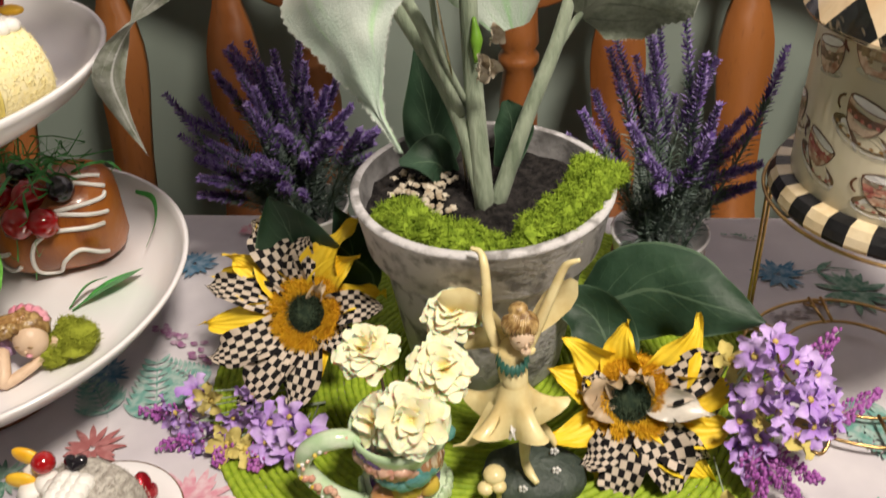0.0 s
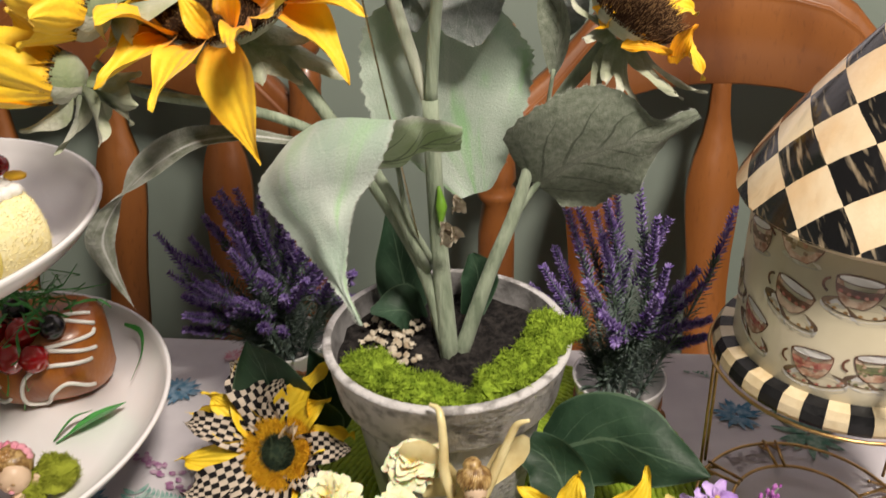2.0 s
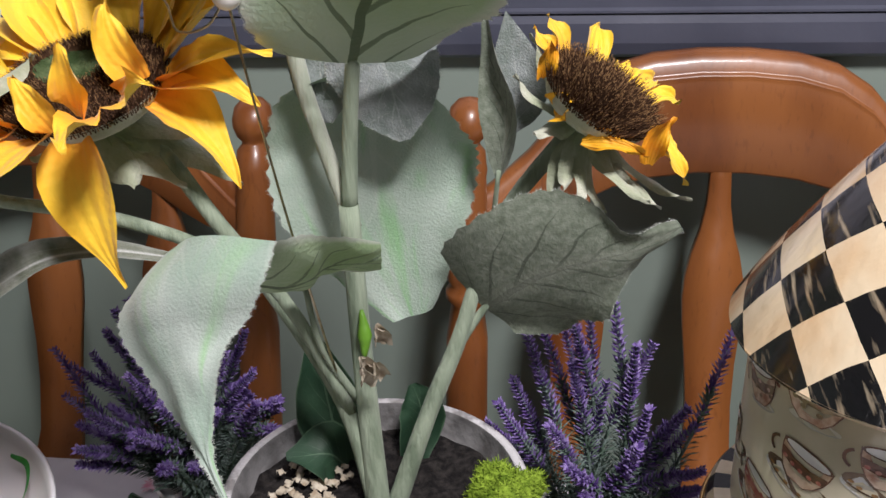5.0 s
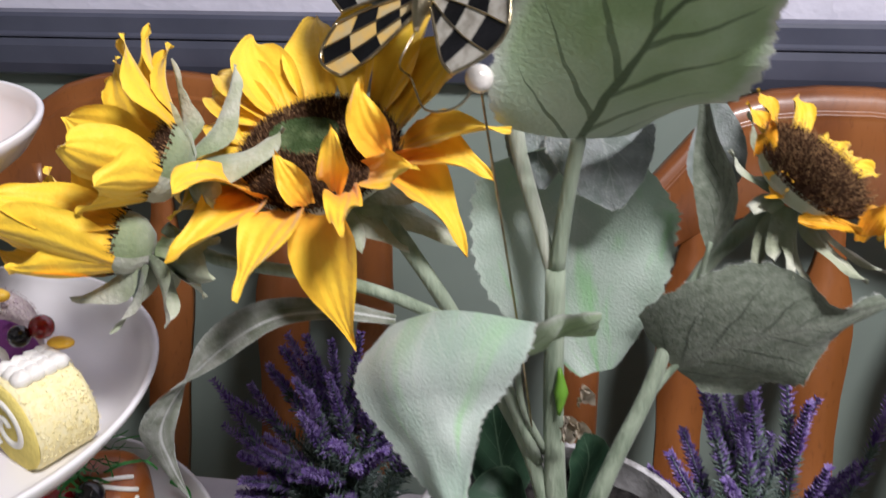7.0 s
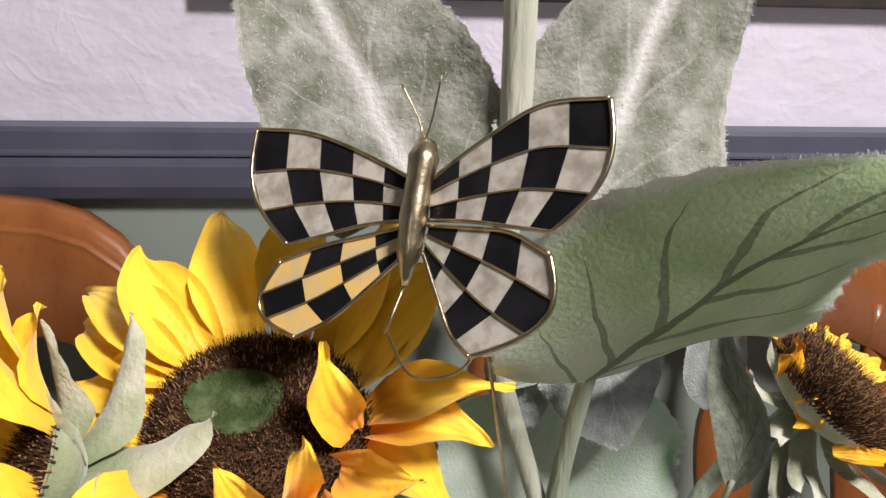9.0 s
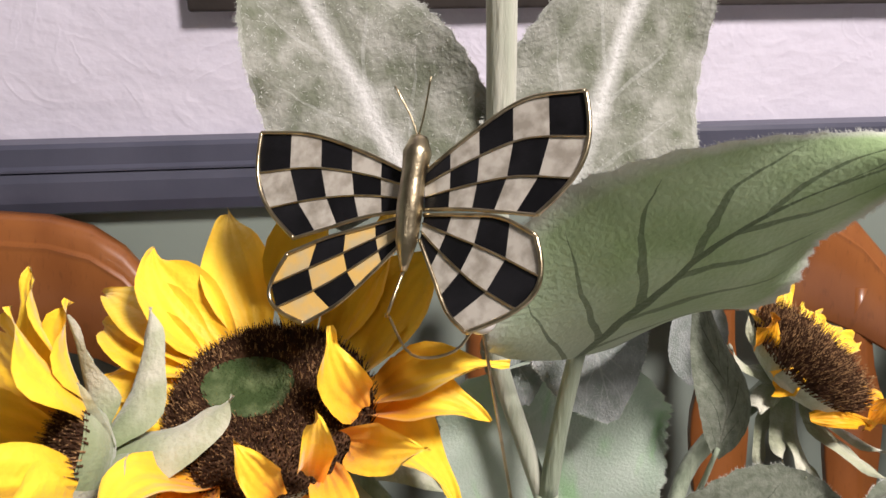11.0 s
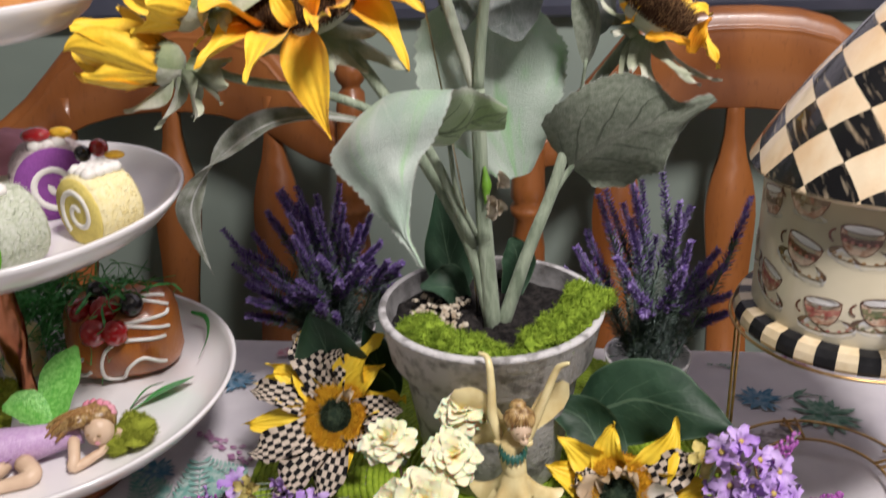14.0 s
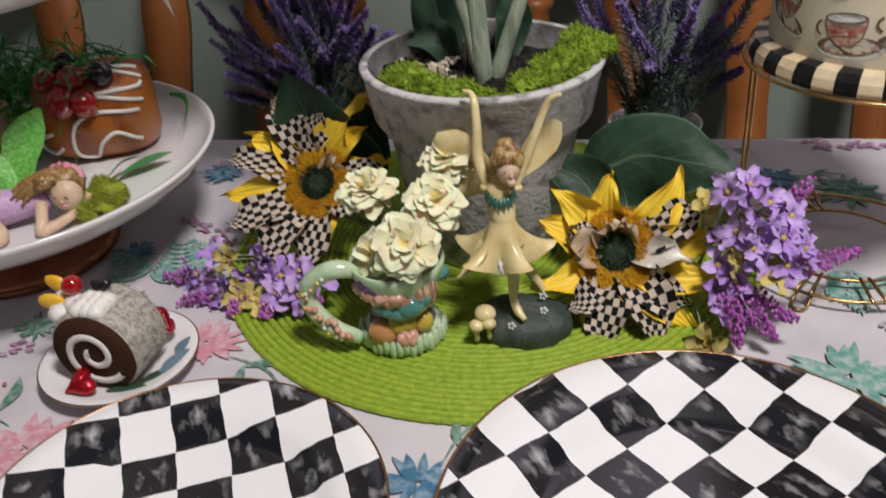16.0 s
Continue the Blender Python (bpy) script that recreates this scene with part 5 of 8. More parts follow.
# ---- butterfly pick ----
def butterfly():
    c = V((-0.0975, 0.515, 1.231))
    ex = V((0.84, -0.50, 0.20)).normalized()
    ey = V((0.13, 0.54, 0.83))
    ey = (ey - ex * ey.dot(ex)).normalized()
    ez = ex.cross(ey)
    t = thing("butterfly_pick", (-0.045, 0.53, 0.89), "gilt butterfly pick with black and ivory checked wings", "garden pick")

    def P(u, v, h=0.0):
        return c + ex * u + ey * v + ez * h
    wings = {
        "upper_wing": [([(0.003, 0.011), (0.021, 0.023), (0.043, 0.034), (0.066, 0.034)], [(0.004, -0.003), (0.021, -0.004), (0.036, -0.006), (0.050, -0.008)], 5, 3, 0),
                       ([(-0.003, 0.011), (-0.024, 0.021), (-0.047, 0.029), (-0.070, 0.031)], [(-0.004, -0.003), (-0.020, -0.005), (-0.035, -0.009), (-0.050, -0.013)], 5, 3, 1)],
        "lower_wing": [([(0.004, -0.005), (0.020, -0.006), (0.036, -0.008), (0.050, -0.015)], [(0.003, -0.014), (0.010, -0.028), (0.017, -0.041), (0.025, -0.048)], 4, 3, 0),
                       ([(-0.004, -0.005), (-0.020, -0.009), (-0.036, -0.013), (-0.052, -0.019)], [(-0.003, -0.014), (-0.015, -0.026), (-0.028, -0.038), (-0.042, -0.046)], 4, 3, 1)],
    }
    for nm, pair in wings.items():
        for lead, trail, ns, nw, flip in pair:
            L = smooth_path([(u, v, 0) for u, v in lead], ns * 4)
            T = smooth_path([(u, v, 0) for u, v in trail], ns * 4)
            sgn = -1 if flip else 1

            def at(i, w, h=0.0):
                p = L[i].lerp(T[i], w)
                out = (0.008 if nm == "upper_wing" else 0.012) * math.sin(math.pi * w) * (i / (ns * 4)) ** 2
                return P(p.x + sgn * out, p.y - out * 0.3, h + 0.10 * abs(p.x))
            b = Build()
            for j in range(nw):
                for k in range(ns):
                    dark = (j + k) % 2 == 0
                    # amber fronts paint in the yellow petals glowing through the translucent ivory
                    amber = nm == "lower_wing" and flip and k < 4
                    for s in range(4):
                        i = k * 4 + s
                        b.add([at(i, j / nw), at(i + 1, j / nw), at(i + 1, (j + 1) / nw), at(i, (j + 1) / nw)], [(0, 1, 2, 3)], None, 0 if dark else 2 if amber else 1)
                        b.add([at(i, j / nw, -0.001), at(i, (j + 1) / nw, -0.001), at(i + 1, (j + 1) / nw, -0.001), at(i + 1, j / nw, -0.001)], [(0, 1, 2, 3)], None, 0 if dark else 1)
            wing = part(nm, b, [M_wingblack, M_wingwhite, M_wingglow], t, "checked enamel wing", smooth=False)
            e = Build()
            for j in range(nw + 1):
                tube(e, [at(i, j / nw, 0.0004) for i in range(0, ns * 4 + 1, 2)], 0.0008 if j in (0, nw) else 0.0004, 6)
            tube(e, [at(ns * 4, w / 8, 0.0004) for w in range(9)], 0.0009, 6)
            part("wing_frame", e, M_gilt, wing, "gilt wire edge")
    b = tube(Build(), [P(0.001, 0.024, 0.003), P(0.001, 0.016, 0.004), P(0.0, 0.004, 0.004), P(-0.001, -0.012, 0.003), P(-0.002, -0.026, 0.002)], [0.0034, 0.0055, 0.0046, 0.0050, 0.0042, 0.0012], 14, 20)
    part("body", b, M_gilt, t)
    for du, top in ((-0.006, 0.042), (0.009, 0.044)):
        part("antenna", tube(Build(), [P(0.001, 0.024, 0.004), P(0.001 + du * 0.4, 0.032, 0.007), P(du, top, 0.012)], 0.0004, 5), M_gilt, t)
    pearl = V((-0.0745, 0.503, 1.1885))
    part("spring_wire", tube(Build(), [P(-0.002, -0.026, 0.002), P(-0.006, -0.042, 0.004), pearl + V((-0.034, 0.012, -0.004)), pearl + V((-0.026, 0.002, -0.016)), pearl + V((-0.010, -0.002, -0.013)), pearl], 0.0006, 6), M_gilt, t)
    part("pearl", ball(Build(), pearl, 0.0068, n=20, m=14), M_pearl, t, "white pearl bead")
    part("pick_wire", tube(Build(), [pearl, (-0.068, 0.500, 1.150), (-0.056, 0.501, 1.076), (-0.046, 0.514, 0.999), (-0.042, 0.53, 0.951), (-0.038, 0.535, 0.885)], 0.0007, 6, 20), M_gilt, t)
    return t


butterfly()


# ---- lavender ----
def lavender(base, tips, pot_r, rim, seed, dense, label):
    rnd = random.Random(seed)
    base = V(base)
    p = thing("lavender_pot", (base.x, base.y, TOP + 0.002), "small white china pot with a raffia bow", "pot", "lavender pots")
    c = V((base.x, base.y, TOP + 0.0015))
    h = rim - c.z
    part("body", lathe(Build(), c, [(0, 0), (pot_r * 0.7, 0), (pot_r * 0.72, 0.002), (pot_r * 0.97, h - 0.003), (pot_r, h), (pot_r * 0.94, h), (pot_r * 0.9, h - 0.006), (pot_r * 0.7, h - 0.015), (0, h - 0.015)], 40), M_china, p)
    bow = Build()
    k = c + V((pot_r * 0.62, -pot_r * 0.72, h * 0.68))
    tube(bow, [c + V((pot_r * 0.93 * math.cos(a), pot_r * 0.93 * math.sin(a), h * 0.72)) for a in [i * 0.3927 for i in range(17)]], 0.0012, 6)
    for s in (-1, 1):
        for kk in range(3):
            e = V((0.6, 0.45, 0)) * s
            tube(bow, [k, k + e * 0.012 + V((0, -0.003, 0.006 + kk * 0.002)), k + e * 0.02 + V((0, -0.004, 0.0)), k + e * 0.010 + V((0, -0.004, -0.003)), k], 0.0008, 5)
        tube(bow, [k, k + V((0.6, 0.45, 0)) * s * 0.012 + V((0, -0.003, -0.01)), k + V((0.6, 0.45, 0)) * s * 0.02 + V((0, -0.004, -0.016))], 0.0009, 5)
    part("raffia_bow", bow, M_raffia, p, "brown raffia bow")
    t = thing("lavender_plant", (base.x, base.y, rim - 0.012), label, "plant", "lavender plants")
    more = [V(p) + V((rnd.uniform(-0.016, 0.016), rnd.uniform(-0.02, 0.02), rnd.uniform(-0.045, -0.012))) for p in tips[::2]]
    for j, tip in enumerate(list(tips) + more):
        tip = V(tip)
        root = V((base.x, base.y, rim - 0.012)) + V((rnd.uniform(-1, 1), rnd.uniform(-1, 1), 0)) * pot_r * 0.5
        bend = root.lerp(tip, 0.5) + V((0, 0, 0.02 * rnd.random())) + (tip - root).cross(V((0, 0, 1))) * rnd.uniform(-0.14, 0.14)
        path = smooth_path([root, bend, tip], 44)
        b = tube(Build(), [root, bend, tip], [0.0014, 0.001, 0.0006], 6, 10, 1)
        L = (tip - root).length
        for i in range(4, 45):
            u = i / 44
            q = path[i]
            tg = (path[min(i + 1, 44)] - path[max(0, i - 2)]).normalized()
            sd = tg.cross(V((0.2, 0.3, 1))).normalized()
            od = tg.cross(sd)
            bud = u > 0.50
            cnt = 8 if bud else 6
            for k2 in range(cnt):
                a = 6.283 * k2 / cnt + i * 1.1 + rnd.random() * 0.5
                d = sd * math.cos(a) + od * math.sin(a)
                if bud:
                    l, w = (0.0096 - 0.0048 * (u - 0.5) * 2) * (0.7 + 0.6 * rnd.random()), 0.0013
                    out = d * 0.75 + tg * 0.7
                else:
                    l, w = 0.0115 * (0.7 + 0.6 * rnd.random()), 0.0008
                    out = d * 0.8 + tg * 0.55
                e = tg.cross(d).normalized() * w
                m0 = q + out * l * 0.55
                b.add([q, m0 + e, q + out * l, m0 - e, m0 + d.cross(e).normalized() * w * 0.9], [(0, 1, 4), (1, 2, 4), (2, 3, 4), (3, 0, 4), (0, 3, 1), (1, 3, 2)], None, (0 if rnd.random() < 0.7 else 2) if bud and not (u < 0.72 and rnd.random() < 0.45) else 1)
        part("flower_spike", b, [M_lav, M_lavgreen, M_lavdark], t, smooth=False)
    b = Build()
    for i in range(dense):
        a, el = rnd.uniform(0, 6.283), rnd.uniform(0.1, 1.3)
        d = V((math.cos(a) * math.cos(el), math.sin(a) * math.cos(el), math.sin(el)))
        p0 = V((base.x, base.y, rim - 0.008)) + d * rnd.uniform(0.0, 0.03)
        l = 0.012 + 0.014 * rnd.random()
        leaf(b, [p0, p0 + d * l * 0.6 + V((0, 0, 0.002)), p0 + d * l], [d.cross(V((0.1, 0.2, 1)))], [0.0008, 0.0017, 0.0013, 0.0002], 4, 2, 0.3)
    part("foliage", b, M_lavgreen, t, "fine grey green foliage", kind="stuff")
    return t


lavender((0.108, 0.575, 0), [(0.061, 0.58, 0.972), (0.069, 0.61, 0.965), (0.086, 0.585, 0.989), (0.113, 0.605, 0.994), (0.127, 0.585, 0.964), (0.194, 0.628, 0.952), (0.044, 0.568, 0.93), (0.075, 0.545, 0.932), (0.086, 0.53, 0.915), (0.131, 0.545, 0.946), (0.159, 0.575, 0.926), (0.167, 0.59, 0.902), (0.167, 0.555, 0.896), (0.125, 0.53, 0.93), (0.1, 0.62, 0.97), (0.14, 0.61, 0.95)], 0.038, 0.827, 3, 130, "artificial purple lavender with grey green stems")
lavender((-0.185, 0.630, 0), [(-0.288, 0.638, 0.913), (-0.276, 0.62, 0.886), (-0.224, 0.62, 0.958), (-0.213, 0.64, 0.956), (-0.186, 0.6, 0.95), (-0.168, 0.63, 0.943), (-0.151, 0.62, 0.927), (-0.136, 0.63, 0.906), (-0.257, 0.6, 0.876), (-0.202, 0.58, 0.932), (-0.178, 0.57, 0.918), (-0.145, 0.58, 0.907), (-0.116, 0.62, 0.89), (-0.226, 0.59, 0.883), (-0.165, 0.58, 0.89), (-0.2, 0.66, 0.94), (-0.15, 0.66, 0.92), (-0.24, 0.63, 0.935), (-0.26, 0.64, 0.91), (-0.175, 0.65, 0.955), (-0.235, 0.58, 0.90), (-0.21, 0.60, 0.945), (-0.125, 0.60, 0.90), (-0.16, 0.60, 0.935), (-0.195, 0.56, 0.90), (-0.25, 0.58, 0.87), (-0.23, 0.65, 0.95)], 0.038, 0.815, 5, 240, "artificial purple lavender in deep shade")

# ---- table centre: figures, flowers, crockery ----
M_ivory = material("ivory_resin", (0.78, 0.67, 0.36), 0.4, (0.64, 0.50, 0.23), 60, 200, 0.1, coat=0.2)
M_skin = material("painted_skin", (0.70, 0.52, 0.37), 0.45, (0.62, 0.44, 0.30), 60)
M_hair = material("golden_brown_hair", (0.17, 0.085, 0.025), 0.35, (0.50, 0.34, 0.14), 260, 300, 0.4, stretch=(1, 1, 0.3))
M_goldhair = material("golden_hair", (0.40, 0.23, 0.085), 0.35, (0.26, 0.13, 0.045), 260, 300, 0.4, stretch=(1, 1, 0.3))
M_stone = material("dark_green_base", (0.035, 0.05, 0.04), 0.6, (0.07, 0.09, 0.075), 80, 250, 0.6)
M_collar = material("teal_collar", (0.03, 0.13, 0.10), 0.4)
M_lilacdress = material("glitter_lilac", (0.52, 0.33, 0.57), 0.35, (0.60, 0.42, 0.64), 300, 700, 0.4)
M_wing = material("glitter_green_wing", (0.12, 0.42, 0.06), 0.3, (0.25, 0.6, 0.14), 350, 700, 0.4)
M_pink = material("pink_felt", (0.62, 0.20, 0.28), 0.7, (0.7, 0.34, 0.4), 80)
M_creamflower = graded(material("cream_silk", (0.88, 0.83, 0.60), 0.8, (0.86, 0.79, 0.52), 60, 300, 0.15), (0.86, 0.68, 0.26), 0.0, 0.45)
for m_silk in (M_creamflower,):
    m_silk.node_tree.nodes["Principled BSDF"].inputs["Subsurface Weight"].default_value = 0.45
    m_silk.node_tree.nodes["Principled BSDF"].inputs["Subsurface Scale"].default_value = 0.006
M_checkpetal = checked(material("checked_ribbon", (0.60, 0.51, 0.42), 0.75, (0.50, 0.42, 0.34), 60, 500, 0.2), 12, 7, (0.010, 0.009, 0.010))
M_beige = material("beige_ribbon_back", (0.50, 0.38, 0.25), 0.5, (0.42, 0.31, 0.2), 40)
M_satin = material("white_satin", (0.68, 0.63, 0.56), 0.3, (0.56, 0.52, 0.46), 50, stretch=(1, 1, 4))
M_yellowfuzz = material("golden_fuzz", (0.72, 0.42, 0.03), 0.9, (0.60, 0.30, 0.02), 160, 500, 0.5)
M_greenfuzz = material("dark_green_fuzz", (0.02, 0.035, 0.022), 0.9, (0.05, 0.07, 0.04), 200, 500, 0.5)
M_lilac = graded(material("lilac_silk", (0.60, 0.44, 0.78), 0.75, (0.42, 0.24, 0.64), 60, 300, 0.2), (0.34, 0.16, 0.54), 0.0, 0.32)
M_yelcentre = material("yellow_stamen", (0.62, 0.46, 0.12), 0.6)
M_yelblossom = material("pale_yellow_silk", (0.60, 0.50, 0.16), 0.7)
M_magenta = material("magenta_buds", (0.36, 0.08, 0.38), 0.6, (0.50, 0.18, 0.52), 160)
M_twig = material("brown_twig", (0.10, 0.07, 0.045), 0.8)
M_mint = material("mint_glaze", (0.44, 0.62, 0.37), 0.15, (0.62, 0.72, 0.54), 70, 150, 0.3, coat=0.5)
M_glazepink = material("pink_glaze", (0.62, 0.30, 0.22), 0.2, (0.70, 0.46, 0.34), 150, 250, 0.5, coat=0.5)
M_glazepurple = material("purple_glaze", (0.10, 0.045, 0.16), 0.2, (0.16, 0.09, 0.26), 120, 200, 0.3, coat=0.5)
M_glazeteal = material("teal_glaze", (0.07, 0.24, 0.23), 0.2, (0.14, 0.34, 0.30), 120, 250, 0.5, coat=0.5)
M_glazeorange = material("orange_glaze", (0.60, 0.30, 0.12), 0.2, (0.44, 0.18, 0.08), 60, coat=0.5)
M_shell = material("brown_shell_glaze", (0.42, 0.20, 0.10), 0.2, (0.72, 0.58, 0.44), 130, coat=0.5, stretch=(3, 3, 0.6), mix=(0.45, 0.55))
M_glazeyellow = material("yellow_glaze", (0.66, 0.48, 0.08), 0.2, coat=0.5)
M_sponge = {k: material(k + "_sponge", c, 0.9, tuple(x * 0.9 for x in c), 200, 500, 0.4) for k, c in (("yellow", (0.80, 0.66, 0.20)), ("purple", (0.27, 0.08, 0.33)), ("green", (0.16, 0.50, 0.04)), ("chocolate", (0.055, 0.024, 0.012)))}
M_crumb = {k: material(k + "_crumb", c, 0.9, o, 300, 500, 0.09, depth=0.003) for k, c, o in (("yellow", (0.84, 0.74, 0.40), (0.84, 0.77, 0.50)), ("purple", (0.55, 0.48, 0.46), (0.42, 0.34, 0.36)), ("green", (0.48, 0.52, 0.40), (0.60, 0.62, 0.54)), ("chocolate", (0.52, 0.49, 0.44), (0.30, 0.27, 0.24)))}
M_icing = material("white_icing", (0.84, 0.82, 0.78), 0.45, (0.78, 0.75, 0.70), 60, 120, 0.2)
M_cherry = material("glossy_cherry", (0.42, 0.008, 0.012), 0.08, (0.30, 0.004, 0.008), 30, coat=1.0)
M_redheart = material("red_foil", (0.40, 0.008, 0.02), 0.25, (0.5, 0.02, 0.03), 60, metal=0.6)
M_darkberry = material("black_berry", (0.012, 0.010, 0.014), 0.15, coat=0.6)
M_slice = material("orange_slice", (0.80, 0.42, 0.02), 0.4, (0.86, 0.55, 0.05), 90)
M_crust = material("baked_crust", (0.42, 0.135, 0.022), 0.3, (0.22, 0.055, 0.010), 22, 200, 0.3, coat=0.25, stretch=(3, 0.5, 0.8))
M_grass = material("shredded_grass", (0.04, 0.22, 0.04), 0.5, (0.09, 0.38, 0.10), 120)
M_oldmoss = material("olive_moss", (0.29, 0.33, 0.04), 0.9, (0.20, 0.23, 0.025), 120, 500, 0.4)
M_ribbonleaf = material("green_paper_leaf", (0.04, 0.27, 0.05), 0.45, (0.08, 0.38, 0.10), 60)
M_pinkbun = material("pink_sponge", (0.62, 0.30, 0.36), 0.8)
M_bun = material("orange_bun", (0.66, 0.25, 0.06), 0.5, (0.74, 0.38, 0.12), 40)
M_glaze = material("cream_glaze", (0.82, 0.68, 0.44), 0.4, (0.85, 0.62, 0.2), 50)


def sheet(b, mid, sides, widths, slot, n=12, m=6, cup=0.2, wave=0.0):
    return leaf(b, mid, sides, widths, n, m, cup, wave, 0.0, slot)


def dancing_fairy():
    """The figurine stays one plain mesh: base, legs, petal skirt, raised arms, wings, head."""
    b = Build()
    g = V((0.010, 0.386, TOP + 0.005))
    # lumpy oval base
    vs, fs = [], []
    for j, (r, z) in enumerate(((1.0, 0.0), (1.04, 0.006), (0.98, 0.012), (0.8, 0.016), (0.5, 0.019), (0.2, 0.020), (0.0, 0.020))):
        for i in range(28):
            a = 2 * math.pi * i / 28
            k = 1 + 0.10 * noise.noise(V((math.cos(a) * 2, math.sin(a) * 2, 3)))
            vs.append(g + V((0.033 * r * k * math.cos(a), 0.024 * r * k * math.sin(a), z + 0.002 * noise.noise(V((a * 2, r * 6, 0))))))
    for j in range(6):
        for i in range(28):
            fs.append((j * 28 + i, j * 28 + (i + 1) % 28, (j + 1) * 28 + (i + 1) % 28, (j + 1) * 28 + i))
    b.add(vs, fs, None, 3)
    # toadstools and small white blossoms on the base
    for p, r in (((-0.015, 0.372, 0.776), 0.0075), ((-0.0205, 0.366, 0.770), 0.0055), ((-0.012, 0.366, 0.772), 0.0050)):
        ball(b, p, r, 0, squash=(1, 1, 0.75))
        tube(b, [(p[0], p[1], p[2] - 0.012), p], r * 0.35, 8, slot=0)
    for p in ((0.003, 0.3665, 0.771), (0.024, 0.378, 0.776), (0.023, 0.392, 0.778)):
        for k in range(5):
            a = k * 1.2566
            ball(b, (p[0] + 0.002 * math.cos(a), p[1] - 0.001, p[2] + 0.002 * math.sin(a)), 0.0013, 5, n=6, m=4)
    # legs
    tube(b, [(0.012, 0.366, 0.776), (0.007, 0.372, 0.779), (0.004, 0.377, 0.786), (0.004, 0.381, 0.800), (0.003, 0.385, 0.812), (0.001, 0.389, 0.835)], [0.0018, 0.0032, 0.0028, 0.0042, 0.0045, 0.006], 12, 24, 0)
    tube(b, [(0.001, 0.392, 0.83), (0.006, 0.398, 0.808), (0.013, 0.401, 0.793), (0.021, 0.399, 0.782), (0.024, 0.396, 0.777)], [0.0058, 0.0045, 0.0036, 0.0028, 0.0015], 10, 20, 0)
    # bodice
    tube(b, [(0.0, 0.390, 0.820), (-0.002, 0.390, 0.834), (-0.004, 0.394, 0.846), (-0.005, 0.398, 0.857), (-0.004, 0.400, 0.865)], [0.012, 0.0080, 0.0092, 0.0100, 0.004], 16, 20, 0)
    # petal skirt
    w = V((-0.003, 0.389, 0.838))
    vs, fs = [], []
    ns, nr = 60, 14
    for j in range(nr + 1):
        s = j / nr
        for i in range(ns):
            a = 2 * math.pi * i / ns
            lobe = math.cos(5 * a - 1.2)
            r = 0.0078 + 0.0165 * s ** 1.1 * (1 + 0.72 * lobe * s)
            vs.append(w + V((r * math.cos(a), r * math.sin(a) * 0.98, 0.002 - 0.030 * s ** 0.95 + s * s * s * (0.002 + 0.007 * lobe))))
    for j in range(nr):
        for i in range(ns):
            fs.append((j * ns + i, j * ns + (i + 1) % ns, (j + 1) * ns + (i + 1) % ns, (j + 1) * ns + i))
    b.add(vs, fs, None, 0)
    sheet(b, [w + V((-0.010, -0.012, -0.012)), (-0.020, 0.374, 0.815), (-0.030, 0.370, 0.806), (-0.040, 0.368, 0.805)], [(0.5, -0.5, 0.5)], [0.010, 0.010, 0.007, 0.002], 0, 12, 6, -0.3)
    for a in (-1.9, -1.3, -0.8):
        sheet(b, [w + V((0.004 * math.cos(a), 0.004 * math.sin(a), -0.012)), w + V((0.013 * math.cos(a), 0.013 * math.sin(a), -0.024)), w + V((0.015 * math.cos(a), 0.015 * math.sin(a), -0.032))], [V((-math.sin(a), math.cos(a), 0))], [0.003, 0.006, 0.0035], 5, 8, 5, -0.3)
    # raised arms
    tube(b, [(-0.013, 0.399, 0.857), (-0.0185, 0.404, 0.874), (-0.0195, 0.410, 0.894), (-0.021, 0.415, 0.909), (-0.0235, 0.4205, 0.9135), (-0.029, 0.423, 0.9145)], [0.0035, 0.0036, 0.003, 0.0027, 0.002, 0.0012], 10, 24, 0)
    tube(b, [(0.004, 0.398, 0.857), (0.011, 0.402, 0.874), (0.018, 0.405, 0.893), (0.0245, 0.408, 0.910), (0.028, 0.4075, 0.9155), (0.034, 0.407, 0.918)], [0.0035, 0.0036, 0.003, 0.0025, 0.0019, 0.0012], 10, 24, 0)
    for sx in (-0.0130, 0.0050):
        ball(b, (sx, 0.398, 0.858), 0.0042, 0, squash=(1.2, 1, 0.7))
    # wings
    sheet(b, [(-0.008, 0.408, 0.862), (-0.03, 0.415, 0.876), (-0.048, 0.414, 0.886)], [(0.25, 0.1, -0.9)], [0.004, 0.010, 0.013, 0.011, 0.004], 0, 14, 6, 0.25)
    sheet(b, [(-0.006, 0.408, 0.856), (-0.022, 0.414, 0.852), (-0.034, 0.412, 0.846)], [(0.25, 0.1, -0.9)], [0.004, 0.009, 0.010, 0.007, 0.002], 0, 12, 6, 0.2)
    sheet(b, [(0.006, 0.408, 0.862), (0.022, 0.416, 0.882), (0.032, 0.418, 0.896)], [(0.7, 0.1, -0.7)], [0.004, 0.009, 0.011, 0.009, 0.003], 0, 14, 6, 0.2)
    # neck, bowed head turned aside, swept-up hair, leaf collar
    H = V((0.0015, 0.3925, 0.8735))
    tube(b, [(-0.004, 0.399, 0.860), (-0.001, 0.396, 0.869)], [0.0034, 0.0030], 10, 4, 1)
    ball(b, H, 0.0086, 1, 20, 14, (0.88, 0.98, 1.10))
    ball(b, H + V((0.0022, -0.0078, -0.0052)), 0.0032, 1, 12, 8, (1.0, 0.8, 0.8))
    ball(b, H + V((0.0026, -0.0088, -0.0008)), 0.0014, 1, 8, 6, (0.8, 1, 1.4))
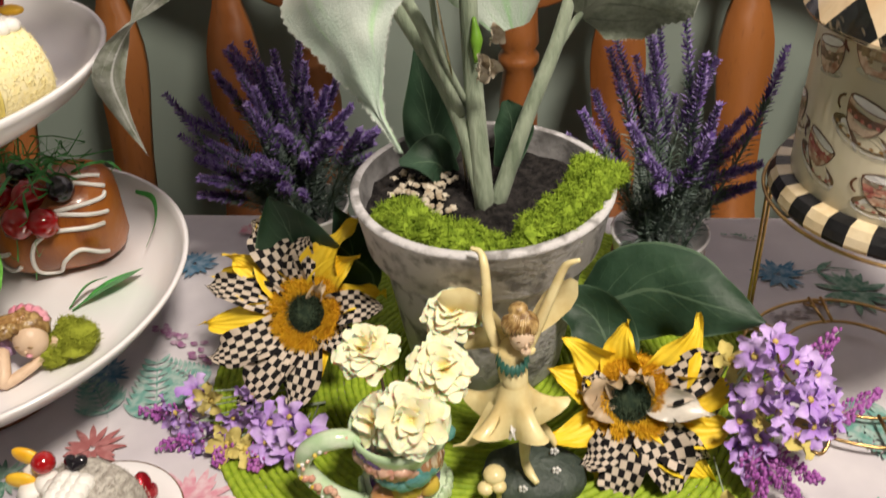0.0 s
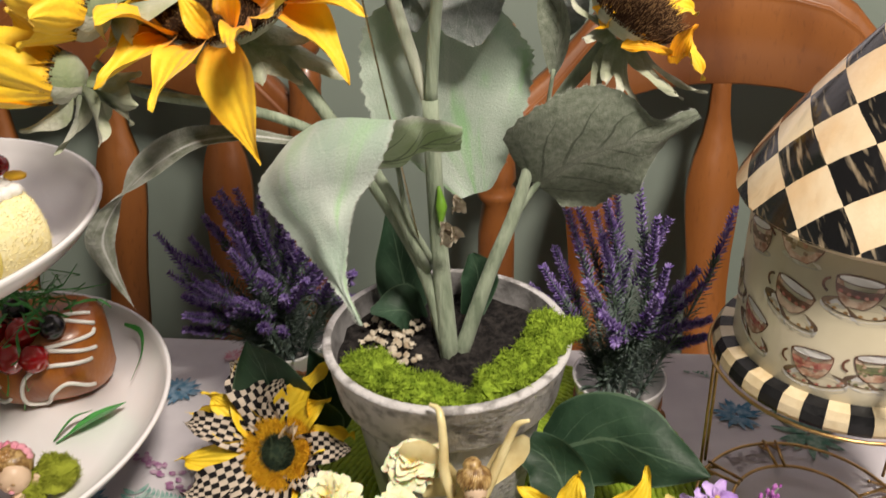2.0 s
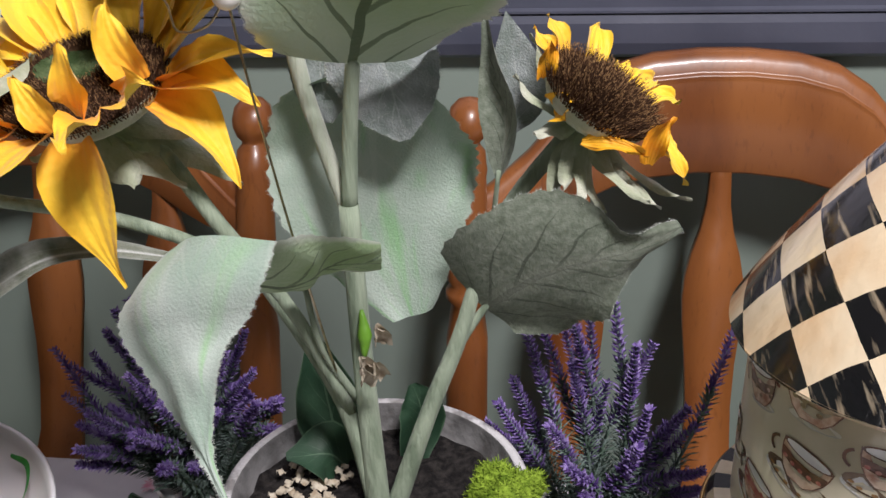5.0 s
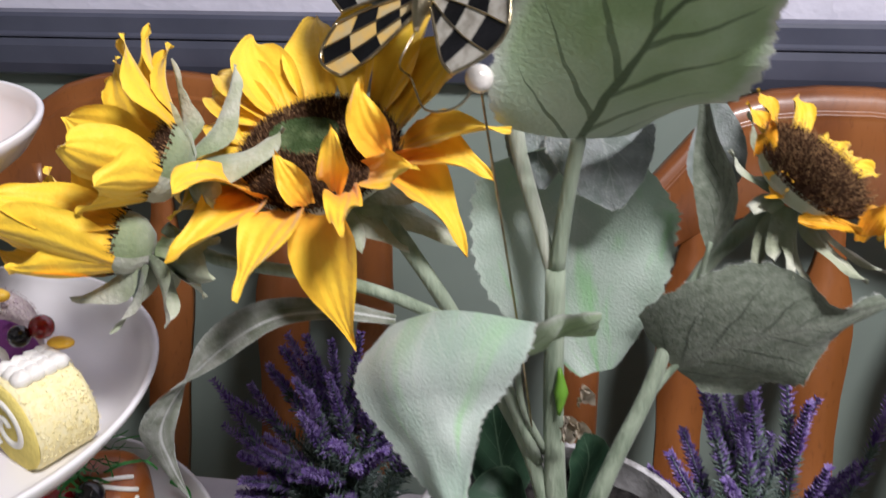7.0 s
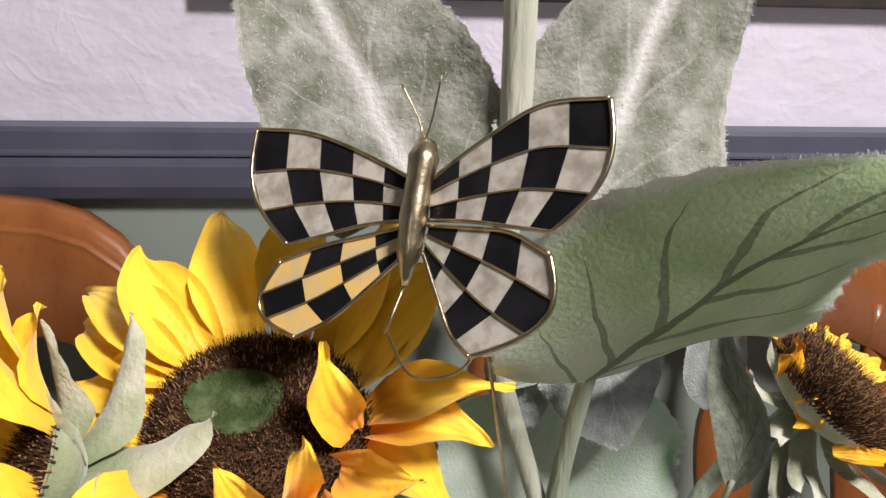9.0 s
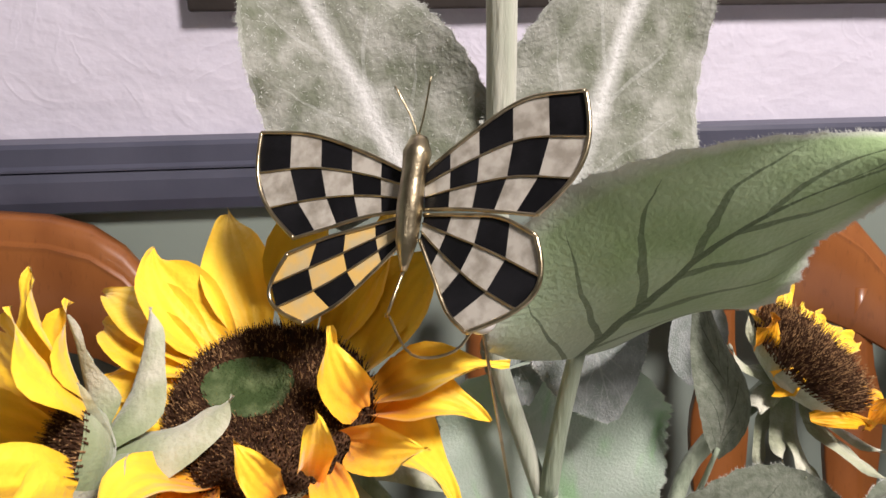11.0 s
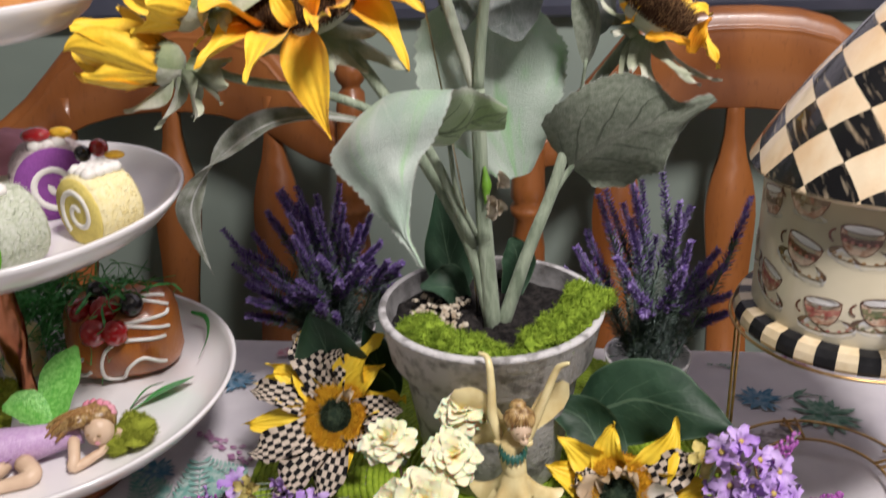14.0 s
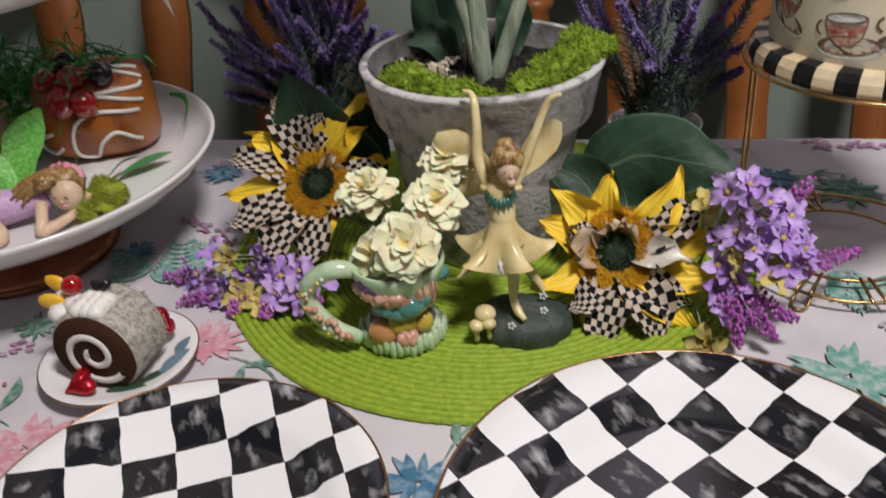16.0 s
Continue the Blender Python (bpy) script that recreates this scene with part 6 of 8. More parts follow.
    for sx in (-0.0016, 0.0056):
        ball(b, H + V((sx, -0.0078, 0.0016)), 0.0010, 2, 8, 5, (1.5, 0.5, 0.5))
    ball(b, H + V((0.0024, -0.0096, -0.0044)), 0.0008, 1, 8, 5, (1.7, 0.6, 0.7))
    K = H + V((-0.0012, 0.0036, 0.0058))
    ball(b, K, 0.0100, 2, 20, 14, (1.0, 0.95, 0.85), rough=0.10)
    ball(b, K + V((-0.001, 0.003, 0.0088)), 0.0054, 2, 14, 9, (1.1, 1, 0.75), rough=0.2)
    for i in range(20):
        g = math.pi * (0.88 + 1.30 * i / 19)
        p0 = K + V((0.0100 * math.cos(g), 0.0100 * math.sin(g) * 0.92, -0.0022 + 0.0012 * math.sin(3 * g)))
        p1 = K + V((0.0060 * math.cos(g + 0.3), 0.0058 * math.sin(g + 0.3), 0.0066))
        tube(b, [p0, p0.lerp(p1, 0.5) + (p0 - K) * 0.2, p1, K + V((-0.001, 0.003, 0.0115))], [0.0009, 0.0012, 0.0010, 0.0005], 6, 10, 2)
    for i in range(9):
        a = math.pi * (1.05 + 0.9 * i / 8)
        q = V((-0.004 + 0.0086 * math.cos(a), 0.3945 + 0.0112 * math.sin(a) * 0.85, 0.8585 + 0.0045 * math.sin(a)))
        sheet(b, [q + V((0, 0.001, 0.002)), q + V((0.0012 * math.cos(a), -0.0016, -0.0012)), q + V((0.002 * math.cos(a), -0.0018, -0.0055))], [(-math.sin(a), math.cos(a), 0)], [0.0008, 0.0021, 0.0014, 0.0002], 4, 6, 3, 0.3)
    return single("fairy_figurine", b, [M_ivory, M_skin, M_hair, M_stone, M_collar, M_white], "ivory resin dancing fairy figurine on a dark base", "figurine")


dancing_fairy()


def mug():
    t = thing("garden_mug", (-0.073, 0.376, TOP + 0.005), "glazed mug moulded with fruit, snails and flowers", "mug")
    c = V((-0.073, 0.377, TOP + 0.005))
    prof = [(0.0, 0.0), (0.027, 0.0), (0.030, 0.003), (0.029, 0.008), (0.023, 0.013), (0.020, 0.020), (0.022, 0.030), (0.027, 0.042), (0.031, 0.055), (0.032, 0.061), (0.0305, 0.0625), (0.029, 0.061), (0.026, 0.045), (0.019, 0.022), (0.0, 0.018)]
    part("foot", lathe(Build(), c, prof[:5], 48), M_mint, t, "mint foot ring streaked like grass")
    part("waist", lathe(Build(), c, prof[4:8], 48), M_glazepurple, t, "dark plum glazed waist")
    part("body", lathe(Build(), c, prof[7:], 48), M_mint, t)
    part("handle", tube(Build(), [(-0.097, 0.366, 0.812), (-0.112, 0.361, 0.816), (-0.127, 0.360, 0.808), (-0.1325, 0.360, 0.796), (-0.128, 0.359, 0.783), (-0.115, 0.356, 0.772), (-0.098, 0.357, 0.764)], [0.0055, 0.0065, 0.0065, 0.006, 0.0062, 0.006, 0.005], 14, 30), M_mint, t)

    def cluster(name, spots, r, mat, squash=(1, 1, 1), rough=0.25, label=""):
        for p in spots:
            d = V((c.x, c.y, p[2])) - V(p)
            sink = r * 0.72 if d.length < 0.04 else 0.0
            part(name, ball(Build(), V(p) + d.normalized() * sink, r * 1.22, 0, 12, 8, squash, rough=rough), mat, t, label)
    rnd = random.Random(2)

    def on(a, z, out=0.0):
        r = value([0.029, 0.029, 0.023, 0.020, 0.0215, 0.025, 0.029, 0.0315], (z - c.z) / 0.06)
        return V((c.x + (r + out) * math.cos(radians(a)), c.y + (r + out) * math.sin(radians(a)), z))
    cluster("grape_relief", [on(-150 + 7 * i + rnd.uniform(-2, 2), 0.806 - 0.002 * abs(i - 3) + 0.004 * (j - 1), 0.001) for i in range(7) for j in range(3)], 0.0031, M_glazepurple, rough=0.0, label="purple grape relief")
    cluster("blossom_relief", [V((-0.129, 0.357, 0.79)).lerp(V((-0.104, 0.352, 0.767)), i / 11) + V((rnd.uniform(-0.002, 0.002), -0.003 + rnd.uniform(-0.002, 0.001), rnd.uniform(-0.003, 0.003))) for i in range(12)], 0.0021, M_glazepink, label="pink blossom relief")
    cluster("blossom_relief", [on(-120 + 9 * i, 0.797 + 0.002 * (i % 2), 0.0005) for i in range(5)], 0.0042, M_glazepink, label="pink blossom relief")
    cluster("plum_relief", [on(-135 + 14 * i, 0.782, 0.000) for i in range(6)], 0.0068, M_glazepurple, (1, 1, 1.15), 0.1, "dark plum relief")
    cluster("bird_relief", [on(-96, 0.792, 0.004), on(-82, 0.790, 0.005), on(-66, 0.793, 0.005), on(-54, 0.797, 0.003)], 0.0085, M_glazeteal, (1.25, 1, 0.80), 0.2, "teal bird relief")
    cluster("shell_relief", [on(-44, 0.800, 0.003), on(-34, 0.803, 0.003), on(-24, 0.800, 0.003)], 0.0085, M_shell, (0.7, 1, 1.5), 0.15, "striped orange shell relief")
    cluster("snail_relief", [on(-112, 0.771, 0.006)], 0.0090, M_glazeorange, (1, 0.8, 1), 0.1, "orange snail relief")
    cluster("fruit_relief", [on(-86, 0.777, 0.004), on(-72, 0.778, 0.004), on(-40, 0.775, 0.004)], 0.0068, M_glazeyellow, (1, 0.9, 1), 0.05, "yellow fruit relief")
    cluster("flower_relief", [on(-78 + 5 * i, 0.768 + 0.003 * (i % 2), 0.003) for i in range(3)], 0.0050, M_glazepink, rough=0.3, label="pink flower relief")
    cluster("blossom_relief", [on(-152 + 10 * i, 0.799 + 0.003 * (i % 2), 0.002) for i in range(9)], 0.0050, M_glazepink, (1.2, 1.2, 0.8), 0.4, "pink blossom relief")
    cluster("grass_relief", [on(-175 + 9 * i, 0.7605 + 0.0015 * (i % 3), 0.002) for i in range(22)], 0.0032, M_mint, (0.7, 0.7, 1.8), 0.2, "mint grass blade relief")
    arc = smooth_path([(-0.104, 0.359, 0.816), (-0.122, 0.354, 0.810), (-0.1325, 0.353, 0.796), (-0.128, 0.352, 0.783), (-0.115, 0.349, 0.772), (-0.100, 0.350, 0.765)], 22)
    for k, (mat, nm) in enumerate(((M_glazepink, "pink"), (M_white, "white"), (M_glazeyellow, "yellow"))):
        cluster("handle_relief", [arc[i] + V((rnd.uniform(-0.002, 0.002), rnd.uniform(-0.0005, 0.0015), rnd.uniform(-0.003, 0.003))) for i in range(k, 22, 3)], 0.0012, mat, (1, 1, 1), 0.3, nm + " blossom on the handle")
    cluster("leaf_relief", [on(20, 0.800, 0.003), on(10, 0.803, 0.004)], 0.006, M_glazeteal, (1, 1, 0.8), 0.2, "teal leaf relief")
    return t


mug()


def carnation(c, r, normal, root, seed, droop=0.0):
    """A cream bloom of notched petals in five whorls, on its own twig."""
    c, nz = V(c), V(normal).normalized()
    t = thing("carnation", root, "cream silk carnation bloom standing in the mug", "flower", "cream carnations")
    q = nz.to_track_quat("Z", "Y").to_matrix()
    rnd = random.Random(seed)
    part("core", ball(Build(), c + nz * r * 0.15, r * 0.42, turn=q, squash=(1, 1, 0.8), rough=0.1), M_creamflower, t)
    for ringi, (count, th) in enumerate(((9, 100), (9, 78), (8, 56), (6, 34), (4, 12))):
        for i in range(count):
            a = 6.2832 * (i + 0.5 * (ringi % 2)) / count + rnd.uniform(-0.25, 0.25)
            t0, t1 = radians(th * 0.55), radians(th + rnd.uniform(-6, 20) - droop * 20)
            k = r * rnd.uniform(0.98, 1.22)
            rt = c + q @ V((0.45 * r * math.sin(t0) * math.cos(a), 0.45 * r * math.sin(t0) * math.sin(a), r * (0.10 + 0.40 * math.cos(t0))))
            tip = c + q @ V((k * math.sin(t1) * math.cos(a), k * math.sin(t1) * math.sin(a), r * 0.10 + 0.74 * k * math.cos(t1)))
            out = q @ V((math.sin(t1) * math.cos(a), math.sin(t1) * math.sin(a), math.cos(t1) + 0.25))
            b = petal(Build(), rt, tip, r * rnd.uniform(0.34, 0.44), out, 0.14, 10, 8, seed=i + ringi, shape=[0.3, 0.55, 0.82, 1.0, 1.08, 1.02, 0.86, 0.60], wave=0.0008, cup=0.16)
            part("petal", b, M_creamflower, t)
    part("twig", tube(Build(), [root, V(root).lerp(c, 0.6) + V((rnd.uniform(-0.004, 0.004), 0, 0.004)), c], 0.0011, 6), M_twig, t)
    return t


carnation((-0.062, 0.362, 0.834), 0.0190, (0.0, -0.75, 0.65), (-0.068, 0.376, 0.806), 1)
carnation((-0.093, 0.398, 0.851), 0.0172, (-0.1, -0.25, 0.95), (-0.082, 0.386, 0.806), 2, 0.3)
carnation((-0.047, 0.386, 0.851), 0.0178, (0.2, -0.5, 0.8), (-0.066, 0.388, 0.806), 3)
carnation((-0.041, 0.420, 0.864), 0.016, (0.0, -0.3, 0.9), (-0.070, 0.392, 0.806), 4)
carnation((-0.083, 0.372, 0.820), 0.017, (-0.5, -0.6, 0.5), (-0.076, 0.374, 0.806), 5)


def checked_sunflower(c, normal, checks, yellows, extras, leaves, root, label):
    c, nz = V(c), V(normal).normalized()
    q = nz.to_track_quat("Z", "Y").to_matrix()
    t = thing("checked_sunflower", root, label, "flower", "checked sunflowers")

    def tip(a, r, h):
        return c + q @ V((r * math.cos(radians(a)), r * math.sin(radians(a)), h))

    def add(name, a, r, h, w, mat, back, seed, shape=None, label2=""):
        rt = c + q @ V((0.012 * math.cos(radians(a)), 0.012 * math.sin(radians(a)), -0.004 - back))
        part(name, petal(Build(), rt, tip(a, r, h), w, nz, 0.16, 14, 8, seed=seed, shape=shape, wave=0.0055, cup=0.3, twist=0.95), mat, t, label2)
    for i, (a, r, h, w) in enumerate(yellows):
        add("yellow_petal", a, r, h, w, M_petalL, 0.005, i)
    for i, (a, r, h, w) in enumerate(checks):
        add("checked_petal", a, r, h, w, M_checkpetal, 0.0, i + 3, [0.5, 0.78, 0.95, 1.0, 0.92, 0.72, 0.42, 0.06], "black and cream checked petal")
    for i, (a, r, h, w, m) in enumerate(extras):
        add("ribbon_petal", a, r, h, w, m, -0.006, i + 8, None, "pale folded ribbon petal")
    rnd = random.Random(int(c.x * 1e4))
    b = lathe(Build(), c, [(0.0, 0.003), (0.013, 0.003), (0.023, 0.0065), (0.029, 0.003), (0.0302, -0.003), (0.017, -0.008), (0.0, -0.009)], 32, m=q)
    disc = part("disc", b, M_yellowfuzz, t, "golden fuzzy disc")
    fz, gz = Build(), Build()
    for i in range(2000):
        rr, a = 0.0315 * math.sqrt((i + 0.5) / 2000), i * 2.39996
        inner = rr < 0.0138
        h = 0.004 + 0.003 * math.sin(math.pi * rr / 0.0315)
        p = c + q @ V((rr * math.cos(a), rr * math.sin(a), h - (0.004 if rr > 0.028 else 0)))
        d = q @ V((rnd.uniform(-0.6, 0.6) + math.cos(a) * rr * 40, rnd.uniform(-0.6, 0.6) + math.sin(a) * rr * 40, 1)).normalized() * (0.0036 if not inner else 0.0028)
        e = d.cross(nz + V((0.1, 0.2, 0.1))).normalized() * 0.00055
        f = d.cross(e).normalized() * 0.00055
        (gz if inner else fz).add([p + e, p - e * 0.5 + f, p - e * 0.5 - f, p + d], [(0, 1, 3), (1, 2, 3), (2, 0, 3)])
    ball(gz, c + nz * 0.0035, 0.0134, 0, 20, 8, (1, 1, 0.25), q)
    part("fuzz", fz, M_yellowfuzz, disc, kind="stuff", smooth=False)
    part("dark_eye", gz, M_greenfuzz, disc, "dark green fuzzy eye", kind="stuff", smooth=False)
    for i, (mid, sides, w) in enumerate(leaves):
        part("leaf", leaf(Build(), mid, sides, [w * s for s in (0.55, 0.92, 1.0, 0.96, 0.86, 0.70, 0.50, 0.27, 0.02)], 26, 10, 0.32, 0.005, 0.0, 0, i), M_gloss, t, "dark green satin leaf")
    part("stem", tube(Build(), [c - nz * 0.006, c - nz * 0.03 + V((0, 0, -0.012)), root], [0.003, 0.003, 0.003], 8), M_stem, t)
    return t


checked_sunflower((-0.151, 0.478, 0.818), (-0.08, -0.72, 0.66),
                  [(127, 0.078, 0.010, 0.0145), (170, 0.078, 0.006, 0.0120), (209, 0.076, 0.008, 0.0150), (238, 0.078, 0.010, 0.0150), (266, 0.070, 0.006, 0.0140), (8, 0.058, 0.012, 0.012), (92, 0.054, 0.012, 0.012), (335, 0.045, 0.008, 0.012)],
                  [(64, 0.076, 0.010, 0.015), (48, 0.058, 0.016, 0.012), (190, 0.082, 0.0, 0.013), (152, 0.080, 0.002, 0.011), (277, 0.062, -0.002, 0.012), (165, 0.082, -0.003, 0.014), (147, 0.072, -0.002, 0.009), (120, 0.082, 0.002, 0.016), (18, 0.06, 0.004, 0.013), (88, 0.058, 0.004, 0.006)],
                  [(60, 0.026, 0.014, 0.006, M_beige)],
                  [([(-0.140, 0.495, 0.80), (-0.156, 0.500, 0.846), (-0.174, 0.508, 0.898)], [(0.92, 0.1, 0.3)], 0.046), ([(-0.13, 0.52, 0.80), (-0.125, 0.53, 0.835), (-0.135, 0.535, 0.875)], [(0.9, 0.2, 0.1)], 0.022)],
                  (-0.10, 0.495, TOP + 0.009), "black and cream checked sunflower leaning on the pot")
checked_sunflower((0.072, 0.420, 0.797), (0.02, -0.84, 0.54),
                  [(31, 0.068, 0.010, 0.014), (258, 0.068, 0.008, 0.0155), (292, 0.070, 0.008, 0.0165), (324, 0.062, 0.006, 0.014), (232, 0.052, 0.010, 0.012), (150, 0.036, 0.012, 0.009)],
                  [(136, 0.062, 0.012, 0.0135), (92, 0.054, 0.014, 0.013), (54, 0.072, 0.010, 0.0145), (203, 0.064, 0.004, 0.012), (158, 0.058, 0.006, 0.015), (12, 0.074, 0.004, 0.015), (350, 0.076, 0.002, 0.015), (315, 0.080, -0.003, 0.016), (300, 0.066, -0.004, 0.016), (250, 0.072, -0.004, 0.010), (338, 0.070, 0.0, 0.013)],
                  [(108, 0.020, 0.018, 0.013, M_beige), (75, 0.021, 0.018, 0.012, M_beige), (168, 0.036, 0.014, 0.012, M_beige), (352, 0.050, 0.016, 0.011, M_satin), (195, 0.030, 0.012, 0.010, M_beige)],
                  [([(0.048, 0.495, 0.812), (0.090, 0.485, 0.838), (0.125, 0.458, 0.846), (0.157, 0.446, 0.842)], [(-0.30, 0.65, 0.70), (-0.15, 0.7, 0.65)], 0.034), ([(0.070, 0.455, 0.79), (0.048, 0.475, 0.825), (0.012, 0.485, 0.833)], [(0.3, 0.5, 0.75)], 0.022)],
                  (0.06, 0.47, TOP + 0.009), "black and cream checked sunflower with folded ribbon petals")


def blossom(b, c, normal, r, yellow, rnd):
    c, nz = V(c), V(normal).normalized()
    q = nz.to_track_quat("Z", "Y").to_matrix()
    a0 = rnd.uniform(0, 6.28)
    for k in range(5):
        a = a0 + k * 1.2566
        tip = c + q @ V((r * math.cos(a), r * math.sin(a), r * rnd.uniform(0.05, 0.4)))
        petal(b, c, tip, r * 0.31, nz, 0.16, 6, 4, 1 if yellow else 0, k, [0.3, 0.75, 1.0, 0.98, 0.75, 0.2])
    ball(b, c + nz * 0.0012, r * 0.17, 2, 8, 6)


def lilac_spray(name, heads, spikes, root, seed, label):
    t = thing(name, root, label, "flower", "lilac sprays")
    rnd = random.Random(seed)
    for p, yellow in heads:
        nrm = V((rnd.uniform(-0.9, 0.9), -0.7 + rnd.uniform(-0.3, 0.5), 0.5 + rnd.uniform(-0.7, 0.5)))
        b = Build()
        blossom(b, p, nrm, rnd.uniform(0.0115, 0.0160), yellow, rnd)
        tube(b, [p, V(p).lerp(V(root), 0.5) + V((0, 0.006, 0.004))], 0.0006, 5, 4, 3)
        part("blossom", b, [M_lilac, M_yelblossom, M_yelcentre, M_stem], t)
    for start, end, n in spikes:
        b = tube(Build(), [start, end], 0.0006, 5, 3, 1)
        s, e = V(start), V(end)
        for i in range(n * 3):
            u = i / (n * 3 - 1)
            d = V((rnd.gauss(0, 1), rnd.gauss(0, 1), rnd.gauss(0, 1))).normalized() * 0.0085 * (1.1 - 0.8 * u)
            ball(b, s.lerp(e, u) + d, 0.0009 + 0.0007 * rnd.random(), 0, 6, 4, (1, 1, 1.5))
            tube(b, [s.lerp(e, max(0, u - 0.08)), s.lerp(e, u) + d], 0.0003, 4, 2, 0, False)
        part("bud_spike", b, [M_magenta, M_stem], t, "magenta bud spike")
    part("stem", tube(Build(), [root, V(heads[0][0]).lerp(V(root), 0.4), heads[0][0]], 0.0012, 6), M_stem, t)
    return t


rnd = random.Random(12)
H = [(0.139, 0.400, 0.855), (0.166, 0.410, 0.841), (0.131, 0.420, 0.833), (0.189, 0.400, 0.814), (0.155, 0.390, 0.819), (0.170, 0.390, 0.798), (0.137, 0.400, 0.800), (0.128, 0.360, 0.766), (0.150, 0.405, 0.838), (0.160, 0.400, 0.828), (0.175, 0.398, 0.822), (0.145, 0.392, 0.808), (0.160, 0.392, 0.806), (0.150, 0.392, 0.792), (0.178, 0.392, 0.806), (0.138, 0.395, 0.786), (0.154, 0.388, 0.780), (0.142, 0.412, 0.846), (0.155, 0.418, 0.850), (0.180, 0.410, 0.832), (0.143, 0.386, 0.774), (0.165, 0.40, 0.812), (0.148, 0.402, 0.824), (0.134, 0.41, 0.815)]
lilac_spray("lilac_spray", [(p, i in (2, 5, 7, 11)) for i, p in enumerate(H)], [((0.172, 0.415, 0.83), (0.198, 0.435, 0.845), 22), ((0.19, 0.40, 0.80), (0.240, 0.445, 0.785), 30), ((0.15, 0.385, 0.785), (0.172, 0.368, 0.766), 34), ((0.145, 0.385, 0.785), (0.150, 0.365, 0.762), 30), ((0.16, 0.39, 0.78), (0.185, 0.375, 0.775), 26)], (0.125, 0.43, TOP + 0.008), 3, "lilac silk blossom spray with magenta bud spikes")
H = [(-0.231, 0.42, 0.764), (-0.198, 0.42, 0.772), (-0.168, 0.41, 0.777), (-0.2, 0.405, 0.760), (-0.17, 0.4, 0.769), (-0.225, 0.41, 0.757), (-0.215, 0.43, 0.778), (-0.185, 0.43, 0.783), (-0.155, 0.415, 0.778), (-0.150, 0.392, 0.774), (-0.185, 0.40, 0.762), (-0.245, 0.43, 0.764), (-0.21, 0.415, 0.766), (-0.180, 0.415, 0.776), (-0.16, 0.398, 0.764), (-0.23, 0.44, 0.775), (-0.14, 0.40, 0.78)]
lilac_spray("lilac_spray", [(p, i in (3, 6, 10)) for i, p in enumerate(H)], [((-0.235, 0.43, 0.762), (-0.275, 0.438, 0.757), 26), ((-0.2, 0.405, 0.758), (-0.205, 0.392, 0.757), 20), ((-0.175, 0.40, 0.762), (-0.178, 0.385, 0.758), 20), ((-0.22, 0.415, 0.757), (-0.25, 0.405, 0.756), 22), ((-0.15, 0.4, 0.765), (-0.135, 0.39, 0.77), 16)], (-0.14, 0.45, TOP + 0.008), 4, "lilac silk blossom spray lying on the placemat")


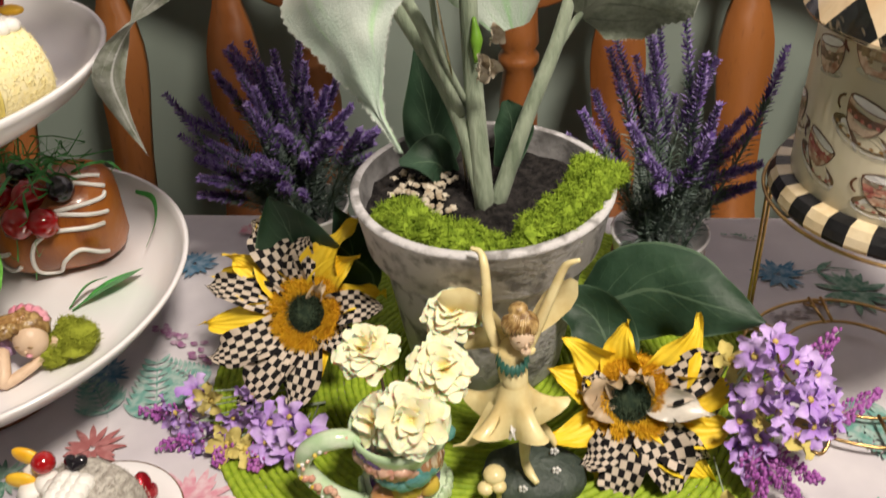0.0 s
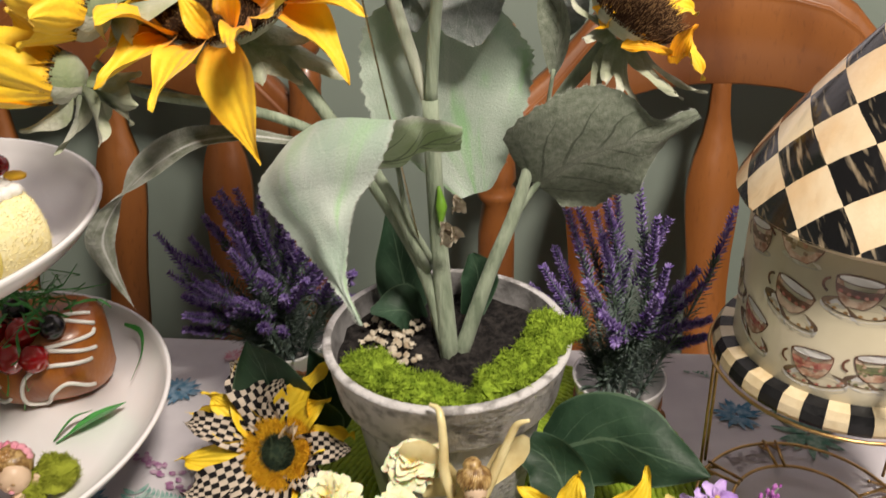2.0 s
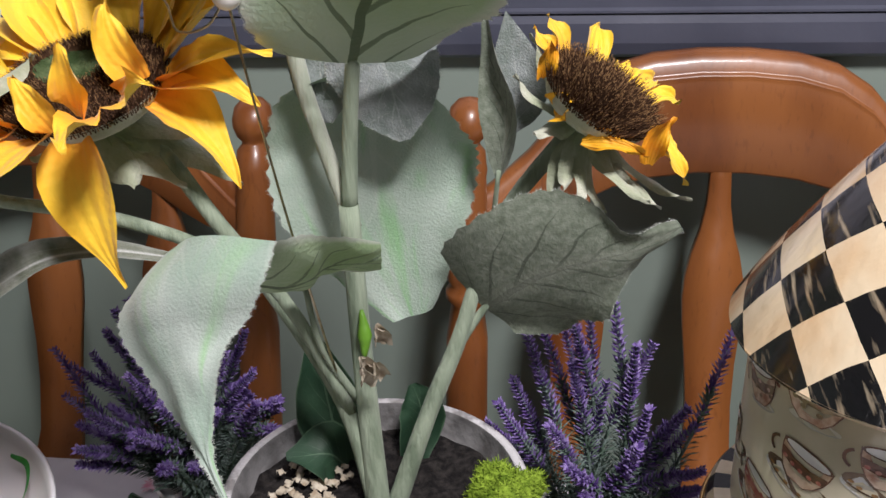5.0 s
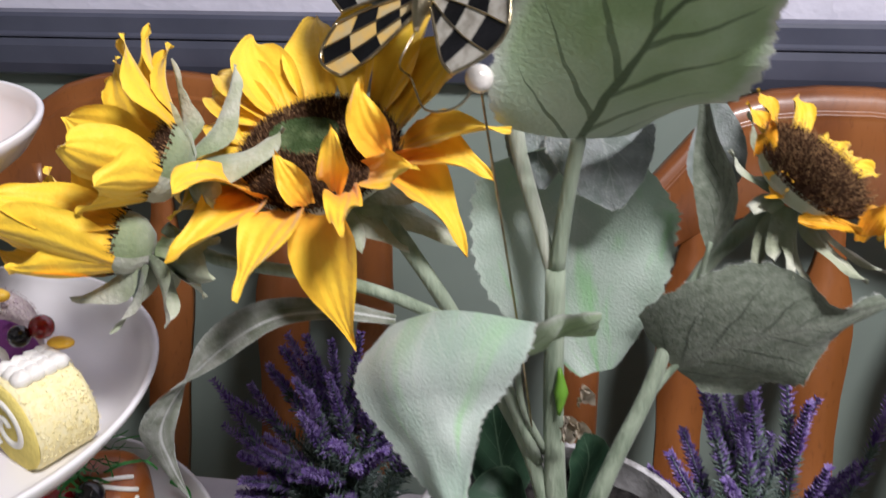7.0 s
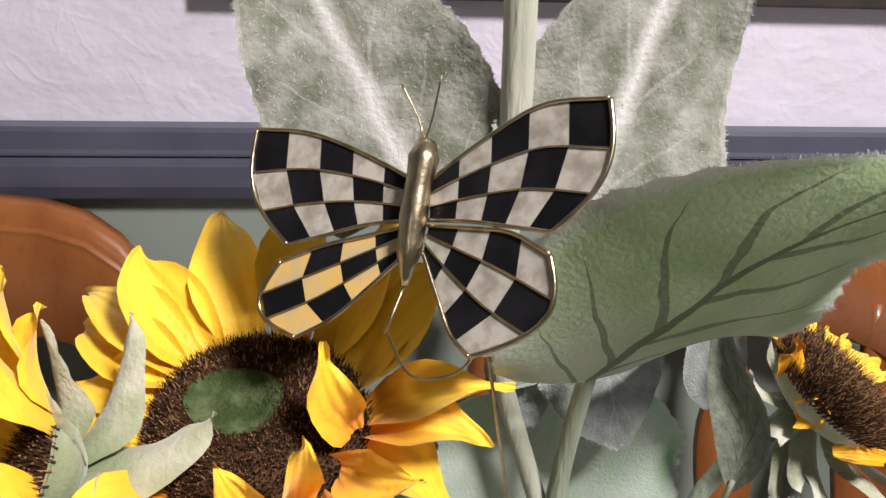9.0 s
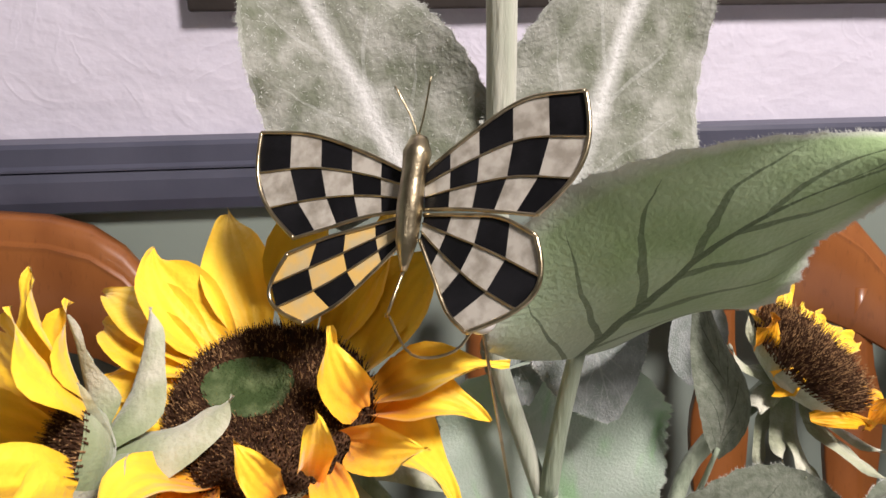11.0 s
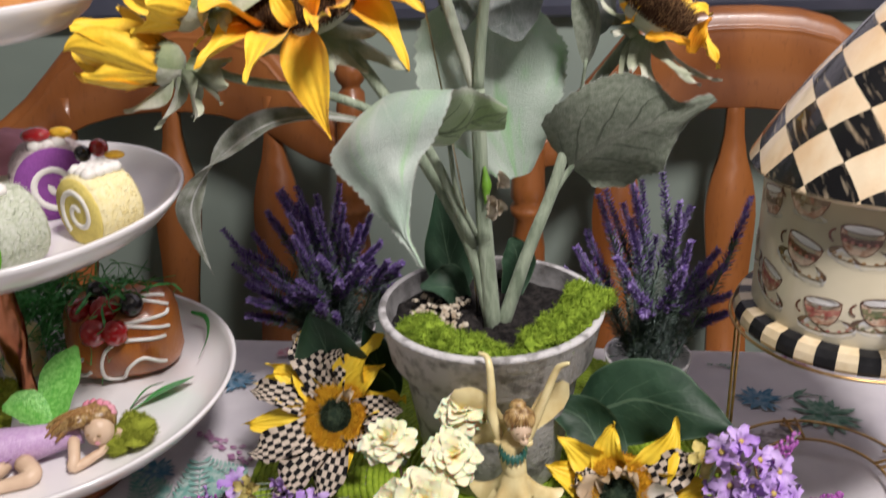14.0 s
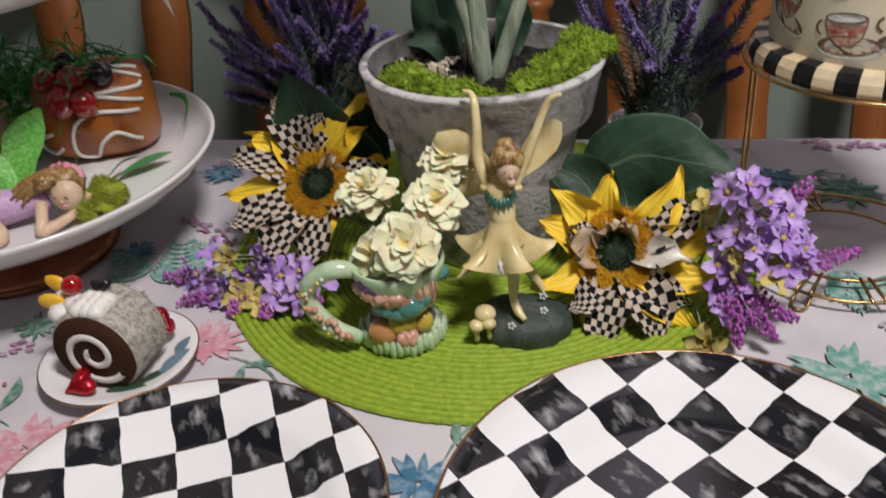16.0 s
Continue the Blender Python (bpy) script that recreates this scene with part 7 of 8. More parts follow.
# ---- cakes ----
def swiss_roll(face, axis, r, length, kind, floor, label, spiral=1.0, turn=0.0, group="swiss roll cakes"):
    """A slice of filled roll: sponge, cream spiral on its cut face, crumbed coat. Returns the thing and its frame."""
    ax = V(axis).normalized()
    up = V((0, 0, 1))
    sx = up.cross(ax) * -1.0
    f = V((face[0], face[1], floor + r * 0.94))
    t = thing("swiss_roll", (f.x, f.y, floor), label, "cake", group)

    def P(a, rad, d):
        z = rad * math.sin(a)
        z = max(z, -r * 0.93)
        return f + sx * (rad * math.cos(a)) + up * z + ax * d
    n = 48
    b = Build()
    rings = [(r * 1.0, 0.0015), (r * 1.05, 0.003), (r * 1.06, 0.008), (r * 1.05, length * 0.6), (r * 1.05, length - 0.003), (r * 1.0, length), (0.001, length)]
    vs = [P(2 * math.pi * i / n, rad * (1 + 0.03 * noise.noise(V((i * 0.5, d * 200, 1)))), d) for rad, d in rings for i in range(n)]
    b.add(vs, [(j * n + i, j * n + (i + 1) % n, (j + 1) * n + (i + 1) % n, (j + 1) * n + i) for j in range(len(rings) - 1) for i in range(n)])
    rnd = random.Random(int(r * 1e5))
    for i in range(1500):
        a, d = rnd.uniform(-0.5, 3.6), rnd.uniform(0.002, length)
        p = P(a, r * 1.05, d)
        e = V((rnd.gauss(0, 1), rnd.gauss(0, 1), rnd.gauss(0, 1))).normalized() * 0.0010
        o = e.cross(up).normalized() * 0.0003
        nn = (p - P(a, 0, d)).normalized() * 0.0007
        b.add([p - e, p + o + nn, p + e + nn, p - o + nn], [(0, 1, 2), (0, 2, 3)])
    part("coat", b, M_crumb[kind], t, "crumbed outer coat", smooth=True)
    b = Build()
    vs = [P(2 * math.pi * i / n, r * s, d) for s, d in ((1.0, 0.0015), (0.98, 0.0), (0.5, -0.0003), (0.001, -0.0003)) for i in range(n)]
    b.add(vs, [(j * n + i, j * n + (i + 1) % n, (j + 1) * n + (i + 1) % n, (j + 1) * n + i) for j in range(3) for i in range(n)])
    part("sponge", b, M_sponge[kind], t, "coloured sponge face")
    pts = []
    for i in range(41):
        u = i / 40
        a = turn + 2 * math.pi * 1.55 * u * spiral
        pts.append(P(a, r * (0.10 + 0.66 * u), -0.0008))
    b = Build()
    vs, w = [], r * 0.085
    for i, p in enumerate(pts):
        tg = (pts[min(i + 1, 40)] - pts[max(i - 1, 0)]).normalized()
        o = tg.cross(ax)
        vs += [p - o * w + ax * 0.0006, p - o * w * 0.6 - ax * 0.0007, p + o * w * 0.6 - ax * 0.0007, p + o * w + ax * 0.0006]
    b.add(vs, [(i * 4 + k, i * 4 + k + 1, i * 4 + k + 5, i * 4 + k + 4) for i in range(40) for k in range(3)])
    part("cream_spiral", b, M_icing, t, "white cream spiral")
    return t, f, ax, sx


def cream_blob(t, spots, r):
    for p in spots:
        part("cream_dollop", ball(Build(), p, r, 0, 12, 8, (1, 1, 0.8), rough=0.2), M_icing, t)


def cherry(t, p, r, stalk=False):
    part("cherry", ball(Build(), p, r, n=18, m=12), M_cherry, t, "glossy red cherry")


def heart(t, p, size, mat, tilt=None, label="", name="heart"):
    b = Build()
    n, vs = 28, []
    m = tilt or Matrix.Identity(3)
    for s, h in ((0.0, 0.42), (0.6, 0.36), (0.9, 0.2), (1.0, 0.0), (0.9, -0.2), (0.0, -0.3)):
        for i in range(n):
            a = 2 * math.pi * i / n
            x, y = 16 * math.sin(a) ** 3 / 17, (13 * math.cos(a) - 5 * math.cos(2 * a) - 2 * math.cos(3 * a) - math.cos(4 * a)) / 17
            vs.append(V(p) + m @ V((x * s * size, y * s * size, h * size)))
    b.add(vs, [(j * n + i, j * n + (i + 1) % n, (j + 1) * n + (i + 1) % n, (j + 1) * n + i) for j in range(5) for i in range(n)])
    return part(name, b, mat, t, label) if t else b


# saucer with the chocolate roll
SA = V((-0.262, 0.332, TOP + 0.0015))
t = thing("saucer", SA, "small white china saucer with gold rim and painted sprig", "saucer")
part("dish", lathe(Build(), SA, [(0, 0.0), (0.026, 0.0), (0.028, 0.002), (0.045, 0.0075), (0.053, 0.0105), (0.0532, 0.0115), (0.0525, 0.012), (0.044, 0.0095), (0.028, 0.0045), (0, 0.004)], 56), M_china, t)
part("rim_line", lathe(Build(), SA, [(0.0525, 0.01205), (0.0533, 0.0121), (0.0535, 0.0115)], 56), M_rimgold, t, "gold rim line")
b = Build()
for i, (x, y, a, l, w) in enumerate(((-0.258, 0.300, 0.1, 0.030, 0.006), (-0.240, 0.305, 0.7, 0.030, 0.006), (-0.228, 0.318, 1.1, 0.026, 0.005), (-0.222, 0.335, 1.5, 0.02, 0.006))):
    zz = TOP + 0.0080 if i < 2 else TOP + 0.0100
    leaf(b, [(x, y, zz), (x + l * 0.5 * math.cos(a), y + l * 0.5 * math.sin(a), zz + 0.0012), (x + l * math.cos(a), y + l * math.sin(a), zz + 0.0022)], [(-math.sin(a), math.cos(a), 0.1)], [0.001, w, w * 0.9, 0.001], 8, 4, 0.05, 0, 0, 0 if i < 2 else 1)
part("painted_sprig", b, [M_gloss, material("print_blue_grey", (0.16, 0.24, 0.3), 0.3)], t, "painted green and blue sprig")
t, f, ax, sx = swiss_roll((-0.262, 0.305), (0.10, 0.99, 0), 0.0290, 0.040, "chocolate", TOP + 0.006, "chocolate swiss roll cake on the saucer", 1.0, 2.2)
top = f + V((0, 0, 0.0275))
cream_blob(t, [top + ax * (0.008 + 0.006 * (i // 3)) - sx * 0.0 + sx * (0.006 * (i % 3 - 1)) + V((0, 0, 0.002)) for i in range(9)], 0.0068)
cream_blob(t, [V((-0.280, 0.330, 0.805)), V((-0.290, 0.326, 0.801)), V((-0.272, 0.324, 0.807)), V((-0.292, 0.338, 0.803))], 0.0085)
cherry(t, (-0.283, 0.336, 0.816), 0.0072)
for p, a in (((-0.300, 0.346, 0.810), 0.5), ((-0.297, 0.330, 0.807), 0.0)):
    part("fruit_slice", ball(Build(), p, 0.010, n=14, m=8, squash=(1.0, 0.35, 0.6), turn=Matrix.Rotation(a, 3, "Y")), M_slice, t, "orange fruit slice")
heart(t, (-0.263, 0.336, 0.8165), 0.0078, M_darkberry, Matrix.Rotation(radians(35), 3, "X"), "black chocolate heart", "chocolate_heart")
for p, m in (((-0.271, 0.297, 0.7665), Matrix.Rotation(radians(25), 3, "X") @ Matrix.Rotation(radians(-50), 3, "Z")), ((-0.236, 0.352, 0.776), Matrix.Rotation(radians(70), 3, "Y"))):
    b = heart(None, p, 0.0118, None, m)
    single("candy_heart", b, M_redheart, "shiny red foil candy heart beside the roll", "candy", "candy hearts")

# second tier
F2 = TOP + 0.255 - 0.032 + 0.0078
t, f, ax, sx = swiss_roll((-0.322, 0.454), (0.48, 0.88, 0), 0.0265, 0.037, "yellow", F2, "yellow sponge swiss roll topped with cream and cherry", 1.0, 0.6)
top = f + V((0, 0, 0.0265))
cream_blob(t, [top + ax * (0.010 + 0.007 * (i // 3)) + sx * (0.007 * (i % 3 - 1)) + V((0, 0, 0.0015)) for i in range(12)], 0.0060)
cherry(t, (-0.321, 0.499, 1.0415), 0.0072)
part("fruit_slice", ball(Build(), (-0.303, 0.487, 1.040), 0.008, squash=(1, 0.6, 0.4)), M_slice, t, "orange fruit slice")
part("berry", ball(Build(), (-0.331, 0.492, 1.039), 0.0065), M_darkberry, t, "dark berry")
t, f, ax, sx = swiss_roll((-0.366, 0.505), (-0.55, 0.83, 0), 0.0300, 0.044, "purple", F2, "purple sponge swiss roll with pale crumb coat", 1.0, 3.0)
top = f + V((0, 0, 0.030))
cream_blob(t, [top + ax * (0.008 + 0.008 * (i // 3)) + sx * (0.008 * (i % 3 - 1)) + V((0, 0, 0.001)) for i in range(9)], 0.0062)
part("strawberry", ball(Build(), top + ax * 0.012 - sx * 0.006 + V((0, 0, 0.009)), 0.010, squash=(1.2, 0.9, 0.6)), M_cherry, t, "red strawberry slice")
part("fruit_slice", ball(Build(), top + ax * 0.012 + sx * 0.012 + V((0, 0, 0.008)), 0.009, squash=(1.1, 0.6, 0.5)), M_slice, t, "orange fruit slice")
t, f, ax, sx = swiss_roll((-0.370, 0.400), (0.42, 0.90, 0), 0.0280, 0.040, "green", F2, "green sponge swiss roll topped with cream", 1.0, 1.2)
top = f + V((0, 0, 0.028))
cream_blob(t, [top + ax * (0.008 + 0.007 * (i // 3)) + sx * (0.007 * (i % 3 - 1)) + V((0, 0, 0.002)) for i in range(9)], 0.0064)
cherry(t, top + ax * 0.012 + sx * 0.010 + V((0, 0, 0.011)), 0.0070)
part("berry", ball(Build(), top + ax * 0.014 - sx * 0.002 + V((0, 0, 0.010)), 0.006), M_darkberry, t, "dark berry")
t = thing("cupcake", (-0.440, 0.556, F2), "pink frosted cupcake on the second tier", "cake")
part("cup", lathe(Build(), (-0.440, 0.556, F2), [(0, 0), (0.018, 0), (0.024, 0.024), (0.022, 0.026), (0, 0.026)], 24), M_cream, t)
part("frosting", ball(Build(), (-0.440, 0.556, F2 + 0.038), 0.028, 0, 18, 12, (1, 1, 0.75), rough=0.3), M_pinkbun, t, "pink frosting")

# third tier: a glazed ring bun
F3 = TOP + 0.400 - 0.028 + 0.0078
t = thing("ring_bun", (-0.405, 0.515, F3), "orange ring bun with cream glaze and sprinkles", "cake")
for nm, rr, zz, mat in (("bun", 0.0260, 0.026, M_bun), ("glaze", 0.0235, 0.033, M_glaze)):
    b = Build()
    lathe(b, (-0.405, 0.515, F3 + zz), [(0.030 + rr * math.cos(a), rr * math.sin(a) * (1.0 if nm == "bun" else 0.93)) for a in [2 * math.pi * i / 16 for i in range(17)]], 40)
    part(nm, b, mat, t)
rnd = random.Random(6)
b = Build()
for i in range(60):
    a, rr = rnd.uniform(0, 6.28), rnd.uniform(0.018, 0.046)
    ball(b, (-0.405 + rr * math.cos(a), 0.515 + rr * math.sin(a), F3 + 0.033 + 0.0218 * math.sqrt(max(0, 1 - ((rr - 0.03) / 0.0235) ** 2))), 0.0014, 0, 6, 4)
part("sprinkles", b, M_glazeyellow, t, "yellow sprinkles", kind="stuff")

# bottom tier
F1 = TOP + 0.092 - 0.034 + 0.0078


def eclair():
    c = V((-0.362, 0.553, F1))
    t = thing("fruit_pastry", c, "glazed brown pastry with icing loops and berries", "pastry")
    q = Matrix.Rotation(radians(18), 3, "Z")

    def S(u, v, k=1.0):
        """u along the loaf, v round it"""
        x = 0.050 * u
        e = math.sqrt(max(0.0, 1 - abs(u) ** 3.4))
        cy, sz = math.cos(v), math.sin(v)
        y = 0.044 * e * math.copysign(abs(cy) ** 0.85, cy)
        z = 0.036 + 0.040 * (0.5 + 0.5 * e) * math.copysign(abs(sz) ** 0.9, sz)
        return c + q @ V((x * k, y * k, 0)) + V((0, 0, max(0.0, z) if k == 1 else max(0, 0.036 + (z - 0.036) * k)))
    b = Build()
    nu, nv = 22, 36
    vs = [S(-1 + 2 * j / nu, 2 * math.pi * i / nv) for j in range(nu + 1) for i in range(nv)]
    b.add(vs, [(j * nv + i, j * nv + (i + 1) % nv, (j + 1) * nv + (i + 1) % nv, (j + 1) * nv + i) for j in range(nu) for i in range(nv)])
    b.add([S(1.0, 2 * math.pi * i / nv) for i in range(nv)], [tuple(range(nv))])
    b.add([S(-1.0, 2 * math.pi * i / nv) for i in range(nv)], [tuple(range(nv - 1, -1, -1))])
    part("crust", b, M_crust, t)
    # icing loops over the front
    for loop in ([(0.72, 3.62), (0.40, 3.30), (0.12, 3.50), (-0.05, 3.92), (-0.30, 3.78), (-0.26, 3.18), (0.10, 2.90), (0.78, 2.98)], [(0.85, 2.78), (0.35, 2.62), (0.05, 2.55), (0.75, 2.45), (0.86, 2.30)], [(0.86, 2.12), (0.45, 1.98), (0.2, 1.9), (0.8, 1.8)], [(-0.52, 3.55), (-0.72, 3.80), (-0.90, 3.70), (-0.86, 3.40), (-0.6, 3.2)]):
        part("icing", tube(Build(), [S(p.x, p.y, 1.02) for p in smooth_path([(u, v, 0) for u, v in loop], 12 * len(loop))], 0.0017, 7, 24 * len(loop)), M_icing, t, "white piped icing loop")
    for p, r, m, nm in (((-0.366, 0.510, 0.873), 0.0125, M_cherry, "raspberry"), ((-0.348, 0.512, 0.872), 0.0115, M_cherry, "raspberry"), ((-0.362, 0.527, 0.886), 0.0125, M_cherry, "raspberry"), ((-0.338, 0.530, 0.890), 0.0105, M_darkberry, "grape"), ((-0.374, 0.545, 0.894), 0.011, M_darkberry, "grape"), ((-0.384, 0.526, 0.885), 0.0115, M_cherry, "raspberry")):
        part(nm, ball(Build(), p, r, n=16, m=12, rough=0.12 if m is M_cherry else 0.0), m, t, "dark red raspberry" if m is M_cherry else "black grape")
    return t


eclair()


def strands(name, n, centre, spread, length, mat, seed, label, w=0.0008):
    rnd = random.Random(seed)
    b = Build()
    for i in range(n):
        p = V([centre[k] + rnd.uniform(-1, 1) * spread[k] for k in range(3)])
        d = V((rnd.gauss(0, 1), rnd.gauss(0, 1), rnd.gauss(0, 0.5))).normalized() * length
        pts = [p, p + d * 0.35 + V((0, 0, 0.4 * length * rnd.random())), p + d * 0.7 + V((rnd.uniform(-1, 1), rnd.uniform(-1, 1), rnd.uniform(-0.5, 0.6))) * 0.35 * length, p + d + V((0, 0, rnd.uniform(-0.3, 0.3) * length))]
        pts = [V((q.x, q.y, max(q.z, F1 + 0.002))) for q in pts]
        leaf(b, pts, [V((rnd.gauss(0, 1), rnd.gauss(0, 1), 1))], [w, w, w, w * 0.5], 7, 1, 0.0)
    return single(name, b, mat, label, "grass", kind="stuff")


strands("shredded_grass", 520, (-0.435, 0.572, 0.852), (0.06, 0.035, 0.03), 0.05, M_grass, 1, "green shredded paper grass in the bowl")
strands("shredded_grass", 26, (-0.362, 0.535, 0.896), (0.025, 0.02, 0.006), 0.035, M_grass, 2, "green shredded paper strands over the pastry", 0.0012)
part_b = leaf(Build(), [(-0.327, 0.478, F1 + 0.002), (-0.308, 0.498, F1 + 0.008), (-0.287, 0.520, F1 + 0.010)], [(0.6, -0.6, 0.5)], [0.002, 0.004, 0.012, 0.016, 0.012, 0.001], 16, 6, 0.3)
leaf(part_b, [(-0.330, 0.480, F1 + 0.002), (-0.320, 0.495, F1 + 0.012), (-0.308, 0.505, F1 + 0.013)], [(0.6, -0.6, 0.5)], [0.002, 0.004, 0.004, 0.001], 10, 4, 0.3)
single("paper_leaf", part_b, M_ribbonleaf, "green paper leaf lying in the bowl", "leaf")
part_b = leaf(Build(), [(-0.318, 0.60, F1 + 0.03), (-0.300, 0.590, F1 + 0.03), (-0.292, 0.570, F1 + 0.022), (-0.293, 0.545, F1 + 0.012)], [(0.5, 0.3, 0.8)], [0.0015, 0.0028, 0.0022, 0.001], 14, 3, 0.2)
single("ribbon_strand", part_b, M_ribbonleaf, "curled green ribbon strand in the bowl", "ribbon")
moss("moss", [((-0.302, 0.435, F1 + 0.013), 0.017), ((-0.315, 0.424, F1 + 0.008), 0.013)], 7000, 5, M_oldmoss, "olive green moss ball under the sleeping fairy", 0.7, 1.0)
moss("moss", [((-0.430, 0.432, F1 + 0.014), 0.020), ((-0.455, 0.44, F1 + 0.014), 0.022), ((-0.44, 0.46, F1 + 0.018), 0.022), ((-0.46, 0.41, F1 + 0.012), 0.02)], 6000, 6, M_oldmoss, "olive green moss mound in the bowl")
single("egg", ball(Build(), (-0.500, 0.535, F1 + 0.022), 0.020, n=20, m=14, squash=(1, 1, 1.2)), M_china, "white speckled egg in the grass", "egg")
b = box(Build(), (-0.470, 0.520, F1), (-0.437, 0.548, F1 + 0.048), bevel=0.006)
t = thing("cream_cake", (-0.452, 0.534, F1), "small cream cake slice with a green top", "cake")
part("slice", b, M_glaze, t)
part("green_berry", ball(Build(), (-0.450, 0.530, F1 + 0.052), 0.008), M_grass, t)


def sleeping_fairy():
    """One plain mesh: a doll lying on her front, head on her hands, with green wings."""
    b = Build()
    z = F1
    tube(b, [(-0.412, 0.398, z + 0.010), (-0.395, 0.403, z + 0.014), (-0.380, 0.408, z + 0.016), (-0.360, 0.417, z + 0.017), (-0.342, 0.425, z + 0.018)], [0.017, 0.017, 0.0145, 0.0115, 0.0095], 18, 24, 0)
    for a in range(5):
        s = V((-0.406 + 0.005 * a, 0.390 + 0.003 * a, z + 0.007))
        sheet(b, [s + V((0.012, 0.010, 0.012)), s + V((-0.004, -0.006, 0.006)), s + V((-0.014, -0.012, 0.0))], [(0.5, -0.7, 0)], [0.008, 0.011, 0.007], 0, 8, 5, -0.3)
    tube(b, [(-0.375, 0.395, z + 0.010), (-0.362, 0.383, z + 0.007), (-0.380, 0.372, z + 0.005), (-0.405, 0.357, z + 0.005), (-0.42, 0.35, z + 0.006)], [0.0075, 0.0068, 0.005, 0.0038, 0.0028], 10, 20, 1)
    tube(b, [(-0.390, 0.400, z + 0.010), (-0.392, 0.382, z + 0.008), (-0.415, 0.372, z + 0.006), (-0.435, 0.366, z + 0.006)], [0.0075, 0.006, 0.0045, 0.003], 10, 16, 1)
    tube(b, [(-0.345, 0.418, z + 0.018), (-0.338, 0.402, z + 0.010), (-0.337, 0.398, z + 0.004), (-0.322, 0.412, z + 0.009), (-0.315, 0.420, z + 0.014)], [0.0048, 0.0045, 0.0042, 0.0036, 0.003], 10, 20, 1)
    tube(b, [(-0.318, 0.418, z + 0.006), (-0.312, 0.422, z + 0.014), (-0.309, 0.425, z + 0.022)], [0.0036, 0.0034, 0.0028], 8, 10, 1)
    ball(b, (-0.3235, 0.4195, z + 0.0235), 0.0120, 1, 18, 12, (0.95, 0.9, 1.05))
    ball(b, (-0.3205, 0.4085, z + 0.0195), 0.0016, 3, 8, 5, (1.5, 0.7, 0.8))
    for sx in (-0.3275, -0.3185):
        ball(b, (sx, 0.4096, z + 0.0258), 0.0011, 2, 8, 5, (1.9, 0.6, 0.5))
    ball(b, (-0.3222, 0.4083, z + 0.0228), 0.0013, 1, 8, 5)
    ball(b, (-0.3275, 0.4275, z + 0.0285), 0.0138, 2, 18, 12, (1.05, 0.95, 0.95), rough=0.2)
    for i in range(14):
        o = V((0.0005 * i, 0.0022 * math.sin(i * 1.7), 0.0014 * math.cos(i * 2.3)))
        tube(b, [V((-0.330, 0.424, z + 0.039)) + o, V((-0.342, 0.421, z + 0.036)) + o * 1.6, V((-0.356, 0.417, z + 0.030)) + o * 2.0, V((-0.364, 0.411, z + 0.022)) + o * 2.2], [0.0030, 0.0028, 0.0022, 0.0008], 6, 12, 5)
    for i in range(9):
        o = V((-0.001 * i, 0.002 * math.sin(i), 0.001 * math.cos(i * 2)))
        tube(b, [V((-0.327, 0.416, z + 0.036)) + o, V((-0.340, 0.417, z + 0.029)) + o * 2.5, V((-0.352, 0.416, z + 0.019)) + o * 3], [0.004, 0.0035, 0.0015], 6, 8, 2)
    for i in range(7):
        a = -0.4 + i * 0.45
        ball(b, V((-0.329 + 0.012 * math.cos(a), 0.430 + 0.004 * math.sin(a), z + 0.032 + 0.006 * math.sin(a))), 0.0042, 3, 8, 6, rough=0.3)
    sheet(b, [(-0.362, 0.424, z + 0.026), (-0.362, 0.440, z + 0.050), (-0.352, 0.460, z + 0.074)], [(0.85, -0.2, -0.3)], [0.006, 0.013, 0.015, 0.017, 0.013, 0.002], 4, 16, 6, 0.2)
    sheet(b, [(-0.366, 0.422, z + 0.026), (-0.382, 0.424, z + 0.040), (-0.398, 0.418, z + 0.042)], [(0.4, -0.3, -0.8)], [0.005, 0.011, 0.014, 0.010, 0.002], 4, 14, 6, 0.2)
    return single("sleeping_fairy_figurine", b, [M_lilacdress, M_skin, M_hair, M_pink, M_wing, M_goldhair], "sleeping fairy figurine in lilac dress with green wings", "figurine")


sleeping_fairy()


# ---- flowers printed on the cloth ----
INK = {k: material(k + "_ink", c, 0.85, o, 160, 900, 0.2, depth=0.0006) for k, c, o in (("teal", (0.14, 0.33, 0.29), (0.40, 0.50, 0.47)), ("pink", (0.60, 0.26, 0.33), (0.66, 0.50, 0.54)), ("blue", (0.06, 0.17, 0.27), (0.26, 0.36, 0.46)), ("plum", (0.30, 0.13, 0.26), (0.52, 0.38, 0.48)), ("leafgreen", (0.08, 0.19, 0.14), (0.3, 0.4, 0.34)), ("grey", (0.36, 0.33, 0.36), (0.48, 0.45, 0.48)), ("rust", (0.35, 0.12, 0.12), (0.45, 0.2, 0.2)))}
prints = [0]


def ink(b, x, y, a, l, w, curve=0.0):
    z = TOP + 0.0019 + 0.00002 * (prints[0] % 40)
    prints[0] += 1
    d, s = V((math.cos(a), math.sin(a), 0)), V((-math.sin(a), math.cos(a), 0))
    p = V((x, y, z))
    leaf(b, [p, p + d * l * 0.5 + s * curve * l, p + d * l], [s], [w * 0.2, w * 0.8, w, w * 0.7, w * 0.1], 5, 2, 0.0)


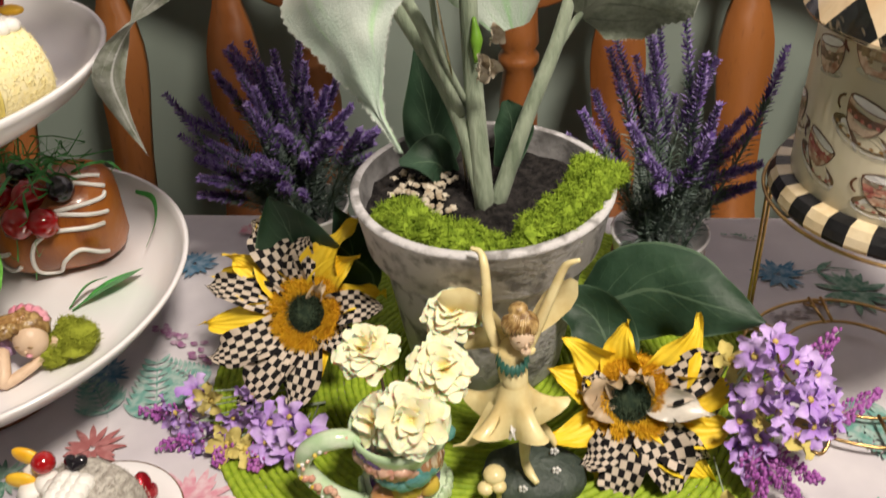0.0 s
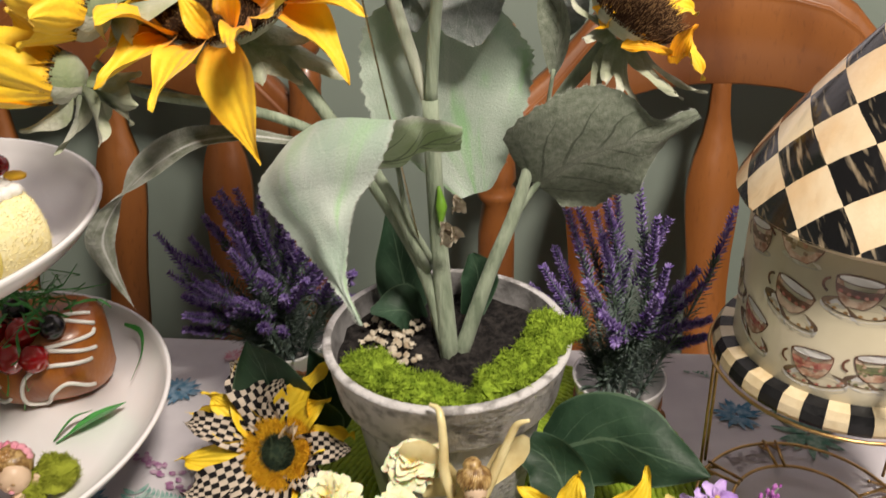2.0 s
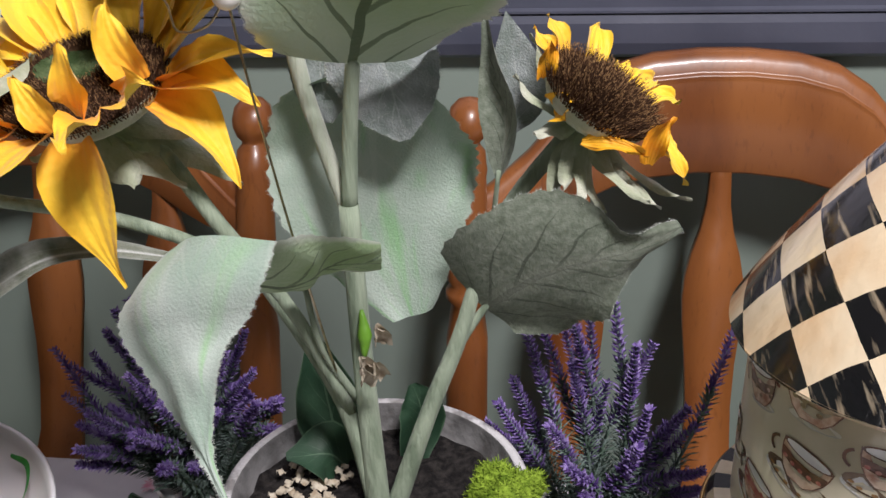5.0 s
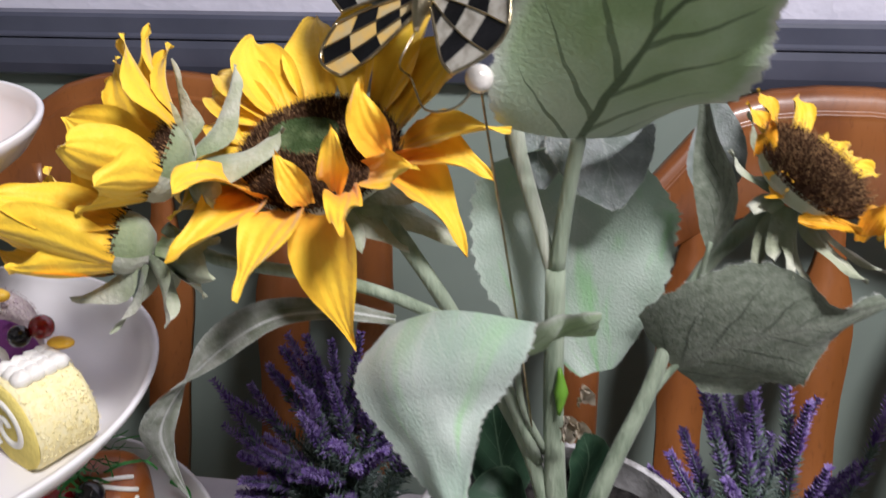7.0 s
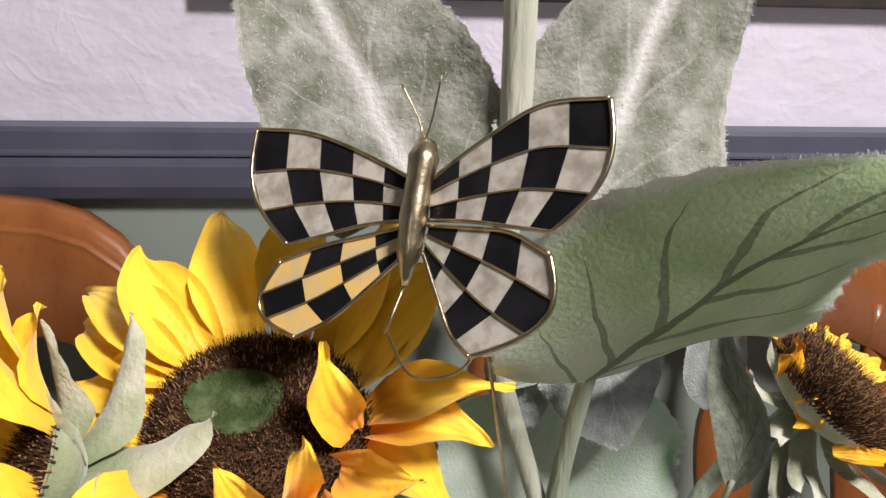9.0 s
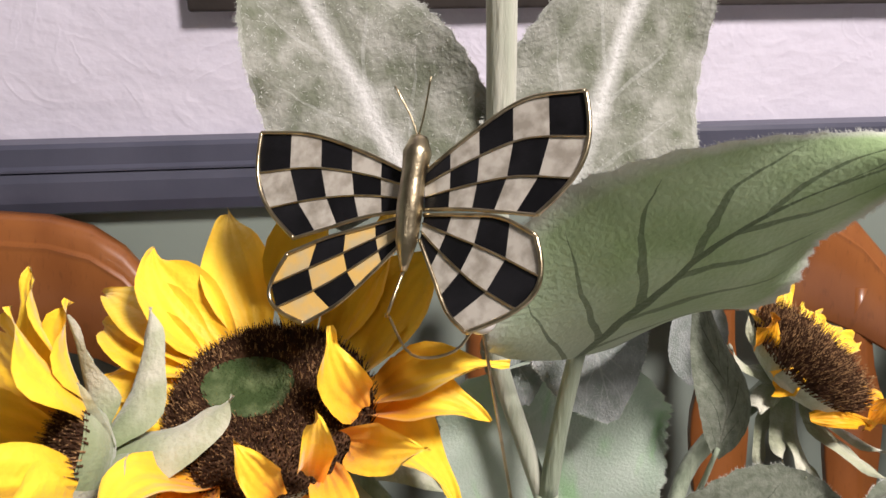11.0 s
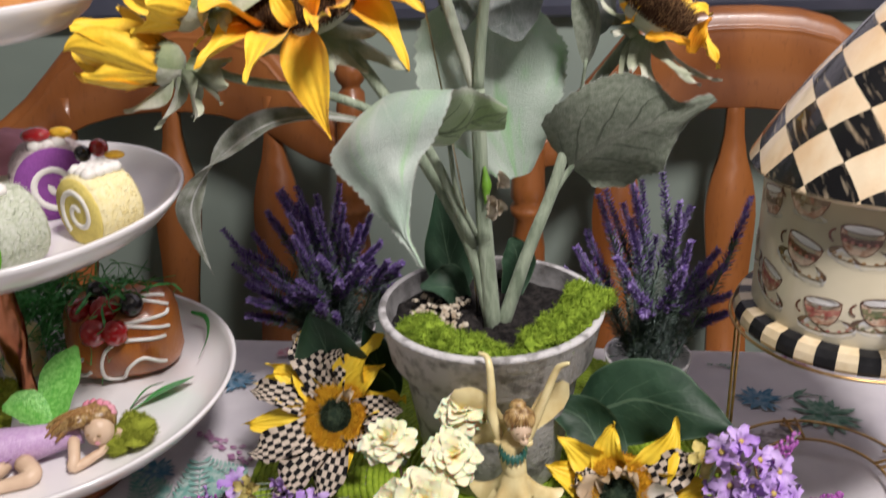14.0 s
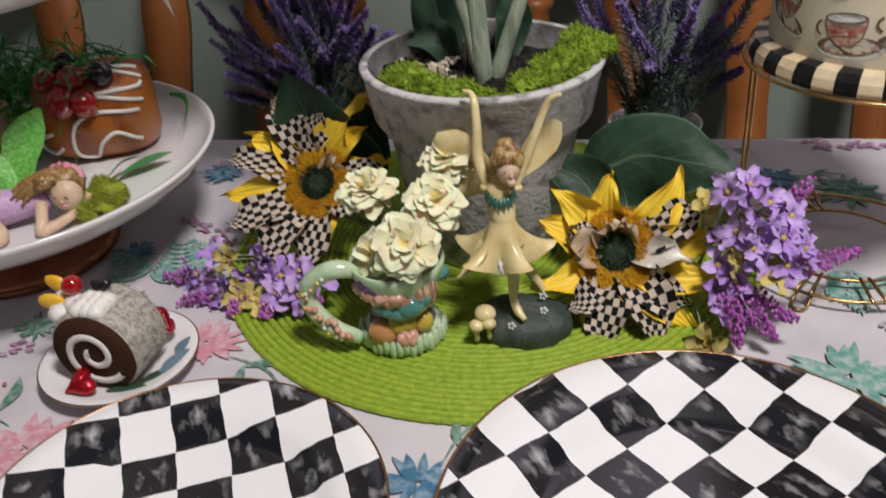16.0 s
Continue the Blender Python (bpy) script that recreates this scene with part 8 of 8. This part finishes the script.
def fern(x, y, a, l, colour="teal", n=9):
    b = Build()
    d = V((math.cos(a), math.sin(a)))
    ink(b, x, y, a, l, 0.0008)
    for i in range(n):
        u = (i + 1) / (n + 1)
        for s in (-1, 1):
            ink(b, x + d.x * l * u, y + d.y * l * u, a + s * 0.85, l * 0.42 * (1.1 - 0.75 * u), l * 0.05 * (1.1 - 0.5 * u), 0.1 * s)
    part("fern_print", b, INK[colour], cloth)


def bloom(x, y, r, colour, seed, rows=3, stalk=None):
    b = Build()
    rnd = random.Random(seed)
    for k in range(rows):
        n = 14 - 3 * k
        for i in range(n):
            a = 6.283 * (i + rnd.random() * 0.6) / n
            q = r * 0.22 * (1 - k / rows)
            ink(b, x + q * math.cos(a), y + q * math.sin(a), a + rnd.uniform(-0.2, 0.2), r * (1.0 - 0.25 * k) * rnd.uniform(0.75, 1.05), r * 0.13)
    part("flower_print", b, INK[colour], cloth)
    if stalk is not None:
        b = Build()
        ink(b, x + r * math.cos(stalk), y + r * math.sin(stalk), stalk, r * 2.4, 0.0012, 0.12)
        for s in (-1, 1):
            ink(b, x + r * 1.7 * math.cos(stalk), y + r * 1.7 * math.sin(stalk), stalk + s * 0.7, r * 1.1, r * 0.16, 0.1 * s)
        part("stalk_print", b, INK["leafgreen"], cloth)


def sprig(x, y, a, l, colour="plum", seed=0):
    b = Build()
    rnd = random.Random(seed)
    d = V((math.cos(a), math.sin(a)))
    for i in range(26):
        u = rnd.random()
        s = rnd.uniform(-1, 1) * l * 0.16 * (1.1 - u)
        ink(b, x + d.x * l * u - d.y * s, y + d.y * l * u + d.x * s, a + rnd.uniform(-0.7, 0.7), l * 0.10, l * 0.035)
    part("sprig_print", b, INK[colour], cloth)


fern(-0.262, 0.430, 1.9, 0.075)
fern(-0.300, 0.435, 2.2, 0.06)
fern(-0.235, 0.470, 2.6, 0.05)
bloom(-0.214, 0.362, 0.026, "pink", 1, 3, -0.6)
bloom(-0.289, 0.250, 0.030, "pink", 2, 3, 2.4)
bloom(-0.042, 0.240, 0.022, "blue", 3, 3, 1.0)
bloom(0.215, 0.348, 0.032, "teal", 4, 4)
fern(0.250, 0.475, -2.0, 0.05)
fern(0.275, 0.470, -1.7, 0.05)
fern(0.230, 0.460, -1.2, 0.045)
bloom(0.220, 0.621, 0.020, "blue", 5, 3, 0.1)
bloom(0.276, 0.598, 0.026, "leafgreen", 6, 4)
sprig(0.255, 0.690, 0.0, 0.085, "plum", 1)
sprig(0.215, 0.678, 3.0, 0.03, "leafgreen", 2)
sprig(-0.235, 0.500, 2.6, 0.075, "plum", 3)
bloom(-0.296, 0.628, 0.020, "blue", 7, 3, 3.0)
bloom(-0.321, 0.480, 0.018, "blue", 8, 3)
sprig(-0.335, 0.350, 3.4, 0.07, "plum", 4)
bloom(-0.350, 0.375, 0.016, "leafgreen", 9, 2)
bloom(-0.40, 0.30, 0.018, "teal", 10, 2, 1.0)
sprig(-0.34, 0.300, 2.6, 0.05, "rust", 5)
bloom(-0.30, 0.405, 0.02, "rust", 11, 2)
sprig(-0.26, 0.69, 0.2, 0.06, "rust", 6)
bloom(-0.26, 0.685, 0.010, "pink", 12, 2)
fern(-0.33, 0.60, 2.4, 0.05, "leafgreen", 7)
sprig(0.20, 0.56, 0.4, 0.06, "grey", 7)
sprig(0.245, 0.40, 0.3, 0.05, "grey", 8)
sprig(0.29, 0.43, 0.9, 0.05, "plum", 9)
bloom(0.30, 0.40, 0.02, "pink", 13, 3)
rnd = random.Random(77)
for i in range(46):
    x, y = rnd.uniform(-0.9, 0.9), rnd.uniform(-0.25, 0.70)
    if -0.42 < x < 0.33 and y > 0.22:
        continue
    k = i % 4
    if k == 0:
        bloom(x, y, 0.026, rnd.choice(["pink", "blue", "teal"]), i, 3, rnd.uniform(0, 6.28))
    elif k == 1:
        fern(x, y, rnd.uniform(0, 6.28), 0.06)
    else:
        sprig(x, y, rnd.uniform(0, 6.28), 0.07, rnd.choice(["plum", "leafgreen", "rust"]), i)
